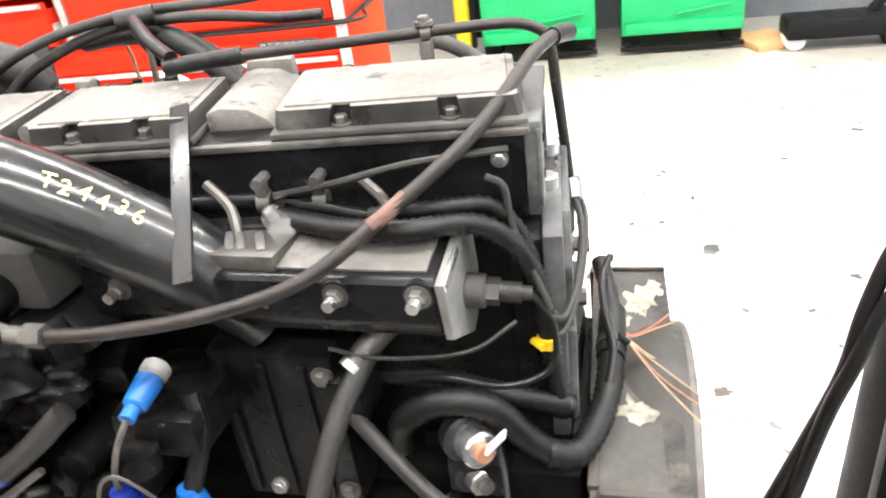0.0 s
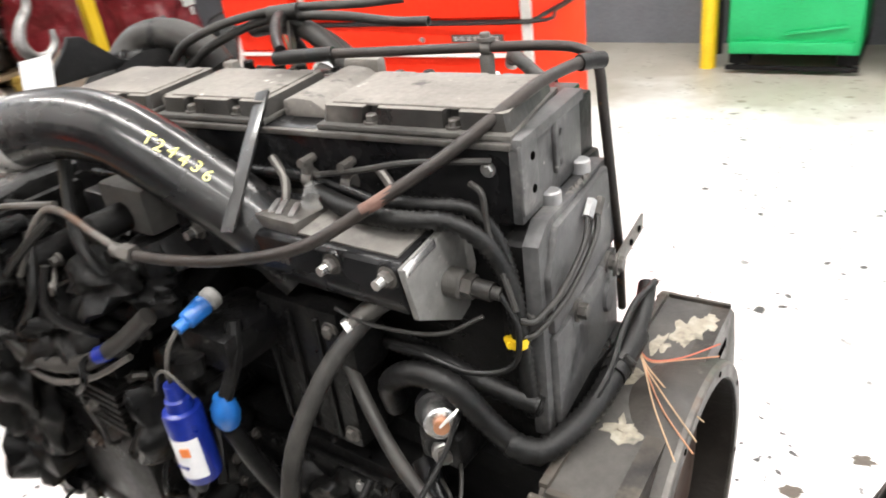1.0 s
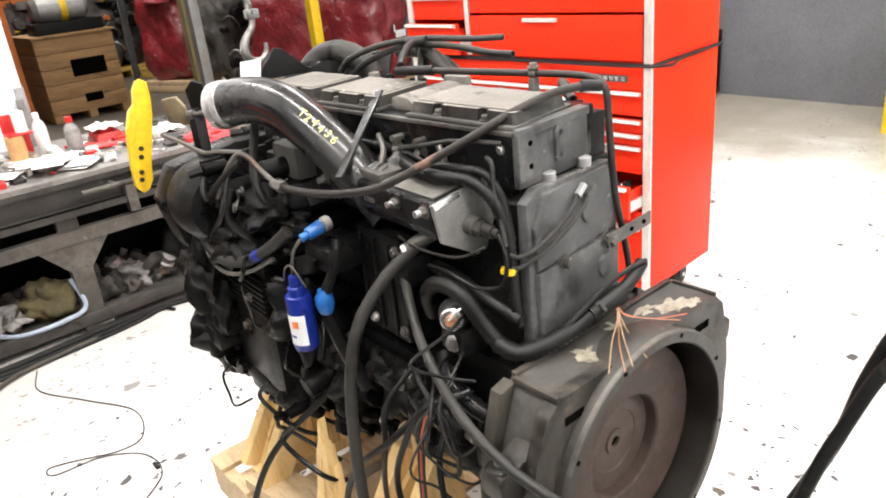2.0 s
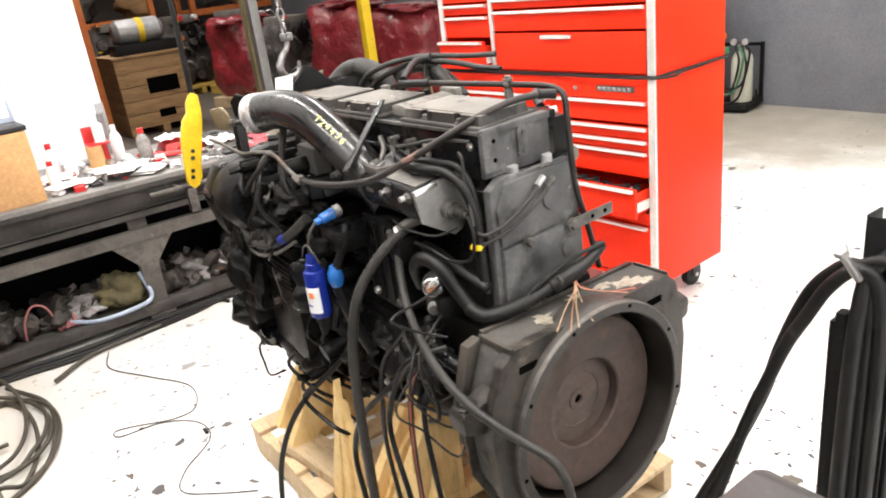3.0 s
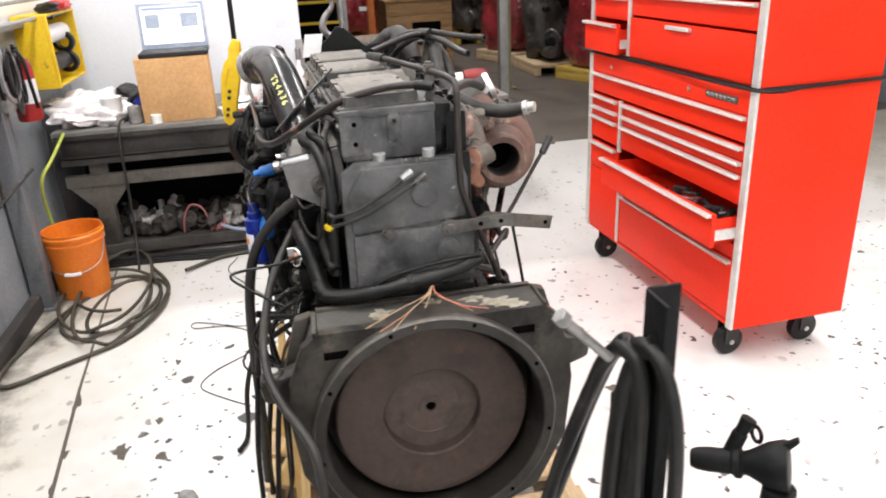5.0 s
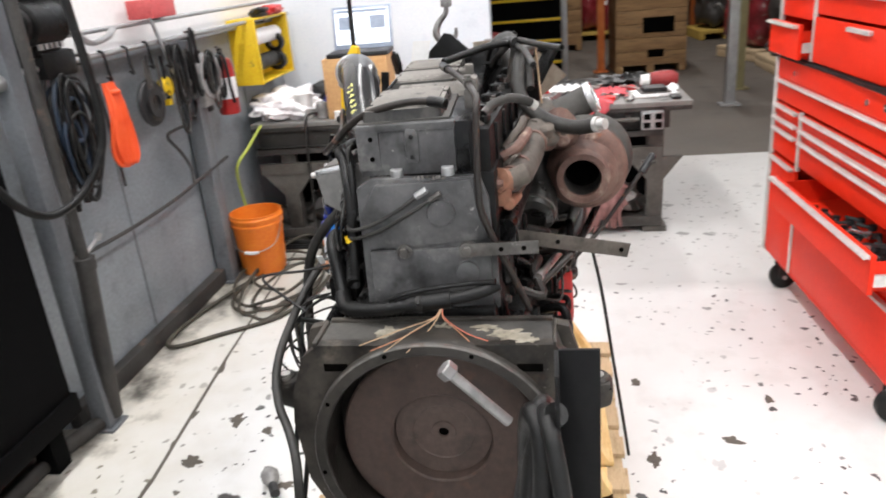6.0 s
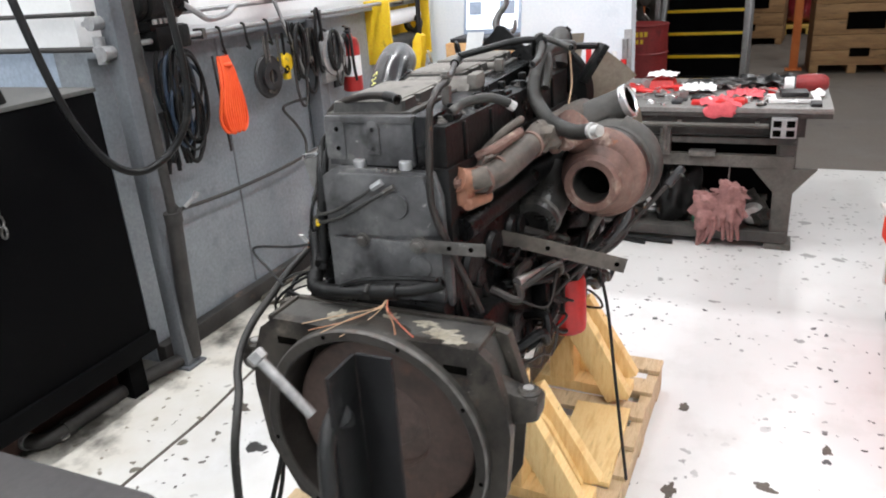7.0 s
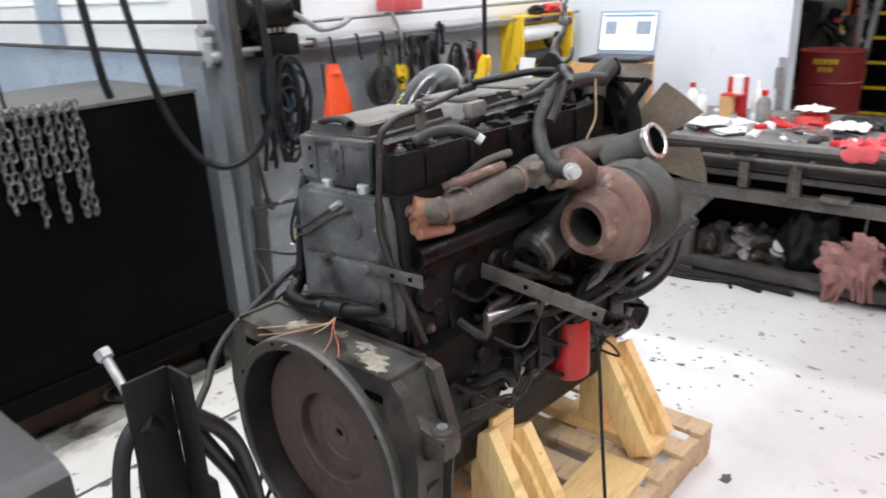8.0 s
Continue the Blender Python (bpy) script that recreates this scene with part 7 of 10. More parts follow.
    part("socket", cyl((0.03, 0, 0.034), (0.075, 0, 0.03), 0.017, seg=14), M["black_plastic"], hl)


hanging_cables()


# ---- steel stand beside the engine ----
def stand():
    st = thing("equipment_stand", "black angle-iron upright on a dark grey steel box", "stand")
    part("upright", join(box(0.714, 0.72, 1.255, 1.312, 0.05, 1.13, 0.001), box(0.72, 0.79, 1.249, 1.255, 0.05, 1.13, 0.001)), M["black_angle"], st, "black angle-iron upright")
    part("backing_plate", box(0.672, 0.712, 1.225, 1.262, 0.2, 0.9, 0.006), M["black_angle"], st)
    part("backing_plate", box(0.69, 0.713, 1.21, 1.24, 0.2, 0.93, 0.006), M["black_angle"], st)
    part("cross_member", box(0.66, 0.86, 0.86, 1.32, 0.02, 0.14, 0.01), M["black_angle"], st)
    part("hood", prism([(0.1, 0.02), (0.1, 0.72), (0.16, 0.795), (0.82, 0.8), (0.86, 0.78), (0.865, 0.02)], 0.755, 1.16, "x", 0.012), M["hood_grey"], st, "dark grey painted steel box")
    part("foot", box(0.62, 0.92, 1.2, 1.36, 0.0, 0.05, 0.006), M["black_angle"], st)
    solid("long_bolt", join(cyl((0.7435, 1.095, 1.118), (0.743, 1.107, 1.1055), 0.0145, seg=6, bevel=0.002), cyl((0.743, 1.106, 1.1065), (0.7415, 1.183, 1.027), 0.008, seg=14)), M["bolt_steel"], "long plain steel bolt stuck through the slung hoses", "bolt")
    hoses = [
        [(0.755, 1.21, 0.5), (0.75, 1.222, 0.85), (0.745, 1.23, 0.98), (0.715, 1.228, 1.033), (0.665, 1.235, 1.0), (0.619, 1.234, 0.934), (0.582, 1.212, 0.815), (0.557, 1.19, 0.69), (0.5, 1.17, 0.52), (0.41, 1.13, 0.28), (0.35, 1.1, 0.06), (0.33, 1.0, 0.016)],
        [(0.78, 1.215, 0.5), (0.775, 1.225, 0.85), (0.76, 1.228, 1.0), (0.72, 1.215, 1.028), (0.675, 1.205, 0.98), (0.64, 1.2, 0.91), (0.602, 1.195, 0.83), (0.57, 1.18, 0.73), (0.53, 1.165, 0.6), (0.46, 1.12, 0.3), (0.4, 1.08, 0.05), (0.38, 0.95, 0.016)],
        [(0.7, 1.232, 1.02), (0.76, 1.237, 1.05), (0.8, 1.245, 1.03), (0.825, 1.256, 0.96), (0.832, 1.262, 0.86), (0.82, 1.27, 0.75), (0.79, 1.28, 0.6), (0.78, 1.3, 0.06)],
        [(0.735, 1.19, 0.45), (0.735, 1.2, 0.8), (0.735, 1.215, 0.95), (0.74, 1.235, 1.02), (0.77, 1.25, 1.06)],
    ]
    for k, pts in enumerate(hoses):
        solid("hydraulic_hose", tube(pts, 0.0145 if k < 2 else 0.0125 if k == 2 else 0.017, 12, 6), M["rubber"], "black hydraulic hose slung over the angle iron", "hose", "slung hoses")
    pm = thing("hand_pump", "dark greasy hand pump with a cone-shaped outlet", "pump", pose(0.0, 0.0, 0.0))
    axis = Vector((0.068, 0.085, 0.02)).normalized()
    tilt = Matrix.Translation((0.722, 1.392, 0.772)) @ axis.to_track_quat("X", "Z").to_matrix().to_4x4()
    part("barrel", moved(lathe([(0.0, -0.03), (0.016, -0.03), (0.02, -0.02), (0.022, 0.0), (0.022, 0.04), (0.028, 0.045), (0.028, 0.055), (0.02, 0.06), (0.0, 0.06)], 20, "x"), tilt), M["black_angle"], pm)
    part("outlet_cone", moved(lathe([(0.0, 0.058), (0.02, 0.058), (0.024, 0.07), (0.04, 0.1), (0.046, 0.125), (0.044, 0.132), (0.03, 0.134), (0.0, 0.134)], 24, "x"), tilt), M["black_angle"], pm, "dark cone-shaped outlet")
    part("wing", moved(prism([(0.085, 0.03), (0.125, 0.045), (0.15, 0.06), (0.152, 0.052), (0.13, 0.03), (0.09, 0.02)], -0.005, 0.005, "y", 0.001), tilt), M["black_angle"], pm)
    part("stub", join(cyl((0.735, 1.425, 0.79), (0.736, 1.44, 0.83), 0.014, seg=14), cyl((0.736, 1.44, 0.83), (0.7385, 1.452, 0.858), 0.011, 0.014, 14)), M["black_angle"], pm)
    part("ring", tube([(0.75 + 0.014 * math.cos(a), 1.462, 0.832 + 0.014 * math.sin(a)) for a in [2 * math.pi * k / 10 for k in range(11)]], 0.004, 8, 2), M["black_angle"], pm)
    part("reservoir", lathe([(0.0, 0.0), (0.1, 0.0), (0.105, 0.02), (0.1, 0.6), (0.085, 0.66), (0.05, 0.695), (0.03, 0.7), (0.028, 0.76), (0.0, 0.765)], 30, "z", (0.81, 1.475, 0)), M["black_angle"], pm)
    part("pale_nut", cyl((0.735, 1.41, 0.762), (0.742, 1.418, 0.75), 0.009, seg=6), M["galvanised"], pm)


material("bolt_steel", [(0.2, 0.195, 0.19), (0.36, 0.35, 0.34)], (0.3, 0.5), 0.7, scale=18, bump=0.15, spots=[((0.12, 0.11, 0.1), 14, 0.58, 0.74)])
material("hood_grey", [(0.03, 0.028, 0.028), (0.05, 0.046, 0.046)], (0.4, 0.6), scale=5, bump=0.15, spots=[((0.25, 0.24, 0.24), 8, 0.68, 0.76)])
stand()


# ---- hoist pendant, chain and hook ----
def hoist():
    pe = thing("hoist_pendant", "yellow push-button hoist pendant hanging aslant on a black cable", "hoist control", pose(-1.015, 0.535, 0, 0, 0, -8))
    edge = [(-0.005, 1.4), (0.018, 1.388), (0.028, 1.34), (0.031, 1.3), (0.029, 1.24), (0.026, 1.172), (0.029, 1.134), (0.021, 1.11), (0.005, 1.1), (-0.016, 1.12), (-0.026, 1.172), (-0.033, 1.232), (-0.036, 1.27), (-0.029, 1.32), (-0.016, 1.334), (-0.018, 1.37)]
    lean = lambda z: (z - 1.25) * 0.22
    part("body", prism([(y + lean(z), z) for y, z in edge], -0.017, 0.017, "x", 0.006), M["yellow_plastic"], pe)
    for z in (1.14, 1.16, 1.2, 1.222):
        part("button", cyl((0.016, lean(z) - 0.002, z), (0.0205, lean(z) - 0.002, z), 0.0065, seg=12), M["black_plastic"], pe)
    part("grip_ridge", beam((0.017, lean(1.3) - 0.014, 1.3), (0.017, lean(1.24) - 0.02, 1.24), 0.006, 0.008, 0.002), M["yellow_plastic"], pe)
    part("cable", tube([(0, lean(1.39), 1.39), (0.003, 0.036, 1.8), (0, 0.03, 3.0), (0, 0.02, 4.6)], 0.0085, 8), M["rubber"], pe)
    hk = thing("chain_hook", "worn steel hoist hook on a link chain", "hoist hook", pose(-0.99, 0.905, -0.02))
    part("hook", tube([(0.0, 0.006, 1.53), (0.0, 0.0, 1.5), (0.0, -0.024, 1.472), (0.0, -0.036, 1.44), (0.0, -0.022, 1.412), (0.0, 0.008, 1.406), (0.0, 0.03, 1.424), (0.0, 0.034, 1.452)], 0.011, 12, radii=[0.008, 0.009, 0.011, 0.013, 0.012, 0.01, 0.008, 0.005]), M["hook_steel"], hk)
    part("shackle", join(box(-0.014, 0.014, -0.012, 0.024, 1.522, 1.548, 0.005), cyl((-0.02, 0.006, 1.54), (0.02, 0.006, 1.54), 0.007, seg=10)), M["hook_steel"], hk)
    link = None
    for i in range(70):
        z = 1.562 + i * 0.0435
        pts = [(0.011 * math.cos(a), 0, z + 0.02 * math.sin(a)) for a in [2 * math.pi * k / 8 for k in range(9)]]
        if link is None:
            link = part("link", tube([(x, y, zz - z) for x, y, zz in pts], 0.005, 8, 2), M["hook_steel"], hk)
            link.location = (0, 0, z)
        else:
            o = new("link", link.data)
            o.parent = hk
            o.location = (0, 0, z)
            o.rotation_euler = (0, 0, math.pi / 2 * (i % 2))


hoist()


# ---- steel work bench ----
def bench():
    b = thing("work_bench", "long heavy grey steel work bench with an oily lower shelf", "work bench")
    xf, xb, y0, y1 = -2.77, -3.73, -0.62, 2.06
    part("top", box(xb, xf + 0.02, y0, y1, 0.768, 0.795, 0.003), M["bench_top"], b, "scuffed bare steel top")
    part("apron", box(xf - 0.03, xf - 0.012, y0 + 0.02, y1 - 0.12, 0.635, 0.767, 0.003), M["bench_steel"], b)
    part("top_lip", box(xf + 0.003, xf + 0.018, y0, y1, 0.742, 0.767, 0.002), M["bench_steel"], b)
    part("angle_rail", join(box(xf - 0.012, xf + 0.03, y0 + 0.02, y1 - 0.16, 0.633, 0.641), box(xf + 0.024, xf + 0.03, y0 + 0.02, y1 - 0.16, 0.6, 0.641)), M["bench_steel"], b)
    part("lower_rail", join(box(xf - 0.02, xf + 0.02, y0 + 0.02, y1 - 0.16, 0.525, 0.535), box(xf + 0.014, xf + 0.022, y0 + 0.02, y1 - 0.16, 0.468, 0.535)), M["bench_leg"], b)
    # no such part seen: near-black sheet stands in for under-bench shade
    part("shade_sheet", box(xf - 0.42, xf - 0.41, y0 + 0.02, y1 - 0.2, 0.08, 0.63), M["tank_black"], b, "near-black sheet added for the shade under the bench")
    part("shelf", box(xb + 0.05, xf + 0.01, y0 + 0.02, y1 - 0.16, 0.07, 0.088, 0.002), M["dusty_black"], b)
    part("kick_rail", box(xf - 0.01, xf + 0.03, y0 + 0.02, y1 - 0.16, 0.04, 0.1, 0.003), M["dusty_black"], b)
    for y in (-0.42, 0.66, 1.86):
        part("leg", prism([(y - 0.045, 0.09), (y + 0.045, 0.09), (y + 0.05, 0.33), (y + 0.16, 0.468), (y - 0.17, 0.468), (y - 0.05, 0.33)], xf - 0.02, xf + 0.016, "x", 0.004), M["bench_leg"], b, "gusseted cast leg")
        part("leg_post", box(xf - 0.05, xf - 0.015, y - 0.05, y + 0.05, 0.001, 0.64, 0.004), M["bench_leg"], b)
        part("foot", box(xf - 0.12, xf + 0.03, y - 0.07, y + 0.07, 0.0, 0.035, 0.004), M["bench_leg"], b)
        part("back_leg", box(xb + 0.05, xb + 0.12, y - 0.05, y + 0.05, 0.0, 0.767, 0.004), M["bench_leg"], b)
    part("end_post", box(xf - 0.06, xf + 0.0, y1 - 0.24, y1 - 0.17, 0.0, 0.74, 0.004), M["bench_leg"], b)
    # pipe clamp rail and power outlet on the right half
    part("air_pipe", cyl((xf + 0.045, 0.75, 0.705), (xf + 0.045, 1.76, 0.705), 0.012, seg=12), M["bench_leg"], b, "dull grey air pipe along the bench front")
    for y in (0.9, 1.3, 1.7):
        part("pipe_clip", box(xf - 0.012, xf + 0.05, y - 0.012, y + 0.012, 0.69, 0.72, 0.003), M["bench_leg"], b)
    o = part("outlet_box", box(xf + 0.02, xf + 0.07, 1.77, 1.895, 0.645, 0.75, 0.006), M["galvanised"], b, "grey four-socket outlet box")
    for dy in (1.8, 1.865):
        for z in (0.672, 0.722):
            part("socket", box(xf + 0.068, xf + 0.0725, dy - 0.02, dy + 0.02, z - 0.017, z + 0.017, 0.004), M["dark_hole"], o)
    part("slide_clamp", box(xf - 0.01, xf + 0.05, 1.2, 1.26, 0.53, 0.68, 0.006), M["dull_steel"], b)
    part("clamp_screw", cyl((xf + 0.062, 1.23, 0.56), (xf + 0.062, 1.23, 0.7), 0.0135, seg=12), M["dull_steel"], b)
    part("clamp_jaw", box(xf - 0.01, xf + 0.06, 1.36, 1.5, 0.53, 0.56, 0.006), M["dull_steel"], b)
    part("slide_clamp", box(xf - 0.01, xf + 0.05, 0.95, 1.0, 0.55, 0.69, 0.006), M["dull_steel"], b)
    part("clamp_screw", cyl((xf + 0.03, 0.975, 0.69), (xf + 0.03, 1.03, 0.73), 0.008, seg=10), M["dull_steel"], b)


bench()


def cloth(c, size, seed, mat, label, name="rag", category="rag", group=""):
    """A crumpled cloth: a sheet gathered into folds."""
    bm = bmesh.new()
    bmesh.ops.create_grid(bm, x_segments=22, y_segments=22, size=1)
    o = Vector((seed * 5.7, seed * 2.3, 0))
    for v in bm.verts:
        r = v.co.length
        h = abs(noise.noise(v.co * 2.2 + o)) * 1.1 + 0.35 * abs(noise.noise(v.co * 5 + o))
        edge = 1 + 0.28 * noise.noise(v.co * 1.3 + o * 2)
        v.co = Vector((v.co.x * size[0] * edge, v.co.y * size[1] * edge, size[2] * h * max(0.12, 1 - 0.55 * r))) + Vector(c)
    bmesh.ops.solidify(bm, geom=list(bm.faces), thickness=0.003)
    return solid(name, bm, M[mat], label, category, group, angle=60)


def bottle(x, y, z, h, r, mat, cap, label, tilt=0.0):
    b = thing("bottle", label, "bottle", pose(x, y, z, tilt, 0, 0), "bench bottles")
    part("body", lathe([(0.0, 0.0), (r * 0.9, 0.0), (r, 0.008), (r, h * 0.62), (r * 0.8, h * 0.74), (r * 0.38, h * 0.84), (r * 0.36, h * 0.9), (0.0, h * 0.9)], 20, "z"), M[mat], b)
    part("cap", lathe([(0.0, h * 0.86), (r * 0.48, h * 0.86), (r * 0.46, h), (0.0, h)], 16, "z"), M[cap], b)
    return b


def spanner(x, y, z, L, ang, mat="steel", label="open-ended steel spanner lying on the bench"):
    bm = join(box(-L / 2, L / 2, -0.008, 0.008, 0, 0.007, 0.002), lathe([(0.009, 0.0), (0.019, 0.0), (0.019, 0.009), (0.009, 0.009)], 14, "z", (L / 2, 0, 0)), prism([(-L / 2, -0.016), (-L / 2 - 0.03, -0.018), (-L / 2 - 0.02, -0.006), (-L / 2 - 0.02, 0.006), (-L / 2 - 0.03, 0.018), (-L / 2, 0.016)], 0, 0.009, "z"))
    return solid("spanner", bm, M[mat], label, "spanner", "bench tools", m=pose(x, y, z, 0, 0, ang))


def carton(name, x0, x1, y0, y1, z0, z1, mat, label, category="box", rz=0):
    cx, cy = (x0 + x1) / 2, (y0 + y1) / 2
    ob = thing(name, label, category, pose(cx, cy, 0, 0, 0, rz))
    hx, hy = (x1 - x0) / 2, (y1 - y0) / 2
    part("body", box(-hx, hx, -hy, hy, z0, z1, 0.004), M[mat], ob)
    part("flap", box(-hx, hx, -0.004, 0.0, z1 + 0.0005, z1 + 0.003), M[mat], ob)
    return ob


def on_bench():
    T = 0.796
    random.seed(4)
    # carton with a laptop on it
    carton("carton", -3.1, -2.81, -0.125, 0.275, T, T + 0.36, "cardboard", "plain brown carton standing on the bench under the laptop", rz=3)
    lp = thing("laptop", "open laptop with a bright white screen standing on a carton", "laptop", pose(-2.96, 0.095, T + 0.364, 0, 0, 3))
    part("base", box(-0.12, 0.14, -0.19, 0.19, 0.0, 0.024, 0.004), M["black_plastic"], lp)
    part("keys", box(-0.05, 0.1, -0.16, 0.16, 0.0222, 0.0245, 0.001), M["rubber"], lp)
    lid = part("lid", moved(box(-0.006, 0.006, -0.19, 0.19, 0.0, 0.262, 0.003), Matrix.Translation((-0.118, 0, 0.02)) @ pose(0, 0, 0, 0, -12, 0)), M["screen_blue"], lp, "blue-grey lid frame")
    part("screen", moved(box(0.0065, 0.0085, -0.17, 0.17, 0.03, 0.245), Matrix.Translation((-0.118, 0, 0.02)) @ pose(0, 0, 0, 0, -12, 0)), M["screen_white"], lid, "bright white screen page")
    for i, w in enumerate((0.2, 0.24, 0.15, 0.22)):
        part("text_bar", moved(box(0.009, 0.0095, -0.14, -0.14 + w, 0.05 + i * 0.012, 0.054 + i * 0.012), Matrix.Translation((-0.118, 0, 0.02)) @ pose(0, 0, 0, 0, -12, 0)), M["screen_blue"], lid)
    for y0, y1, z0, z1 in ((-0.165, 0.165, 0.222, 0.24), (0.05, 0.15, 0.12, 0.2), (-0.15, -0.07, 0.12, 0.2)):
        part("page_block", moved(box(0.009, 0.0096, y0, y1, z0, z1), Matrix.Translation((-0.118, 0, 0.02)) @ pose(0, 0, 0, 0, -12, 0)), M["screen_blue"], lid)
    rc2 = thing("red_stand", "red sheet-metal display stand at the back of the bench", "stand", pose(-3.4, 0.62, T))
    part("back", box(-0.01, 0.01, 0.0, 0.12, 0, 0.24, 0.003), M["red_tool"], rc2)
    part("shelf", box(-0.0, 0.12, 0.0, 0.12, 0.14, 0.15, 0.002), M["red_tool"], rc2)
    part("roll", lathe([(0.0, 0.0), (0.045, 0.0), (0.045, 0.14), (0.0, 0.14)], 18, "z", (0.08, 0.03, 0)), M["cardboard"], rc2)
    part("can", lathe([(0.0, 0.151), (0.032, 0.151), (0.032, 0.25), (0.02, 0.26), (0.0, 0.26)], 16, "z", (0.06, 0.08, 0)), M["paper"], rc2)
    # plastic bags, cups and bits at the wall end
    for k, (x, y, s) in enumerate(((-2.93, -0.52, 0.12), (-3.12, -0.45, 0.15), (-2.9, -0.38, 0.1), (-3.0, -0.3, 0.09), (-3.22, -0.55, 0.13))):
        solid("plastic_bag", lump((x, y, T + s * 0.5), (s, s * 1.15, s * 0.55), k + 4, 0.55, 4), M["plastic_bag"], "crumpled whitish plastic bag on the bench", "plastic bag", "plastic bags", angle=60)
    solid("drill_case", join(box(-3.2, -2.95, -0.27, -0.14, T, T + 0.06, 0.012), cyl((-3.08, -0.2, T + 0.06), (-3.0, -0.16, T + 0.1), 0.03, seg=14)), M["blue_filter"], "dark blue hand tool lying on the bench", "power tool")
    solid("dark_tool", join(lump((-3.2, -0.22, T + 0.12), (0.1, 0.12, 0.06), 9, 0.5), box(-3.25, -3.1, -0.3, -0.12, T + 0.0, T + 0.09, 0.02)), M["black_plastic"], "black power tool heap on the bench", "power tool", angle=60)
    solid("glass_jar", lathe([(0.0, 0.0), (0.035, 0.0), (0.04, 0.005), (0.04, 0.09), (0.034, 0.1), (0.0, 0.1)], 18, "z", (-2.86, -0.17, T)), M["clear_bag"], "clear plastic tub on the bench", "tub")
    solid("orange_jar", lathe([(0.0, 0.0), (0.028, 0.0), (0.03, 0.07), (0.02, 0.085), (0.0, 0.086)], 18, "z", (-2.84, -0.08, T)), M["orange_plastic"], "small orange plastic jar on the bench", "jar")
    solid("white_jar", lathe([(0.0, 0.0), (0.03, 0.0), (0.03, 0.05), (0.0, 0.052)], 18, "z", (-2.8, -0.05, T)), M["paper"], "small white plastic tub on the bench", "tub")
    bottle(-3.35, 0.42, T, 0.2, 0.035, "paper", "red_tool", "white plastic bottle with a red cap")
    bottle(-3.3, 0.5, T, 0.17, 0.035, "paper", "paper", "white plastic spray bottle")
    bottle(-3.2, 0.9, T, 0.2, 0.04, "clear_bag", "red_tool", "clear bottle with a red label and cap")
    bottle(-3.42, 0.8, T, 0.22, 0.035, "paper", "paper", "white plastic bottle standing at the back of the bench")
    bottle(-3.0, 0.36, T, 0.16, 0.03, "paper", "red_tool", "white bottle with a red cap")
    for k in range(14):
        x, y = random.uniform(-3.4, -2.86), random.uniform(0.35, 0.95)
        solid("paper_sheet", moved(box(-0.1, 0.1, -0.07, 0.07, 0, 0.003), Matrix.Translation((x, y, T + 0.001 + 0.004 * k)) @ pose(0, 0, 0, 0, 0, random.uniform(0, 180))), M["paper"], "loose white paper sheet on the bench", "paper", "bench papers")
    # tools, rags and parts on the right half
    for k in range(13):
        spanner(random.uniform(-3.5, -2.86), random.uniform(0.95, 1.95), T + 0.004 + 0.011 * (k % 3), random.uniform(0.14, 0.26), random.uniform(0, 180), "steel" if k % 3 else "bright_steel")
    for k, (x, y, a) in enumerate(((-3.25, 1.02, 40), (-3.15, 1.1, 65), (-3.05, 1.2, 30), (-3.35, 1.3, 100))):
        t = thing("pliers", "red-handled steel pliers lying on the bench", "pliers", pose(x, y, T + 0.014, 0, 0, a), "bench pliers")
        for s in (-1, 1):
            part("handle", tube([(0.0, 0.0, 0), (-0.05, s * 0.02, 0), (-0.13, s * 0.025, 0), (-0.18, s * 0.016, 0)], 0.011, 10), M["red_tool"], t)
        part("jaws", prism([(0.0, -0.018), (0.06, -0.012), (0.09, -0.004), (0.09, 0.004), (0.06, 0.012), (0.0, 0.018)], -0.008, 0.008, "z", 0.002), M["steel"], t)
    cloth((-2.88, 1.5, T + 0.002), (0.12, 0.11, 0.07), 3, "pink_rag", "crumpled pink-red shop rag hanging over the bench edge", "shop_rag")
    solid("shop_rag", moved(lump((0, 0, 0), (0.012, 0.07, 0.05), 14, 0.5, 3), Matrix.Translation((-2.735, 1.5, T - 0.012))), M["pink_rag"], "hanging corner of a pink shop rag", "rag", angle=60)
    cloth((-3.1, 1.62, T + 0.012), (0.12, 0.1, 0.05), 5, "pink_rag", "crumpled red shop rag on the bench", "shop_rag")
    cloth((-3.2, 1.35, T + 0.03), (0.12, 0.1, 0.05), 7, "paper", "crumpled white paper towel on the bench", "paper_towel", "paper towel")
    cloth((-3.45, 1.75, T + 0.03), (0.16, 0.2, 0.06), 8, "rubber", "crumpled black work glove on the bench", "work_glove", "glove")
    cloth((-3.4, 1.45, T + 0.03), (0.12, 0.18, 0.04), 12, "rubber_dusty", "grey cloth heaped on the bench", "grey_cloth")
    bd = thing("parts_tray", "white-edged dark plastic parts tray on the bench", "tray", pose(-2.98, 1.87, T, 0, 0, 4))
    part("base", box(-0.09, 0.09, -0.13, 0.13, 0.0, 0.022, 0.006), M["paper"], bd)
    part("insert", box(-0.06, 0.07, -0.07, 0.07, 0.0222, 0.055, 0.01), M["black_plastic"], bd)
    part("rim", box(-0.075, 0.085, -0.09, 0.09, 0.022, 0.03, 0.003), M["dull_steel"], bd)
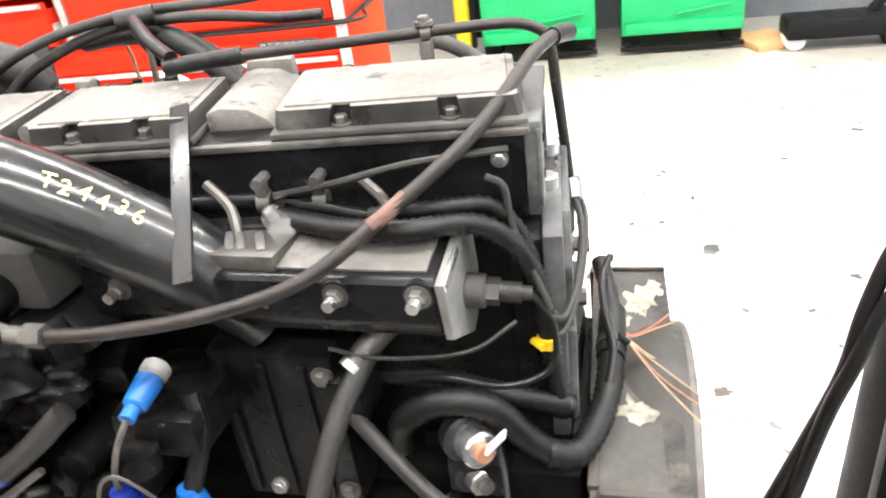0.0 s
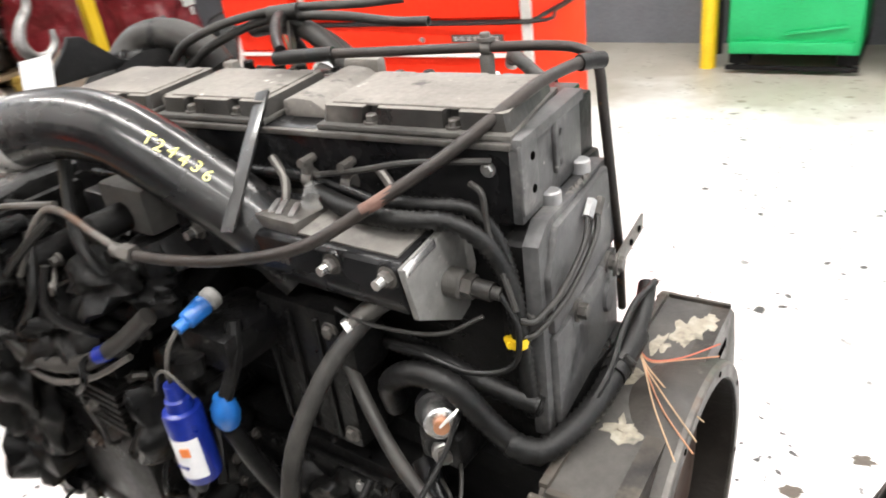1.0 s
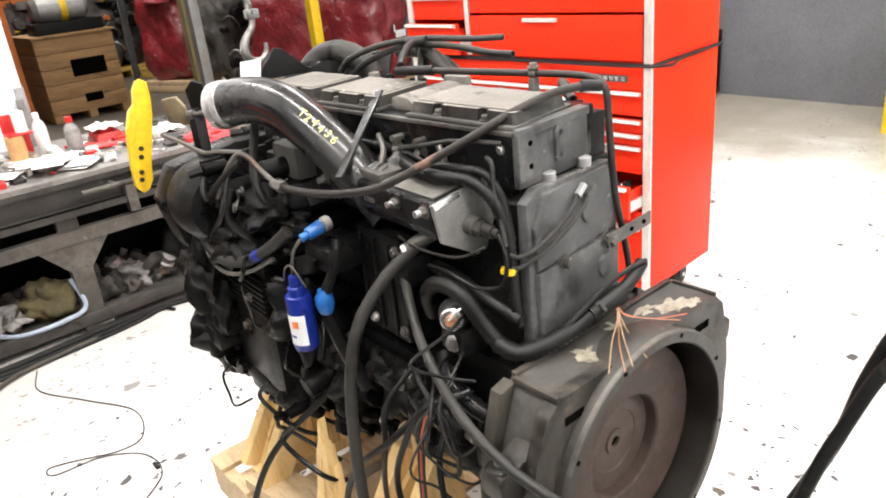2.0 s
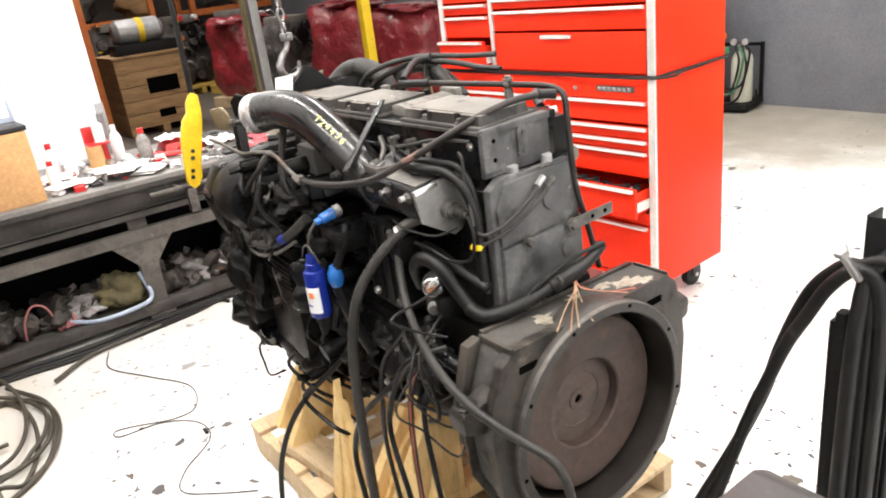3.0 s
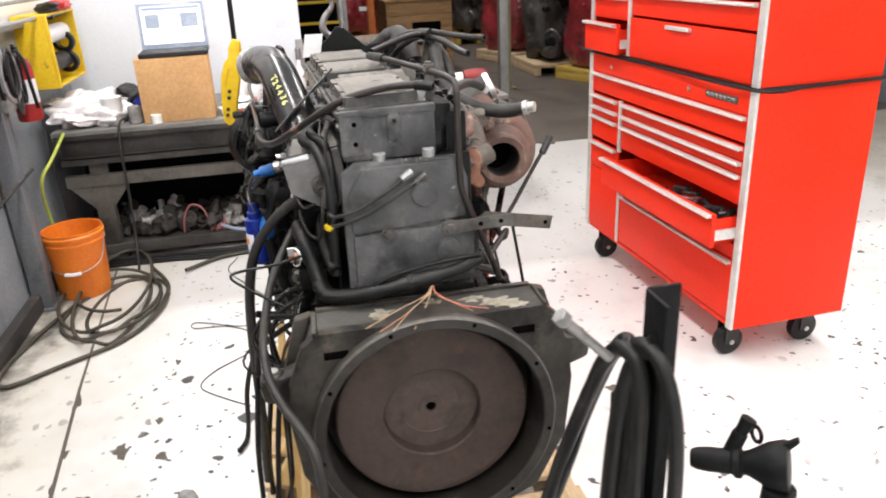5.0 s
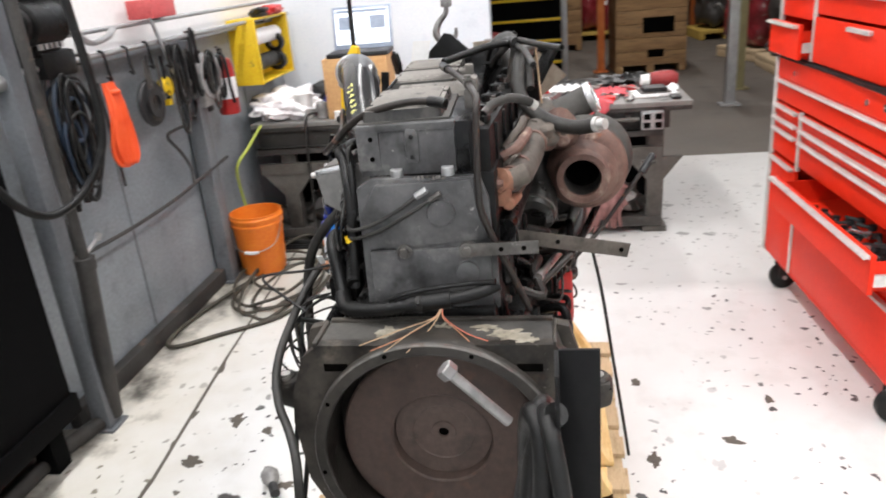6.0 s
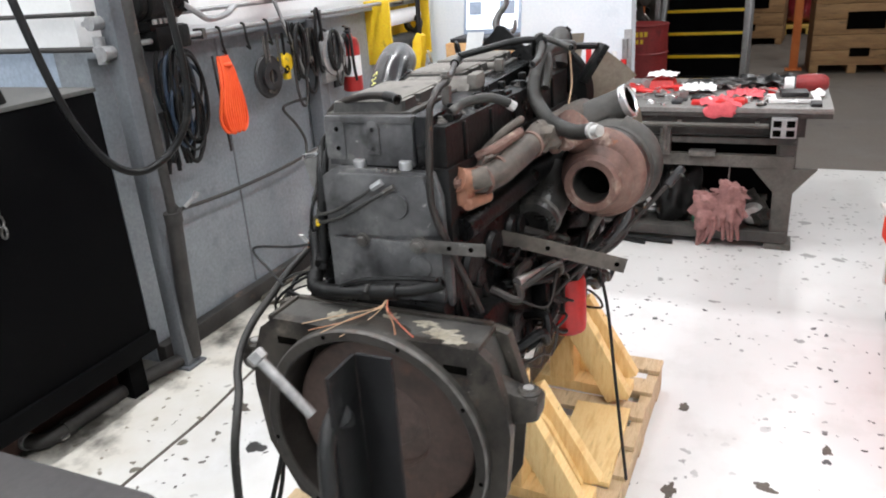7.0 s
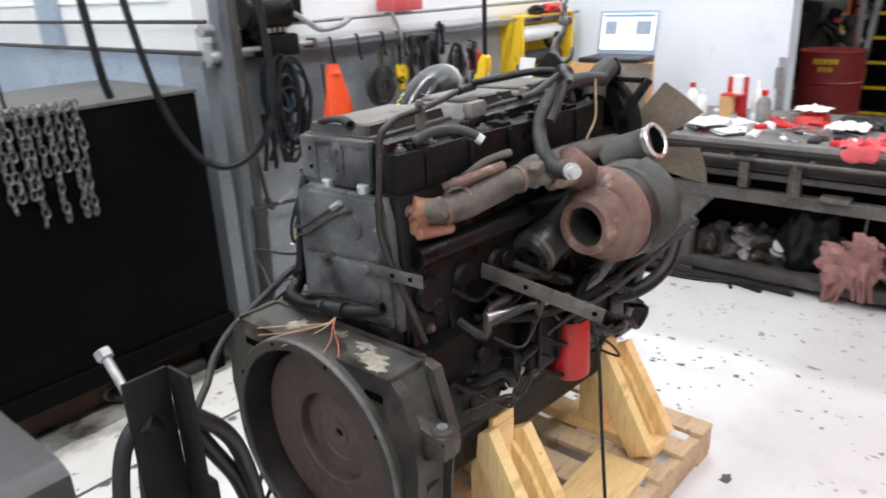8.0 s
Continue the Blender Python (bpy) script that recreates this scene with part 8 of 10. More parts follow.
    solid("red_cap_can", lathe([(0.0, -0.09), (0.045, -0.09), (0.05, -0.05), (0.055, 0.0), (0.05, 0.05), (0.03, 0.075), (0.0, 0.08)], 22, "y", (-3.2, 1.97, T + 0.056)), M["red_dark"], "dark red round lamp body lying on the bench", "lamp body")
    solid("white_collar", lathe([(0.0, -0.03), (0.04, -0.03), (0.043, 0.02), (0.0, 0.02)], 18, "y", (-3.2, 1.85, T + 0.05)), M["paper"], "white plastic collar lying on the bench", "collar")
    jk = thing("jack_stand", "red jack stand draped with a dirty cloth", "jack stand", pose(-3.4, 1.12, T))
    part("base", prism([(-0.1, -0.08), (0.1, -0.08), (0.08, 0.08), (-0.08, 0.08)], 0.0, 0.05, "z", 0.005, 0.8), M["red_tool"], jk)
    part("head", box(-0.05, 0.05, -0.04, 0.04, 0.05, 0.075, 0.005), M["red_tool"], jk)
    cloth((-3.4, 1.12, T + 0.076), (0.09, 0.09, 0.05), 16, "paper", "grey-white rag on the jack stand", "pale_rag")
    for k in range(110):
        x, y = random.uniform(-3.5, -2.83), random.uniform(0.32, 2.0)
        s = random.uniform(0.01, 0.028)
        kind = k % 5
        if kind == 0:
            bm, mt, lb, nm = cyl((x, y, T), (x, y, T + s * 1.4), s, seg=12, bevel=0.002), "bright_steel", "chrome socket standing on the bench", "socket"
        elif kind == 1:
            bm, mt, lb, nm = cyl((x, y, T + s), (x + s * 3, y + s, T + s), s * 0.8, seg=12), "steel", "steel pin lying on the bench", "pin"
        elif kind == 2:
            bm, mt, lb, nm = box(x - s * 1.5, x + s * 1.5, y - s, y + s, T, T + s, 0.003), "red_tool", "small red plastic piece on the bench", "plastic_piece"
        elif kind == 3:
            bm, mt, lb, nm = lump((x, y, T + s * 0.6), (s * 1.5, s * 1.3, s), k, 0.5, 2), "paper", "crumpled scrap of white paper on the bench", "paper_scrap"
        else:
            bm, mt, lb, nm = box(x - s * 2, x + s * 2, y - s, y + s, T, T + s * 0.6, 0.003), "black_plastic", "small black part lying on the bench", "black_part"
        solid(nm, bm, M[mt], lb, nm.replace("_", " "), "bench clutter")
    # things on the lower shelf
    S = 0.089
    random.seed(11)
    for k in range(165):
        y = random.uniform(-0.6, 1.75)
        if abs(y - 0.66) < 0.06:
            y += 0.13
        x = random.uniform(-3.3, -2.86)
        r = random.uniform(0.03, 0.08)
        kind = k % 4
        tilt = pose(0, 0, 0, random.uniform(-60, 60), random.uniform(-60, 60), random.uniform(0, 180))
        if kind == 0:
            bm = lathe([(0.0, -r), (r * 0.8, -r), (r * 0.8, r * 0.3), (r * 0.6, r * 0.4), (r * 0.6, r), (0.0, r)], 18, "z")
            lb, nm = "oily used piston on the lower shelf", "piston"
        elif kind == 1:
            bm = join(lathe([(0.0, -r * 0.4), (r, -r * 0.4), (r, r * 0.2), (r * 0.5, r * 0.3), (0.0, r * 0.3)], 18, "z"), cyl((0, 0, 0), (0, 0, r * 1.5), r * 0.3, seg=12))
            lb, nm = "dirty steel hub on the lower shelf", "scrap_hub"
        elif kind == 2:
            bm = join(box(-r, r, -r * 0.6, r * 0.6, -r * 0.5, r * 0.5, 0.012), cyl((0, 0, 0), (r * 1.6, 0, 0), r * 0.4, seg=12))
            lb, nm = "greasy metal casting on the lower shelf", "scrap_casting"
        else:
            bm = lump((0, 0, 0), (r * 1.2, r, r * 0.8), k, 0.5, 3)
            lb, nm = "dirty cast lump on the lower shelf", "scrap_lump"
        solid(nm, moved(bm, Matrix.Translation((x, y, S + r * 0.85)) @ tilt), M["scrap" if k % 7 else "aluminium"], lb, "scrap part", "scrap parts", angle=50)
    for k, (x, y, s) in enumerate(((-2.9, 0.3, 0.075), (-2.95, 0.95, 0.07))):
        solid("clear_bag", lump((x, y, S + s * 0.75), (s, s * 1.2, s * 0.85), k + 21, 0.55, 4), M["clear_bag"], "clear plastic bag of parts on the lower shelf", "plastic bag", "plastic bags", angle=60)
    solid("canvas_sack", lump((-2.89, 0.5, S + 0.085), (0.075, 0.13, 0.1), 44, 0.5, 4), M["olive_cloth"], "grubby olive canvas sack of parts on the lower shelf", "sack", angle=60)
    cloth((-2.86, 0.2, S + 0.002), (0.05, 0.06, 0.14), 9, "red_cloth", "crumpled faded pink rag on the lower shelf", "shelf_rag")
    solid("pink_lead", tube([(-2.84, -0.02, S + 0.01), (-2.82, 0.0, S + 0.12), (-2.81, 0.05, S + 0.19), (-2.82, 0.11, S + 0.16), (-2.84, 0.14, S + 0.05), (-2.85, 0.15, S + 0.006)], 0.006, 8, 6), M["red_cloth"], "looped pink lead standing up from the scrap", "cable")
    for k, (dx, r) in enumerate(((0.0, 0.017), (0.045, 0.012), (0.075, 0.009))):
        solid("bench_cable", tube([(-2.7 + dx, -0.58, r), (-2.69 + dx, -0.2 + 0.05 * k, r), (-2.66 + dx, 0.2, r), (-2.69 + dx * 0.8, 0.55 + 0.1 * k, r), (-2.72 + dx * 0.5, 0.95, r), (-2.7 + dx, 1.3 - 0.15 * k, r)], r, 10, 6), M["rubber"], "dirty black cable lying along the foot of the bench", "cable", "cables along the bench")
    solid("dark_sack", lump((-2.92, 1.28, S + 0.16), (0.09, 0.12, 0.2), 31, 0.35, 4), M["rubber"], "black sack on the lower shelf", "sack", angle=60)
    solid("green_can", lathe([(0.0, 0.0), (0.05, 0.0), (0.05, 0.17), (0.0, 0.172)], 20, "z", (-2.9, 1.43, S)), M["gas_green"], "green can on the lower shelf", "can")
    solid("round_light", lathe([(0.0, -0.03), (0.06, -0.03), (0.065, 0.0), (0.05, 0.03), (0.0, 0.04)], 22, "x", (-2.86, 1.72, S + 0.075)), M["aluminium"], "round pale metal lamp on the lower shelf", "lamp")
    solid("blue_hose", tube([(-2.85, 0.2, S + 0.03), (-2.75, 0.32, S + 0.02), (-2.72, 0.5, S + 0.03), (-2.74, 0.62, S + 0.06), (-2.8, 0.6, S + 0.2)], 0.012, 10, 6), M["screen_blue"], "pale blue hose lying on the lower shelf", "hose")
    # old gloves hanging over the shelf rail
    g = thing("hanging_gloves", "pair of dirty pink rubber gloves hung on the bench rail", "gloves")
    random.seed(23)
    for k, (y, z, lean) in enumerate(((1.49, 0.205, -0.3), (1.6, 0.25, 0.2))):
        palm = part("glove", lump((-2.72, y, z), (0.03, 0.07, 0.1), k + 41, 0.75, 4), M["glove_pink"], g, "", 60)
        part("cuff", lump((-2.735, y - lean * 0.1, z + 0.07), (0.034, 0.075, 0.05), k + 46, 0.8, 4), M["glove_pink"], palm, "", 60)
        for j in range(4):
            fy = y - 0.036 + j * 0.024
            part("finger", tube([(-2.72, fy, z - 0.05), (-2.712 + random.uniform(-0.01, 0.01), fy + lean * 0.03, z - 0.11), (-2.72, fy + lean * 0.09 + random.uniform(-0.008, 0.008), z - random.uniform(0.17, 0.225))], 0.0135, 10, radii=[0.015, 0.014, 0.008]), M["glove_pink"], palm)
        part("finger", tube([(-2.72, y + 0.04, z), (-2.71, y + 0.062, z - 0.04), (-2.715, y + 0.066, z - 0.08)], 0.013, 10, radii=[0.015, 0.014, 0.008]), M["glove_pink"], palm)
    part("hook", cyl((-2.76, 1.58, 0.47), (-2.72, 1.58, 0.33), 0.004, seg=8), M["dull_steel"], g)


on_bench()


# ---- orange bucket and hose coil ----
def bucket():
    b = thing("bucket", "dirty orange plastic bucket standing by the wall", "bucket", pose(-2.32, -0.5, 0))
    part("shell", lathe([(0.0, 0.004), (0.12, 0.004), (0.125, 0.0), (0.13, 0.01), (0.148, 0.3), (0.155, 0.3), (0.155, 0.312), (0.148, 0.315), (0.149, 0.335), (0.157, 0.336), (0.157, 0.35), (0.15, 0.356), (0.152, 0.37), (0.146, 0.37), (0.127, 0.02), (0.0, 0.015)], 40, "z"), M["orange_plastic"], b)
    part("bail", tube([(0.0, -0.158, 0.33), (0.1, -0.13, 0.2), (0.155, 0.0, 0.16), (0.1, 0.13, 0.2), (0.0, 0.158, 0.33)], 0.003, 6, 6), M["steel"], b)
    part("grip", tube([(0.15, -0.04, 0.162), (0.156, 0.0, 0.16), (0.15, 0.04, 0.162)], 0.01, 10), M["paper"], b)


bucket()


def hose_coil():
    pts = []
    random.seed(3)
    for i in range(100):
        a = i * 0.32
        k = i / 100
        rx, ry = 0.42 - 0.12 * math.sin(k * 9), 0.2 + 0.05 * math.sin(k * 7)
        pts.append((-2.1 + 0.12 * math.sin(k * 11) + rx * math.cos(a) * (1.2 - 0.4 * k), -0.3 + 0.05 * math.cos(k * 8) + ry * math.sin(a), 0.012 + 0.02 * ((i // 20) % 3) + 0.008 * math.sin(a * 1.3)))
    solid("air_hose_coil", tube(pts, 0.0092, 8, 3), M["olive_hose"], "olive-black air hose in a loose coil on the floor", "hose")
    solid("air_hose_run", tube([(-2.5, -0.18, 0.03), (-2.2, -0.05, 0.015), (-1.85, -0.08, 0.013), (-1.62, -0.18, 0.013), (-1.45, -0.4, 0.013), (-1.32, -0.6, 0.013), (-1.45, -0.66, 0.013), (-1.8, -0.6, 0.013), (-2.1, -0.5, 0.02)], 0.0105, 10, 8), M["olive_hose"], "olive-black hose loop on the floor", "hose")
    solid("air_hose_run", tube([(-2.4, 0.02, 0.02), (-2.55, 0.2, 0.015), (-2.6, 0.42, 0.014), (-2.62, 0.6, 0.014)], 0.0105, 10, 6), M["olive_hose"], "dark hose running along the bench foot", "hose")
    solid("green_air_line", tube([(-2.62, -0.62, 0.02), (-2.6, -0.66, 0.2), (-2.55, -0.67, 0.45), (-2.5, -0.64, 0.6), (-2.6, -0.6, 0.68), (-2.75, -0.55, 0.79)], 0.009, 8, 6), M["green_hose"], "yellow-green air line hanging by the bench", "hose")
    solid("grey_air_line", tube([(-2.86, -0.2, 0.83), (-2.75, -0.24, 0.83), (-2.72, -0.26, 0.7), (-2.73, -0.27, 0.4), (-2.7, -0.28, 0.12), (-2.5, -0.25, 0.02)], 0.008, 8, 6), M["rubber_dusty"], "grey cable hanging off the bench", "cable")


hose_coil()


# ---- black tank and pipes along the wall ----
def tank():
    t = thing("steel_tank", "large matt black steel tank on a low frame", "tank")
    part("body", box(-0.485, 1.75, -1.3, -0.52, 0.27, 1.27, 0.008), M["tank_black"], t)
    part("top_lid", box(-0.49, 1.755, -1.305, -0.516, 1.27, 1.286, 0.003), M["tank_top"], t, "grey dusty lid")
    part("bottom_rail", box(-0.5, 1.77, -0.6, -0.505, 0.2, 0.285, 0.01), M["tank_black"], t)
    for x in (-0.42, 0.6, 1.65):
        for y in (-1.22, -0.62):
            part("leg", box(x - 0.04, x + 0.04, y - 0.04, y + 0.04, 0.0, 0.27, 0.004), M["tank_black"], t)
    part("brown_duct", box(-0.45, 1.7, -0.95, -0.72, 0.002, 0.13, 0.02), M["red_brown"], t, "dull red-brown duct under the tank")


material("red_brown", [(0.05, 0.025, 0.02), (0.09, 0.045, 0.036)], (0.6, 0.8), scale=5, bump=0.2)
tank()


def chains():
    c = thing("hanging_chains", "bunch of steel chains hung over the tank edge", "chain")
    random.seed(17)
    a = [2 * math.pi * k / 8 for k in range(9)]
    ring = tube([(0.011 * math.cos(t), 0, 0.019 * math.sin(t)) for t in a], 0.0044, 6, 2)
    base = mesh_of("link", ring, M["chain_steel"])
    for p in base.polygons:
        p.use_smooth = True
    for s in range(9):
        x = 0.02 + s * 0.034 + random.uniform(-0.006, 0.006)
        n = random.choice((9, 10, 12, 7)) if s else 12
        for k in range(n):
            o = new("link", base)
            o.parent = c
            o.location = (x + random.uniform(-0.004, 0.004), -0.49 + random.uniform(-0.008, 0.012), 1.3 - k * 0.036)
            o.rotation_euler = (random.uniform(-0.2, 0.2), random.uniform(-0.2, 0.2), math.pi / 2 * (k % 2) + random.uniform(-0.3, 0.3))
        for k in range(3):
            o = new("link", base)
            o.parent = c
            o.location = (x, -0.53 - 0.036 * k, 1.297)
            o.rotation_euler = (math.pi / 2, 0, math.pi / 2 * (k % 2))


material("chain_steel", [(0.1, 0.095, 0.088), (0.22, 0.21, 0.2)], (0.3, 0.5), 0.8, scale=30, bump=0.1)
chains()


def wall_pipes():
    solid("rail_pipe", cyl((-0.63, -0.6, 1.405), (-0.63, -3.5, 1.405), 0.011, seg=12), M["dirty_pipe"], "thin dark pipe rail along the side bay wall", "pipe", kind="structure")
    solid("rail_pipe", cyl((-0.63, -0.6, 1.535), (-0.63, -3.5, 1.535), 0.009, seg=12), M["dirty_pipe"], "upper thin dark pipe rail along the side bay wall", "pipe", kind="structure")
    solid("rail_pipe", cyl((-3.7, -0.6, 1.405), (-0.6, -0.6, 1.405), 0.012, seg=12), M["galvanised"], "long grey steel pipe rail along the wall", "pipe", kind="structure")
    solid("rail_pipe", cyl((-3.7, -0.63, 1.5), (-0.6, -0.63, 1.5), 0.01, seg=12), M["galvanised"], "upper grey steel pipe rail along the wall", "pipe", kind="structure")
    solid("wall_sill", box(-3.74, -0.66, -0.72, -0.66, 1.365, 1.39, 0.003), M["grey_panel"], "narrow steel sill on top of the wall panels", "sill", kind="structure")
    for x in (-3.2, -2.16, -1.2, -0.69):
        solid("pipe_bracket", join(box(x - 0.012, x + 0.012, -0.72, -0.585, 1.38, 1.392), box(x - 0.012, x + 0.012, -0.64, -0.585, 1.39, 1.425, 0.003)), M["dull_steel"], "steel pipe bracket on the wall", "bracket", kind="structure")
    solid("corner_fitting", join(cyl((-0.66, -0.57, 1.39), (-0.6, -0.57, 1.39), 0.028, seg=14), cyl((-0.63, -0.6, 1.35), (-0.63, -0.6, 1.45), 0.022, seg=14), cyl((-0.66, -0.6, 1.5), (-0.6, -0.6, 1.5), 0.026, seg=14)), M["galvanised"], "pipe unions at the column", "pipe fitting", kind="structure")
    p = thing("drain_pipe", "grimy brown drain pipe down the wall and along the floor", "pipe")
    part("riser", cyl((-0.675, -0.46, 0.74), (-0.665, -0.46, 2.4), 0.02, seg=14), M["dirty_pipe"], p)
    part("riser", cyl((-0.715, -0.55, 0.04), (-0.675, -0.462, 0.72), 0.034, seg=18), M["dirty_pipe"], p)
    part("collar", cyl((-0.675, -0.46, 0.7), (-0.674, -0.46, 0.745), 0.037, seg=18), M["dirty_pipe"], p)
    part("floor_run", tube([(-0.715, -0.56, 0.036), (-0.6, -0.6, 0.034), (-0.4, -0.64, 0.034), (-0.15, -0.645, 0.034), (-0.04, -0.645, 0.036), (0.01, -0.67, 0.038), (0.025, -0.72, 0.04)], 0.031, 18, 6, hollow=True), M["dirty_pipe"], p)
    part("joint", cyl((-0.12, -0.645, 0.036), (-0.08, -0.645, 0.036), 0.036, seg=18), M["dirty_pipe"], p)
    part("pipe_end", lathe([(0.0, -0.738), (0.028, -0.738), (0.034, -0.732), (0.034, -0.7), (0.0, -0.7)], 18, "y", (0.025, 0, 0.041)), M["galvanised"], p, "pale cut pipe end")
    c = thing("conduit", "bent grey conduit with a tap on the panel wall", "pipe")
    part("down", tube([(-0.74, -0.62, 1.4), (-0.77, -0.6, 1.15), (-0.8, -0.6, 0.9), (-0.83, -0.6, 0.7)], 0.009, 10), M["dirty_pipe"], c)
    part("run", tube([(-0.82, -0.6, 0.69), (-1.0, -0.61, 0.67), (-1.3, -0.615, 0.655), (-1.7, -0.62, 0.655), (-2.05, -0.62, 0.68), (-2.34, -0.62, 0.7)], 0.009, 10), M["dirty_pipe"], c)
    part("elbow", join(cyl((-0.85, -0.6, 0.67), (-0.82, -0.6, 0.72), 0.016, seg=12), cyl((-0.86, -0.602, 0.68), (-0.81, -0.6, 0.69), 0.015, seg=12)), M["dirty_pipe"], c)
    part("tap", join(cyl((-0.88, -0.59, 0.69), (-0.93, -0.57, 0.725), 0.009, seg=10), cyl((-0.93, -0.57, 0.722), (-0.945, -0.565, 0.745), 0.014, seg=8)), M["galvanised"], c)
    part("riser", tube([(-1.9, -0.62, 0.67), (-1.92, -0.63, 0.75), (-1.86, -0.635, 0.85), (-1.77, -0.64, 0.95), (-1.86, -0.64, 0.968), (-2.0, -0.645, 0.962)], 0.008, 10), M["dirty_pipe"], c)
    solid("hanging_hose", tube([(-0.22, -0.56, 2.4), (-0.24, -0.54, 1.8), (-0.27, -0.5, 1.45), (-0.32, -0.47, 1.2), (-0.4, -0.43, 1.03), (-0.5, -0.39, 0.97), (-0.6, -0.33, 1.02), (-0.655, -0.27, 1.14), (-0.67, -0.25, 1.3), (-0.66, -0.26, 1.6), (-0.64, -0.3, 2.4)], 0.0145, 12, 6), M["rubber"], "black hose hanging in a loop from above", "hose")
    solid("hanging_hose", tube([(-0.1, -0.6, 2.4), (-0.12, -0.6, 1.8), (-0.14, -0.58, 1.4), (-0.16, -0.58, 1.29)], 0.016, 10, 6), M["rubber"], "straight black hose dropping behind the tank lid", "hose")
    solid("drop_cable", tube([(0.3, -0.6, 2.4), (0.28, -0.6, 1.8), (0.26, -0.6, 1.6), (0.22, -0.6, 1.5), (0.2, -0.62, 1.3)], 0.006, 8, 6), M["rubber"], "thin black cord hanging from the rail", "cord")


wall_pipes()


def on_wall():
    # orange cord hank
    oc = thing("cord_hank", "bright orange extension cord hung in a hank", "extension cord", pose(-1.3, -0.6, 0))
    random.seed(6)
    for i in range(9):
        dx = -0.085 + i * 0.0205
        part("turn", tube([(dx * 0.3, 0.0, 1.29), (dx * 0.9, 0.012 + 0.01 * (i % 3), 1.15), (dx * 1.15, 0.015, 1.02), (dx * 0.95, 0.02, 0.955), (dx * 0.5, 0.026, 0.935 + 0.004 * (i % 3)), (dx * 0.7 + 0.006, 0.03, 0.97), (dx * 0.8 + 0.008, 0.03, 1.06), (dx * 0.5, 0.03, 1.2), (dx * 0.3, 0.01, 1.29)], 0.008, 8, 5), M["orange_cord"], oc)
    part("wrap", tube([(-0.03, 0.0, 1.255), (0.0, 0.045, 1.25), (0.03, 0.0, 1.255)], 0.011, 8), M["orange_cord"], oc)
    hooks = [(-1.0, 1.37), (-1.3, 1.36), (-1.48, 1.36), (-1.66, 1.36), (-1.82, 1.34)]
    for x, z in hooks:
        solid("wall_hook", tube([(x, -0.6, z + 0.06), (x + 0.01, -0.575, z + 0.05), (x + 0.01, -0.57, z - 0.02), (x - 0.01, -0.575, z - 0.06), (x - 0.02, -0.6, z - 0.05)], 0.006, 8), M["rubber"], "bent black hook on the pipe rail", "hook", "wall hooks")
    # black coil, disc, tape
    for k in range(5):
        solid("cable_coil", tube([(-0.97 + (0.1 - 0.012 * k) * math.cos(a), -0.6 + 0.012 * k, 1.2 + (0.13 - 0.012 * k) * math.sin(a)) for a in [2 * math.pi * j / 12 for j in range(13)]], 0.009, 8, 3), M["rubber" if k % 2 else "blue_cable"], "coiled dark cable hung on the wall", "cable", "cable coils")
    solid("hanging_strap", tube([(-0.98, -0.58, 1.08), (-0.99, -0.575, 0.95), (-0.96, -0.58, 0.88), (-0.94, -0.58, 0.95)], 0.012, 8), M["rubber"], "black strap hanging from the coil", "strap")
    solid("grinding_disc", join(lathe([(0.02, -0.015), (0.105, -0.012), (0.112, 0.0), (0.105, 0.012), (0.02, 0.015)], 30, "y", (-1.66, -0.62, 1.14)), lathe([(0.035, 0.012), (0.07, 0.014), (0.07, 0.03), (0.035, 0.03)], 24, "y", (-1.66, -0.62, 1.14)), cyl((-1.66, -0.62, 1.22), (-1.66, -0.6, 1.36), 0.006, seg=8)), M["black_plastic"], "round black guard hung on the wall", "guard")
    solid("yellow_tape", join(lathe([(0.0, -0.02), (0.045, -0.02), (0.05, 0.0), (0.045, 0.02), (0.0, 0.02)], 22, "y", (-1.82, -0.62, 1.19)), box(-1.84, -1.8, -0.635, -0.605, 1.1, 1.19, 0.006)), M["yellow_paint"], "yellow tape reel hung on the wall", "tape reel")
    solid("lever_bar", beam((-1.72, -0.57, 1.52), (-1.98, -0.6, 1.06), 0.012, 0.02, 0.003), M["galvanised"], "long bright lever bar leaning on the rail", "bar")
    solid("thin_rod", cyl((-1.24, -0.6, 1.3), (-1.26, -0.6, 0.85), 0.006, seg=8), M["dirty_pipe"], "thin rod hanging on the wall", "rod")
    # belts and curved guard by the stanchion
    solid("belt_loop", tube([(-2.05 + 0.06 * math.cos(a), -0.62, 1.16 + 0.17 * math.sin(a)) for a in [2 * math.pi * j / 14 for j in range(15)]], 0.011, 8, 3), M["rubber"], "black belt loop hung on the wall", "belt")
    solid("curved_guard", join(lathe([(0.1, -0.03), (0.125, -0.03), (0.125, 0.03), (0.1, 0.03)], 28, "y", (-2.24, -0.6, 1.18)), box(-2.34, -2.14, -0.64, -0.58, 1.02, 1.16, 0.02)), M["galvanised"], "grey curved sheet guard hung on the wall", "guard")
    # fire extinguisher
    f = thing("fire_extinguisher", "red fire extinguisher in a bracket on the wall", "fire extinguisher", pose(-2.46, -0.6, 0))
    part("cylinder", lathe([(0.0, 0.93), (0.055, 0.93), (0.06, 0.94), (0.06, 1.2), (0.05, 1.235), (0.022, 1.25), (0.02, 1.265), (0.0, 1.265)], 24, "z"), M["filter_red"], f)
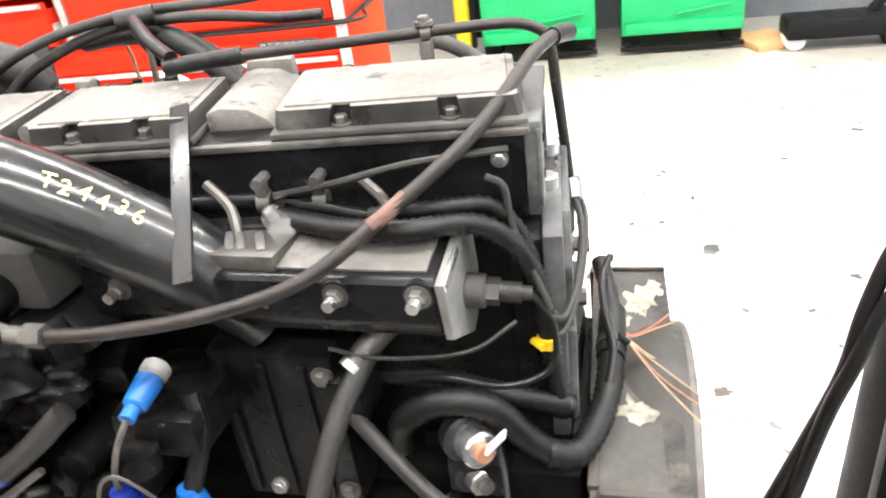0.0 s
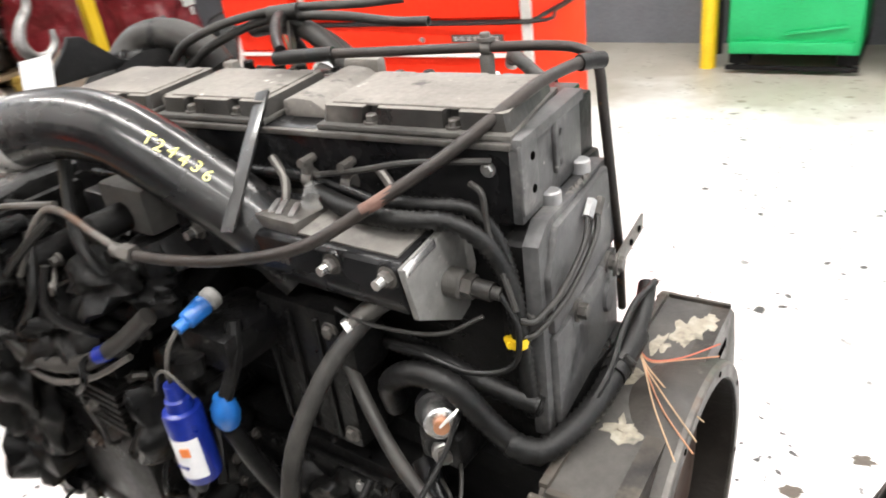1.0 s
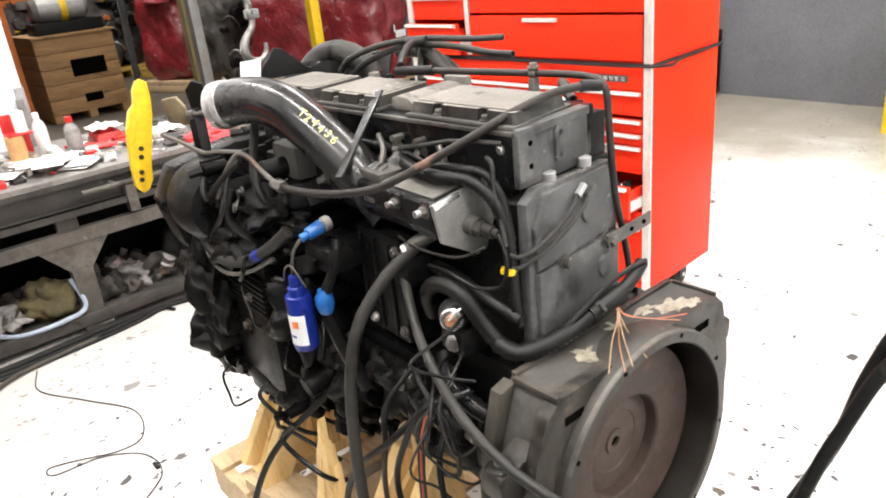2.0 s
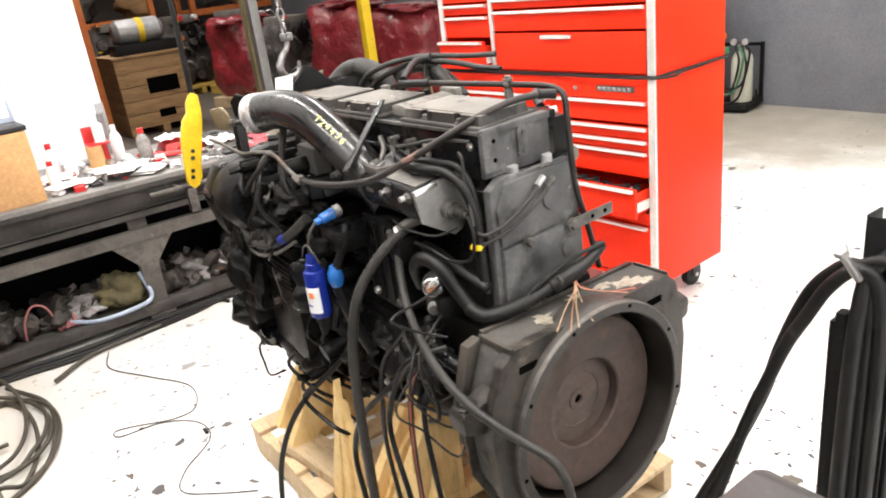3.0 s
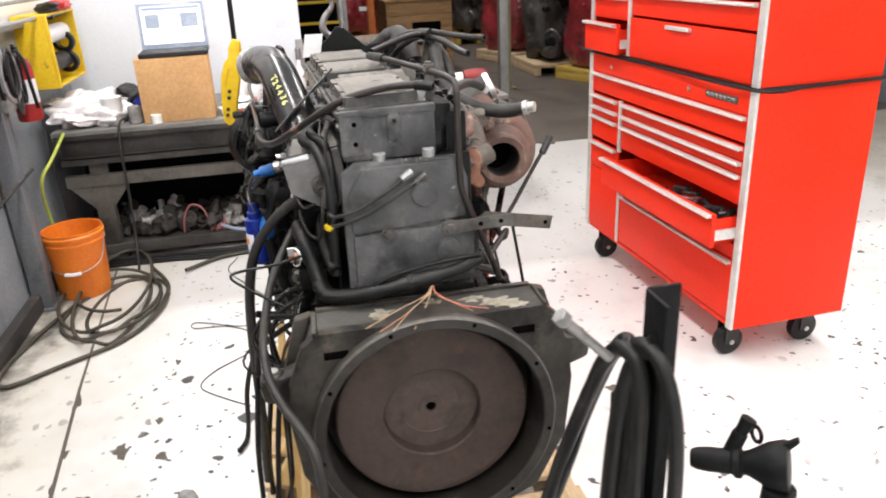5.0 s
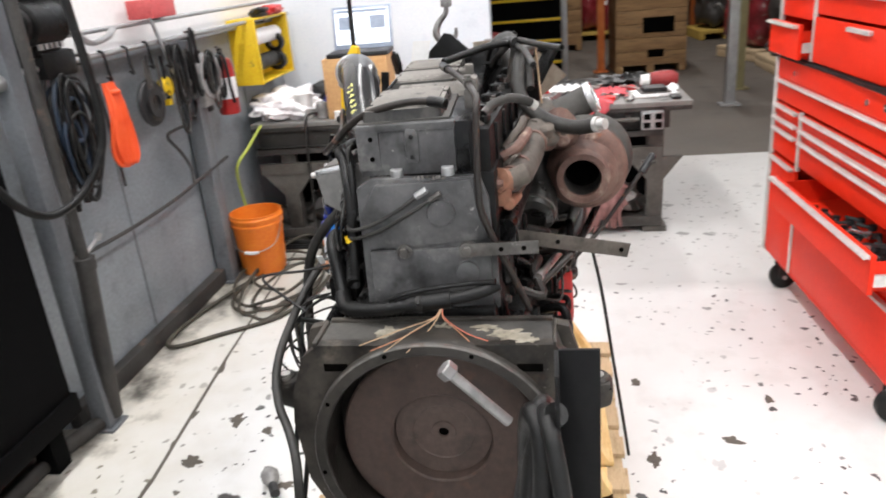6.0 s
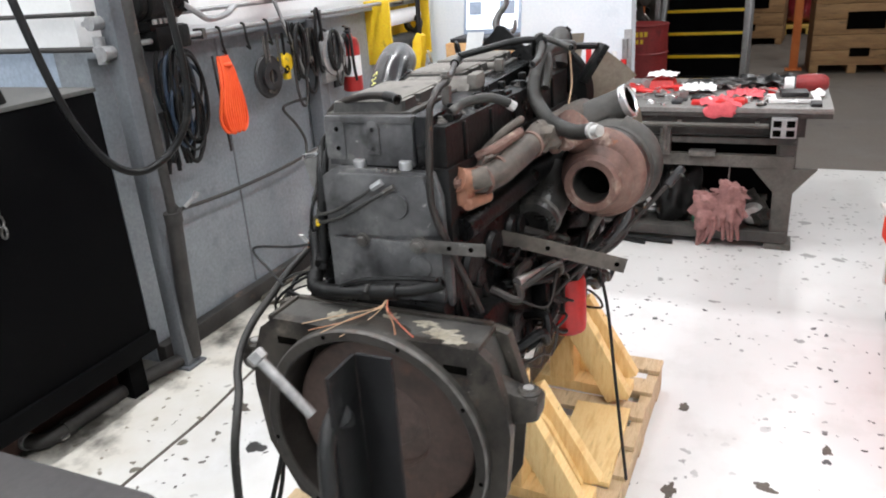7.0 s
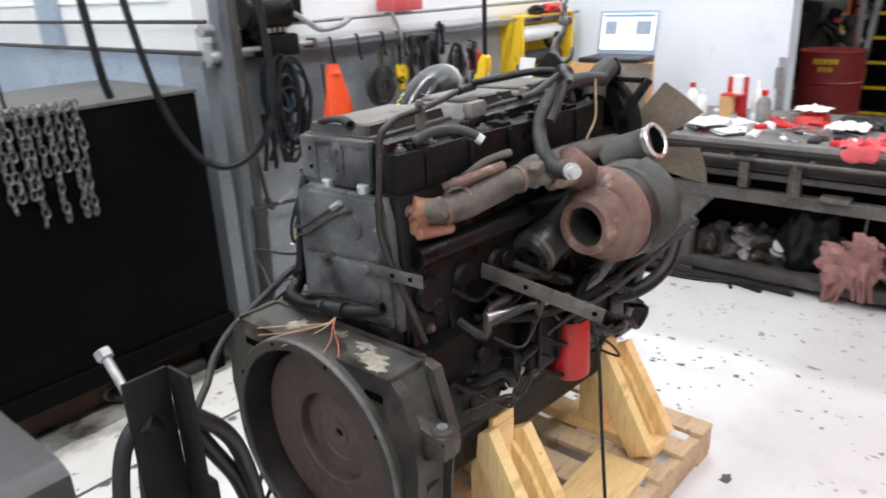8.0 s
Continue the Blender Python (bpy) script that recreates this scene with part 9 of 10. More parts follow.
    part("valve", join(box(-0.014, 0.014, -0.012, 0.012, 1.262, 1.3, 0.003), beam((0, 0, 1.3), (0.08, 0.02, 1.315), 0.014, 0.008), beam((0, 0, 1.285), (0.07, 0.02, 1.285), 0.014, 0.008)), M["black_plastic"], f)
    part("wall_bracket", join(box(-0.03, 0.03, -0.122, -0.05, 1.0, 1.03, 0.003), box(-0.03, 0.03, -0.122, -0.11, 0.95, 1.24, 0.003)), M["black_plastic"], f)
    part("label", lathe([(0.0605, 1.02), (0.0605, 1.14)], 24, "z"), M["label_white"], f, "faded white label band")
    part("hose", tube([(0.02, 0.02, 1.27), (0.06, 0.05, 1.23), (0.07, 0.06, 1.1), (0.06, 0.065, 1.0)], 0.009, 8), M["rubber"], f)
    # dark winch above the rail near the column
    w = thing("wall_motor", "dark greasy motor unit fixed above the pipe rail", "motor", pose(-0.95, -0.62, 0))
    part("body", join(cyl((-0.1, 0.02, 1.56), (0.1, 0.02, 1.56), 0.08, seg=22, bevel=0.01), box(-0.08, 0.08, -0.1, 0.05, 1.44, 1.6, 0.015)), M["engine_black"], w)
    part("fan_cover", cyl((0.1, 0.02, 1.56), (0.14, 0.02, 1.56), 0.07, seg=22, bevel=0.008), M["engine_black"], w)
    part("gearbox", box(-0.2, 0.06, -0.1, 0.03, 1.5, 1.8, 0.02), M["engine_black"], w)
    part("mount_plate", box(-0.16, 0.12, -0.1, -0.06, 1.36, 1.9, 0.004), M["engine_black"], w)
    part("hanging_guard", box(-0.14, 0.06, -0.04, 0.06, 1.36, 1.46, 0.02), M["engine_black"], w)
    for k in range(5):
        part("light_slot", box(-0.06 + k * 0.03, -0.045 + k * 0.03, 0.06, 0.072, 1.47, 1.49), M["steel"], w)
    part("bent_pipe", tube([(-0.12, 0.02, 1.56), (-0.22, 0.03, 1.5), (-0.3, 0.03, 1.46), (-0.42, 0.03, 1.47), (-0.5, 0.02, 1.5)], 0.014, 10), M["galvanised"], w)
    solid("red_box", box(-1.95, -1.72, -0.68, -0.55, 1.515, 1.6, 0.008), M["pink_box"], "faded red metal box lying on the pipe rail", "box")
    # yellow shelf with rolls
    s = thing("yellow_shelf", "yellow sheet-metal wall rack holding paper rolls", "wall rack", pose(-3.05, -0.725, 0))
    part("side_panel", box(0.14, 0.152, 0.0, 0.17, 1.02, 1.42, 0.003), M["yellow_paint"], s)
    part("side_panel", box(-0.5, -0.488, 0.0, 0.17, 1.02, 1.42, 0.003), M["yellow_paint"], s)
    part("top", box(-0.488, 0.14, 0.0, 0.17, 1.408, 1.42, 0.003), M["yellow_paint"], s)
    part("bottom", box(-0.488, 0.14, 0.0, 0.17, 1.02, 1.032, 0.003), M["yellow_paint"], s)
    part("back", box(-0.488, 0.14, 0.0, 0.008, 1.032, 1.408), M["yellow_paint"], s)
    part("flange", box(0.138, 0.156, 0.168, 0.186, 1.02, 1.42, 0.003), M["yellow_paint"], s)
    for z in (1.3, 1.14):
        r = part("paper_roll", cyl((0.1, 0.11, z), (-0.38, 0.11, z), 0.05, seg=20, bevel=0.006), M["paper" if z > 1.2 else "rubber_dusty"], s, "white paper roll" if z > 1.2 else "dark roll")
        part("roll_core", cyl((0.135, 0.11, z), (0.095, 0.11, z), 0.028, seg=16), M["orange_plastic"], r, "orange core end")
    for k in range(2):
        part("tyre_ring", lathe([(0.035, -0.03), (0.06, -0.03), (0.065, 0.0), (0.06, 0.03), (0.035, 0.03)], 24, "x", (-0.3, 0.13, 1.24 - k * 0.12)), M["rubber"], s)
    for k, (x, mt) in enumerate(((-0.05, "black_plastic"), (-0.18, "red_tool"), (-0.3, "pink_box"))):
        solid("rack_item", lump((-3.07 + x, -0.58, 1.45), (0.06, 0.06, 0.03), k + 51, 0.4, 3), M[mt], "small item lying on top of the yellow rack", "small item", "rack items", angle=60)
    solid("white_bucket", lathe([(0.0, 0.0), (0.05, 0.0), (0.06, 0.15), (0.064, 0.155), (0.0, 0.156)], 22, "z", (-2.9, -0.3, 0.796)), M["paper"], "white plastic tub standing on the bench", "tub")
    solid("steel_cup", join(cyl((-0.06, -0.62, 0.02), (-0.06, -0.62, 0.03), 0.02, seg=10)), M["steel"], "steel cap lying on the floor", "cap")
    solid("panel_seam", box(-1.42, -1.41, -0.7195, -0.716, 0.09, 1.36), M["column_grey"], "vertical seam between wall panels", "seam", kind="structure")
    solid("panel_seam", box(-3.0, -2.99, -0.7195, -0.716, 0.09, 1.36), M["column_grey"], "vertical seam between wall panels", "seam", kind="structure")

    # dense black cable hanks, belts and straps crowding the hooks
    random.seed(44)
    for k in range(16):
        x, z, w, h = -0.99 + random.uniform(-0.06, 0.06), 1.2 + random.uniform(-0.05, 0.05), random.uniform(0.04, 0.1), random.uniform(0.12, 0.22)
        solid("cable_hank", tube([(x + w * math.cos(a), -0.6 + 0.004 * k, z + h * math.sin(a) - (0.1 if k % 3 == 0 else 0)) for a in [2 * math.pi * j / 12 for j in range(13)]], random.uniform(0.006, 0.011), 8, 3), M["rubber" if k % 4 else "blue_cable"], "black cable hung in loops on the wall", "cable", "cable hanks")
    for k in range(6):
        x = -0.94 + 0.02 * k
        solid("hanging_strap", tube([(x, -0.58, 1.12), (x + random.uniform(-0.03, 0.03), -0.57, 1.0), (x + random.uniform(-0.03, 0.03), -0.575, 0.9 - 0.02 * (k % 3))], 0.01, 8), M["rubber"], "black strap end hanging on the wall", "strap", "strap ends")
    for k in range(9):
        x, z = random.uniform(-2.42, -1.86), random.uniform(1.1, 1.3)
        w, h = random.uniform(0.02, 0.055), random.uniform(0.1, 0.2)
        solid("belt_loop", tube([(x + w * math.cos(a), -0.61 + 0.006 * k, z + h * math.sin(a)) for a in [2 * math.pi * j / 12 for j in range(13)]], random.uniform(0.006, 0.012), 8, 3), M["rubber" if k % 3 else "dirty_pipe"], "black drive belt hung on the wall", "belt", "hung belts")
    for k in range(7):
        x = random.uniform(-2.05, -1.5)
        L = random.uniform(0.14, 0.3)
        solid("hung_tool", join(box(x - 0.008, x + 0.008, -0.61, -0.602, 1.33 - L, 1.34, 0.002), lathe([(0.008, -0.61), (0.022, -0.61), (0.022, -0.6), (0.008, -0.6)], 14, "y", (x, 0, 1.33 - L))), M["black_angle" if k % 2 else "dull_steel"], "dark hand tool hung on the wall rail", "tool", "hung tools")


material("pink_box", [(0.5, 0.06, 0.06), (0.6, 0.12, 0.12)], (0.4, 0.6), scale=8, bump=0.1)
material("blue_cable", [(0.008, 0.018, 0.035), (0.016, 0.03, 0.055)], (0.4, 0.6), bump=0.1)
on_wall()


# ---- far wall: bins, bollard, gas bottles ----
def green_bin(x, label):
    b = thing("waste_bin", label, "waste bin", pose(x, 5.78, 0), "green bins")
    part("body", prism([(0.0, 0.14), (0.86, 0.14), (0.95, 1.25), (0.0, 1.25)], -0.43, 0.43, "x", 0.012), M["green_bin"], b)
    part("front_lip", box(-0.40, 0.40, -0.05, 0.0, 0.16, 0.24, 0.006), M["green_bin"], b)
    part("rim", box(-0.45, 0.45, -0.03, 0.97, 1.22, 1.27, 0.01), M["green_bin"], b)
    part("rib", beam((-0.05, -0.015, 0.29), (0.34, -0.015, 0.34), 0.02, 0.02, 0.004), M["green_bin"], b)
    for s in (-1, 1):
        part("pocket", box(s * 0.36 - 0.07, s * 0.36 + 0.07, 0.05, 0.85, 0.06, 0.14, 0.006), M["black_angle"], b)
        for y in (0.1, 0.75):
            part("wheel", lathe([(0.0, -0.02), (0.05, -0.02), (0.055, 0), (0.05, 0.02), (0.0, 0.02)], 18, "x", (s * 0.38, y, 0.055)), M["rubber"], b)
    part("skid", box(-0.44, 0.44, -0.02, 0.02, 0.03, 0.06, 0.004), M["black_angle"], b)
    return b


green_bin(-0.33, "bright green steel tipping bin by the wall")
green_bin(0.72, "bright green steel tipping bin by the wall, with a dented rib")
solid("bollard", join(cyl((-0.93, 5.92, 0.0), (-0.93, 5.92, 1.3), 0.06, seg=22), lathe([(0.06, 1.3), (0.05, 1.33), (0.0, 1.345)], 22, "z", (-0.93, 5.92, 0))), M["yellow_paint"], "yellow painted steel bollard", "bollard")
solid("guard_rail", join(beam((-0.86, 5.95, 0.1), (-0.86, 5.95, 1.3), 0.05, 0.05), beam((-0.86, 6.3, 0.1), (-0.86, 6.3, 1.3), 0.05, 0.05)), M["black_angle"], "dark steel guard beside the bollard", "guard rail")
bk = thing("floor_jack", "black floor jack with a white roller by the far wall", "jack", pose(1.75, 5.7, 0))
part("frame", join(box(-0.35, 0.5, -0.15, 0.15, 0.08, 0.22, 0.03), beam((0.2, 0, 0.2), (0.5, 0.1, 0.6), 0.06, 0.06, 0.01)), M["black_angle"], bk)
part("roller", lathe([(0.0, -0.08), (0.07, -0.08), (0.075, 0.0), (0.07, 0.08), (0.0, 0.08)], 20, "y", (-0.28, -0.02, 0.075)), M["paper"], bk, "white roller")
part("roller", lathe([(0.0, -0.08), (0.07, -0.08), (0.075, 0.0), (0.07, 0.08), (0.0, 0.08)], 20, "y", (0.35, -0.02, 0.075)), M["rubber"], bk)
kd = thing("cardboard_scrap", "torn cardboard on the floor by the bins", "cardboard", pose(1.32, 5.85, 0, 0, 0, 20))
part("sheet", box(-0.16, 0.16, -0.2, 0.2, 0.0, 0.05, 0.01), M["cardboard"], kd)


def gas_cart():
    g = thing("gas_cart", "black cart with a cream and a dark blue gas cylinder", "gas cylinders", pose(-2.95, 6.36, 0, 0, 0, 10))
    part("base", box(-0.34, 0.29, -0.2, 0.22, 0.03, 0.09, 0.01), M["black_angle"], g)
    part("back_frame", join(beam((-0.3, 0.2, 0.08), (-0.3, 0.2, 1.3), 0.03, 0.03), beam((0.27, 0.2, 0.08), (0.27, 0.2, 0.62), 0.03, 0.03), beam((-0.3, 0.2, 0.6), (0.27, 0.2, 0.6), 0.03, 0.03)), M["black_angle"], g)
    part("toe_plate", prism([(0.0, 0.03), (0.12, 0.03), (0.02, 0.2)], 0.285, 0.3, "x", 0.003), M["black_angle"], g)
    for x, r, h, mt, lb in ((0.16, 0.1, 0.47, "gas_white", "short cream gas cylinder"), (-0.14, 0.105, 1.02, "gas_blue", "tall dark blue gas cylinder")):
        c = part("cylinder", lathe([(0.0, 0.09), (r * 0.96, 0.09), (r, 0.1), (r, h), (r * 0.9, h + 0.05), (r * 0.6, h + 0.09), (0.035, h + 0.11), (0.03, h + 0.15), (0.0, h + 0.15)], 28, "z", (x, 0, 0)), M[mt], g, lb)
        rg = part("regulator", join(cyl((x, 0.03, h + 0.15), (x, -0.08, h + 0.15), 0.02, seg=12), cyl((x - 0.06, -0.05, h + 0.16), (x + 0.06, -0.05, h + 0.16), 0.016, seg=12)), M["dull_steel"], c, "dull brass-grey regulator")
        for dx in (-0.055, 0.055):
            part("gauge", lathe([(0.0, -0.09), (0.03, -0.09), (0.03, -0.065), (0.0, -0.065)], 16, "y", (x + dx, 0, h + 0.19)), M["galvanised"], rg)
    part("regulator_knob", lathe([(0.0, -0.15), (0.045, -0.15), (0.045, -0.09), (0.0, -0.09)], 18, "y", (0.0, 0, 0.72)), M["rack_orange"], g, "orange regulator cover")
    part("collar", box(-0.27, 0.08, -0.125, -0.1, 0.56, 0.62, 0.006), M["gas_green"], g, "dark green clamp strap")
    for k, (dx, dz) in enumerate(((0.0, 0.0), (0.03, -0.08), (-0.04, -0.03), (0.06, 0.05))):
        part("hose", tube([(0.16 + dx, -0.08, 0.62), (0.22 + dx, -0.13, 0.5 + dz), (0.15 + dx, -0.14, 0.22 + dz), (0.02, -0.14, 0.2 + dz), (-0.01 - dx, -0.13, 0.5), (-0.08, -0.11, 0.72 + dz), (-0.12, -0.09, 1.1)], 0.011, 8, 6), M["rubber" if k else "gas_green"], g)
    part("hose", tube([(-0.18, -0.1, 1.12), (0.0, -0.14, 1.06), (0.08, -0.1, 1.12), (0.1, 0.1, 1.13)], 0.009, 8, 6), M["rubber_dusty"], g)
    part("torch", join(cyl((0.1, 0.1, 1.13), (0.22, 0.12, 1.14), 0.018, seg=10), cyl((0.22, 0.12, 1.14), (0.26, 0.125, 1.14), 0.009, seg=8)), M["red_tool"], g, "red torch handle")


gas_cart()


# ---- next bay: drum, rolling steps, crates, wrapped engines ----
def drum(x, y, s=1.0):
    d = thing("steel_drum", "dull red steel drum with yellow stencil marks", "drum", pose(x, y, 0))
    part("body", lathe([(0.0, 0.0), (0.285, 0.0), (0.29, 0.02), (0.285, 0.29), (0.297, 0.3), (0.285, 0.31), (0.285, 0.58), (0.297, 0.59), (0.285, 0.6), (0.285, 0.86), (0.295, 0.87), (0.29, 0.88), (0.28, 0.875), (0.0, 0.865)], 36, "z"), M["red_dark"], d)
    for i in range(5):
        a = radians(20 - i * 9)
        part("stencil_bar", moved(box(0.2862, 0.2885, -0.016, 0.016, 0.77, 0.82), Matrix.Rotation(a, 4, "Z")), M["yellow_paint"], d, "yellow stencilled mark")
    for i in range(3):
        a = radians(12 - i * 9)
        part("stencil_bar", moved(box(0.2862, 0.2885, -0.014, 0.014, 0.7, 0.745), Matrix.Rotation(a, 4, "Z")), M["yellow_paint"], d, "yellow stencilled mark")


drum(-6.75, 0.42)


def rolling_steps():
    s = thing("rolling_steps", "tall dark rolling step ladder with yellow tread edges", "step ladder", pose(-7.35, 0.98, 0))
    for k in range(9):
        z = 0.22 + k * 0.235
        part("tread", box(-0.12 - k * 0.14, 0.05 - k * 0.14, -0.42, 0.42, z - 0.03, z, 0.004), M["tank_black"], s)
        part("tread_edge", box(0.05 - k * 0.14, 0.058 - k * 0.14, -0.42, 0.42, z - 0.03, z + 0.002, 0.001), M["yellow_paint"], s, "yellow tread edge")
        part("riser", box(-0.13 - k * 0.14, -0.12 - k * 0.14, -0.42, 0.42, z, z + 0.2), M["tank_black"], s)
    for y in (-0.46, 0.46):
        part("side_rail", beam((0.06, y, 0.1), (-1.25, y, 2.3), 0.05, 0.09, 0.006), M["galvanised"], s)
        part("post", beam((-1.3, y, 0.03), (-1.3, y, 3.0), 0.05, 0.05, 0.004), M["galvanised"], s)
        part("front_post", beam((0.1, y, 0.03), (0.1, y, 2.4), 0.05, 0.05, 0.004), M["galvanised"], s)


rolling_steps()


def crate(x, y, w, d, h, rz, label, z=0.0):
    c = thing("wooden_crate", label, "crate", pose(x, y, z, 0, 0, rz), "wooden crates")
    n = max(3, int(h / 0.2))
    for i in range(n):
        z0, z1 = 0.1 + (h - 0.1) * i / n, 0.1 + (h - 0.1) * (i + 1) / n - 0.006
        part("plank", box(-d / 2, d / 2, -w / 2, w / 2, z0, z1, 0.004), M["crate_wood"], c)
    part("window", box(d / 2 - 0.002, d / 2 + 0.006, -w * 0.12, w * 0.32, h * 0.52, h * 0.72), M["dark_hole"], c, "dark cut-out in the crate side")
    part("window", box(d / 2 - 0.002, d / 2 + 0.006, -w * 0.05, w * 0.18, h * 0.2, h * 0.3), M["dark_hole"], c, "dark stencil block")
    for y_ in (-w / 2 + 0.05, 0, w / 2 - 0.05):
        part("runner", box(-d / 2, d / 2, y_ - 0.05, y_ + 0.05, 0.0, 0.1, 0.004), M["crate_wood"], c)
    part("lid", box(-d / 2 - 0.02, d / 2 + 0.02, -w / 2 - 0.02, w / 2 + 0.02, h, h + 0.03, 0.004), M["crate_wood"], c)


crate(-9.5, 2.62, 0.95, 0.9, 1.02, 2, "large brown wooden crate with a dark cut-out")
crate(-12.6, 1.2, 1.3, 1.0, 1.1, -3, "brown wooden crate in the far row")


def boxy(bm, c, size, power=4.0):
    """Push a lump out towards a rounded block of the given half sizes."""
    for v in bm.verts:
        q = [abs(a) / b for a, b in zip(v.co - Vector(c), size)]
        r = math.sqrt(sum(a * a for a in q))
        k = r / max(1e-6, sum(a ** power for a in q) ** (1 / power))
        v.co = Vector(c) + (v.co - Vector(c)) * k
    return bm


def wrapped_engine(x, y, s, mat, rz, label):
    w = thing("wrapped_engine", label, "wrapped engine", pose(x, y, 0, 0, 0, rz), "stored engines")
    rnd = random.Random(int(abs(x) * 100))
    part("base", box(-0.5 * s, 0.5 * s, -0.4 * s, 0.4 * s, 0.1, 0.16, 0.01), M["old_pine"] if s < 1.1 else M["yellow_pallet"], w, "timber skid")
    for dy in (-0.36, 0.0, 0.36):
        part("runner", box(-0.5 * s, 0.5 * s, dy * s - 0.04, dy * s + 0.04, 0.0, 0.1, 0.006), M["old_pine"] if s < 1.1 else M["yellow_pallet"], w)
    if mat == "red_wrap":
        c, half = (0, 0, 0.16 + 0.55 * s), (0.44 * s, 0.38 * s, 0.56 * s)
        part("body", boxy(lump(c, half, x, 0.16, 5), c, half, 5.0), M[mat], w, "loose glossy red film over the engine", 75)
        part("film_edge", boxy(lump((0.0, 0.0, 0.16 + 1.08 * s), (0.42 * s, 0.36 * s, 0.05 * s), x + 9, 0.5, 4), (0.0, 0.0, 0.16 + 1.08 * s), (0.42 * s, 0.36 * s, 0.05 * s), 3.0), M[mat], w, "", 75)
        for k in range(3):
            z = rnd.uniform(0.5, 1.0) * s
            part("paper_tag", box(0.455 * s, 0.459 * s, rnd.uniform(-0.3, 0.2) * s, rnd.uniform(-0.3, 0.2) * s + 0.07, z, z + 0.08), M["paper"], w, "small white paper tag")
        return
    c, half = (0, 0, 0.16 + 0.48 * s), (0.38 * s, 0.32 * s, 0.48 * s)
    part("body", boxy(lump(c, half, x, 0.25, 4), c, half, 4.0), M[mat], w, "", 60)
    part("rocker_cover", box(-0.36 * s, 0.36 * s, -0.16 * s, 0.16 * s, 0.16 + 0.94 * s, 0.16 + 1.06 * s, 0.03), M["dusty_cover"], w, "dusty rocker cover")
    for k in range(9):
        py, pz, r = rnd.uniform(-0.3, 0.3) * s, 0.25 + rnd.uniform(0.05, 0.85) * s, rnd.uniform(0.03, 0.11)
        part("pulley", cyl((0.3 * s, py, pz), (rnd.uniform(0.42, 0.52) * s, py, pz), r, seg=16, bevel=0.01), M[("engine_black", "dull_steel", "rubber", "dark_engine")[k % 4]], w)
    for k in range(4):
        py, pz = rnd.uniform(-0.3, 0.3) * s, 0.3 + rnd.uniform(0.5, 0.95) * s
        part("port_cap", cyl((0.36 * s, py, pz), (0.46 * s, py, pz), rnd.uniform(0.025, 0.05), seg=14, bevel=0.006), M[("yellow_plastic", "rack_orange", "red_tool", "label_white")[k]], w, "bright plastic port cap")
    for k in range(5):
        py, pz = rnd.uniform(-0.3, 0.3) * s, 0.3 + rnd.uniform(0.2, 0.9) * s
        part("pipe", tube([(0.36 * s, py, pz), (0.48 * s, py + 0.05, pz + 0.05), (0.48 * s, py + 0.16, pz - 0.06), (0.36 * s, py + 0.2, pz - 0.15)], 0.018, 8), M[("rubber", "dull_steel", "steel")[k % 3]], w)


material("tan_post", [(0.2, 0.17, 0.08), (0.3, 0.26, 0.13)], (0.5, 0.8), scale=5, bump=0.1)
material("red_wrap", [(0.18, 0.01, 0.016), (0.34, 0.03, 0.04)], (0.06, 0.22), spec=0.8, scale=6, bump=0.9, bump_scale=10, distance=0.05, coat=0.4, spots=[((0.55, 0.35, 0.36), 9, 0.66, 0.76)])
material("dark_engine", [(0.03, 0.027, 0.025), (0.07, 0.062, 0.055)], (0.4, 0.65), scale=7, bump=0.7, bump_scale=14, distance=0.04, spots=[((0.25, 0.23, 0.2), 8, 0.66, 0.74), ((0.4, 0.2, 0.02), 5, 0.7, 0.76)])
material("yellow_pallet", [(0.5, 0.33, 0.06), (0.62, 0.42, 0.1)], (0.5, 0.7), scale=6, bump=0.1)
for x, y, s, mt, rz, lb in (
    (-7.5, 4.85, 1.1, "red_wrap", 24, "engine loosely wrapped in red plastic film on a yellow skid"),
    (-8.6, 4.45, 1.05, "dark_engine", 0, "dark greasy engine on a yellow skid"),
    (-9.9, 4.3, 1.0, "red_wrap", 20, "engine wrapped in red plastic film on a yellow skid"),
    (-11.5, 4.9, 1.15, "dark_engine", 12, "dark greasy engine on a yellow skid"),
    (-12.9, 4.3, 1.15, "dark_engine", 5, "dark engine with coloured caps on a yellow skid"),
    (-6.5, 5.2, 1.0, "red_wrap", 8, "engine wrapped in dark red plastic film on a skid"),
    (-14.0, 3.2, 1.15, "dark_engine", 5, "dark engine in the far row"),
    (-14.0, 2.2, 1.1, "red_wrap", 5, "red wrapped engine in the far row"),
    (-11.8, -0.2, 1.1, "dark_engine", 5, "dark engine near the rack"),
    (-13.8, -1.4, 1.1, "red_wrap", 5, "red wrapped engine by the end wall"),
    (-9.6, -0.4, 1.0, "dark_engine", 35, "dark engine beside the rolling steps"),
):
    wrapped_engine(x, y, s, mt, rz, lb)


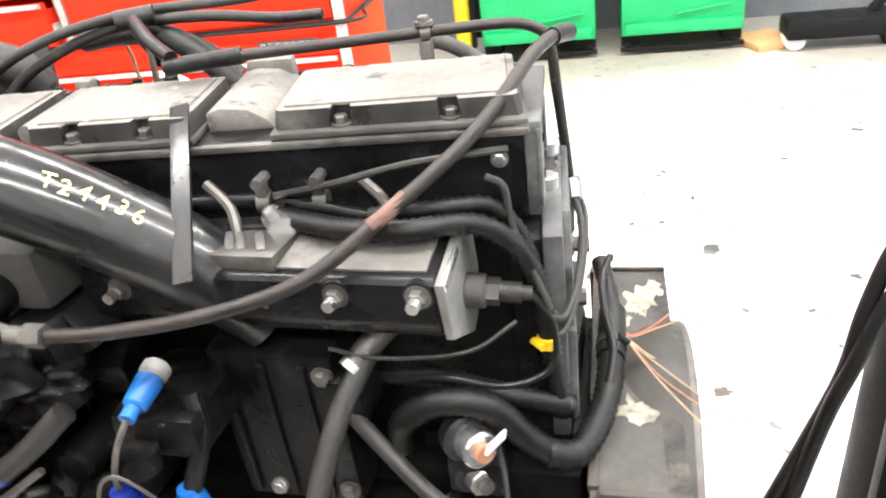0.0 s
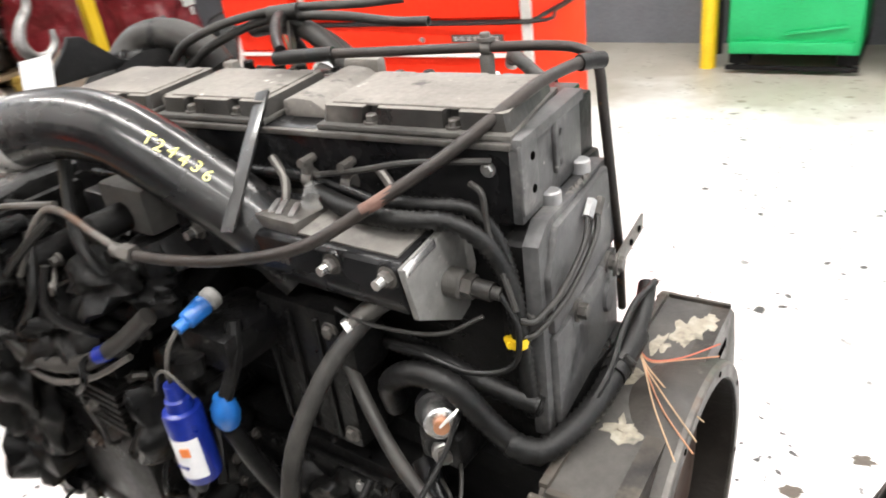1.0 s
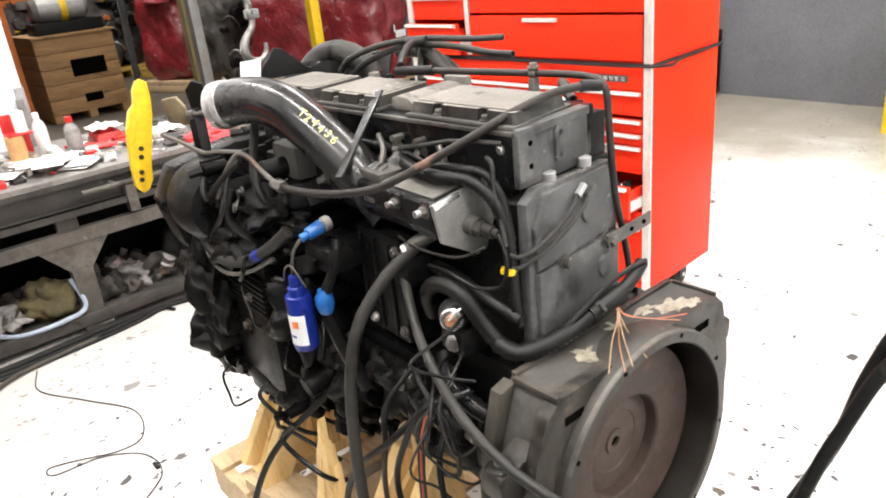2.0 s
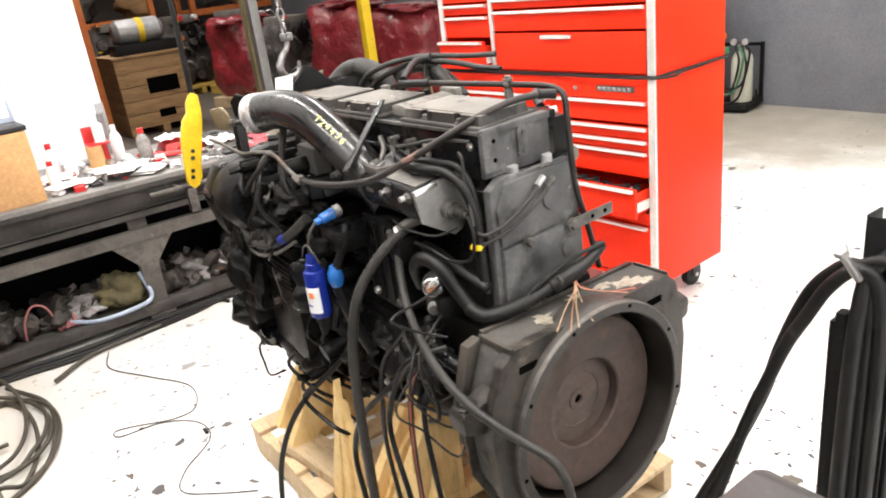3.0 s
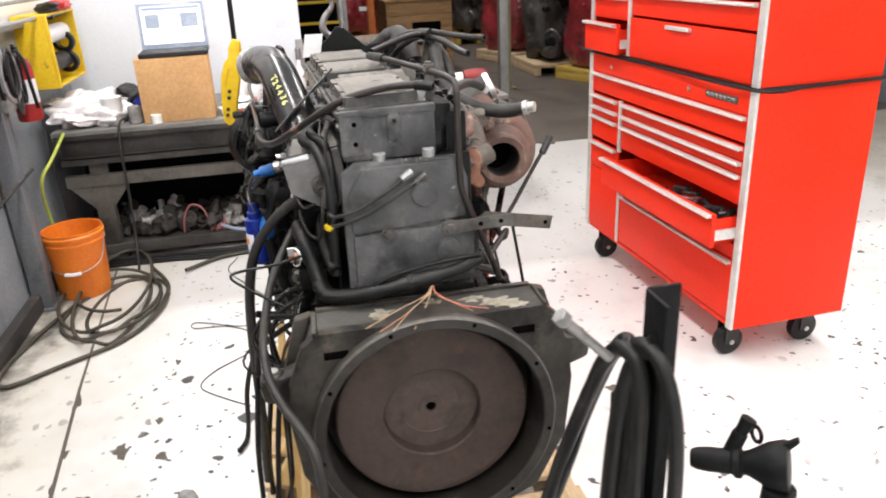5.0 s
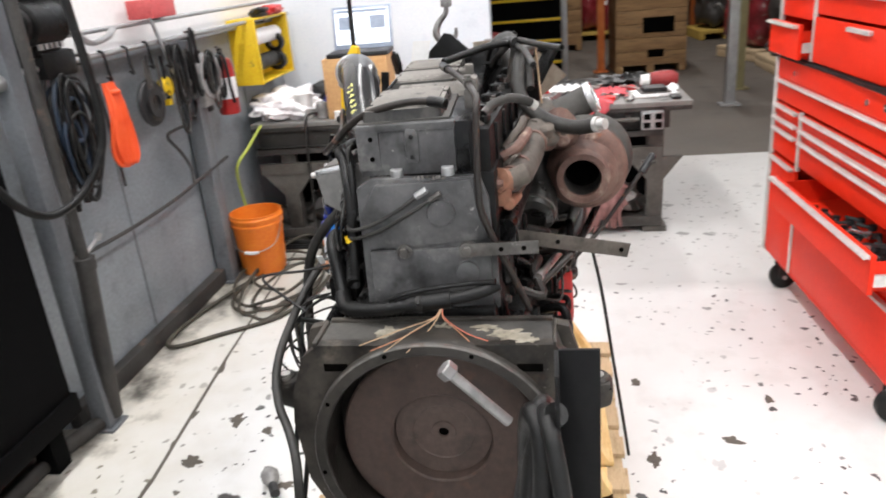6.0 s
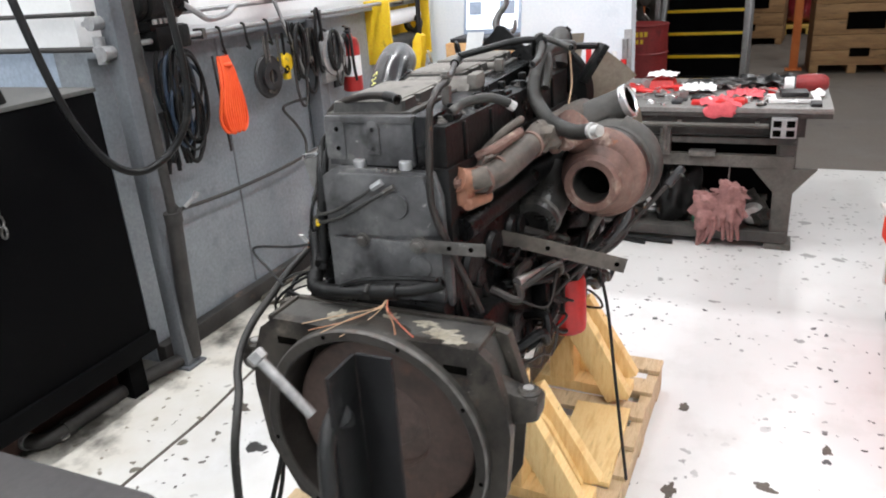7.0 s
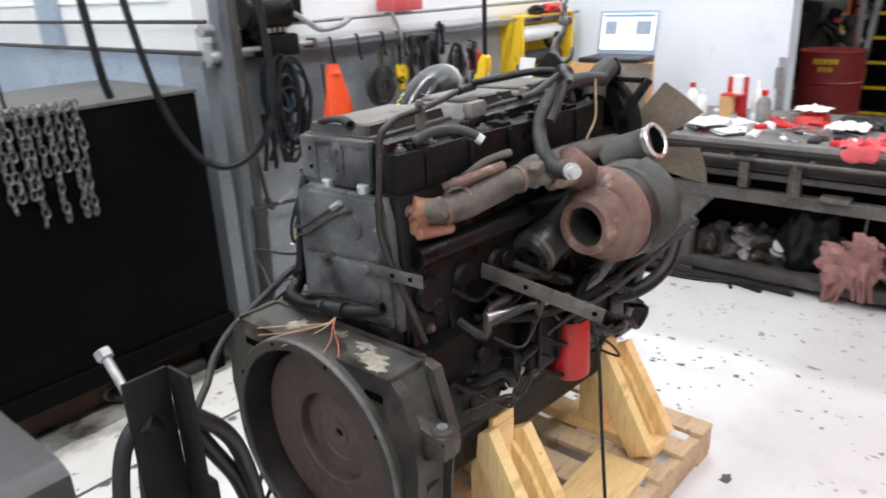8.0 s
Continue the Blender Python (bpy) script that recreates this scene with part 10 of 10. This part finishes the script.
def rack(x, y, L):
    r = thing("pallet_rack", "orange steel pallet rack with dark stock", "pallet rack", pose(x, y, 0), "pallet racks")
    for dx in (0, 0.9):
        for dy in (0, L):
            part("upright", box(dx - 0.05, dx + 0.05, dy - 0.05, dy + 0.05, 0, 3.6, 0.005), M["rack_orange"], r)
    for z in (1.3, 2.4, 3.4):
        for dx in (0, 0.9):
            part("shelf_beam", box(dx - 0.03, dx + 0.03, 0, L, z, z + 0.12, 0.005), M["rack_orange"], r)
    for k in range(5):
        part("stock", lump((0.45, 0.4 + k * (L - 0.6) / 4, 1.42 + 0.28), (0.36, 0.3, 0.32), k + 71 + x, 0.4, 3), M[("dark_engine", "crate_wood", "red_wrap")[k % 3]], r, "", 60)


rack(-11.2, -2.9, 2.6)
rack(-14.8, 5.0, 4.2)
rack(-14.8, -0.4, 4.6)
gp = thing("gas_tank", "silver-grey gas tank lying on a forklift frame", "gas tank", pose(-9.3, 1.85, 0.067))
part("tank", lathe([(0.0, -0.36), (0.1, -0.35), (0.16, -0.29), (0.16, 0.24), (0.1, 0.3), (0.0, 0.31)], 28, "y", (0, 0.8, 1.27)), M["galvanised"], gp)
part("strap", lathe([(0.161, -0.04), (0.166, -0.04), (0.166, 0.04), (0.161, 0.04)], 28, "y", (0, 0.8, 1.27)), M["yellow_paint"], gp)
part("cradle", box(-0.2, 0.2, 0.4, 1.2, 0.985, 1.12, 0.01), M["black_angle"], gp)
for k, (px, py, ph, mt, lb) in enumerate(((-5.6, 3.96, 3.2, "yellow_paint", "tall yellow painted post"), (-6.5, 3.12, 4.2, "galvanised", "tall grey steel column"), (-7.4, 3.42, 4.2, "tan_post", "tall drab yellow painted column"), (-9.35, 1.98, 4.2, "rack_orange", "tall orange painted steel mast"))):
    solid("bay_post", join(box(px - 0.05, px + 0.05, py - 0.05, py + 0.05, 0, ph, 0.006), box(px - 0.1, px + 0.1, py - 0.1, py + 0.1, 0, 0.015)), M[mt], lb, "post", "bay posts")
solid("white_wall_edge", join(box(-3.76, -3.745, 0.8, 0.852, 0.796, 1.12, 0.004), cyl((-3.74, 0.81, 0.93), (-3.74, 0.81, 1.06), 0.02, seg=12)), M["galvanised"], "scuffed metal edge strip on the white wall", "edge strip", kind="structure")


# ---- chips in the floor paint and the expansion joint ----
def floor_marks():
    solid("floor_joint", join(beam((2.2, -0.19, 0.0005), (-0.35, -0.2, 0.0005), 0.012, 0.007), beam((-0.35, -0.2, 0.0005), (-1.25, -0.29, 0.0005), 0.012, 0.007), beam((-1.25, -0.29, 0.0005), (-2.7, -0.4, 0.0005), 0.01, 0.007)), M["dark_concrete"], "dark expansion joint in the floor", "floor joint", kind="structure")


floor_marks()


# ---- places where the floor paint has come off ----
random.seed(14)
for k, (px, py, sx, sy) in enumerate(((-0.52, 1.57, 0.05, 0.025), (-0.63, 1.85, 0.03, 0.045), (-1.01, 1.56, 0.04, 0.025), (-0.89, 2.04, 0.045, 0.02), (-0.47, -0.1, 0.05, 0.06), (-0.73, -0.03, 0.07, 0.035), (-0.67, 0.12, 0.035, 0.03), (-0.9, 0.08, 0.03, 0.02), (-0.35, 0.3, 0.03, 0.05), (0.35, 1.75, 0.04, 0.03), (0.5, 1.95, 0.05, 0.025), (0.1, 1.62, 0.03, 0.02), (-0.2, 1.85, 0.045, 0.02), (-1.35, 0.1, 0.03, 0.02))):
    solid("floor_chip", lump((px, py, 0.0), (sx * 0.62, sy * 0.62, 0.0012), k + 80, 0.6, 4), M["dark_concrete"], "patch of bare dark concrete where floor paint peeled", "paint chip", "floor chips", kind="structure")

for k in range(22):
    f = random.random()
    px = 2.2 - 3.4 * f
    py = -0.19 - (0.0 if px > -0.35 else 0.1 * (-0.35 - px)) + random.uniform(-0.02, 0.02)
    solid("floor_chip", lump((px, py, 0.0), (random.uniform(0.015, 0.05), random.uniform(0.006, 0.016), 0.0014), k + 140, 0.6, 3), M["dark_concrete"], "broken paint edge along the floor joint", "paint chip", "joint chips", kind="structure")
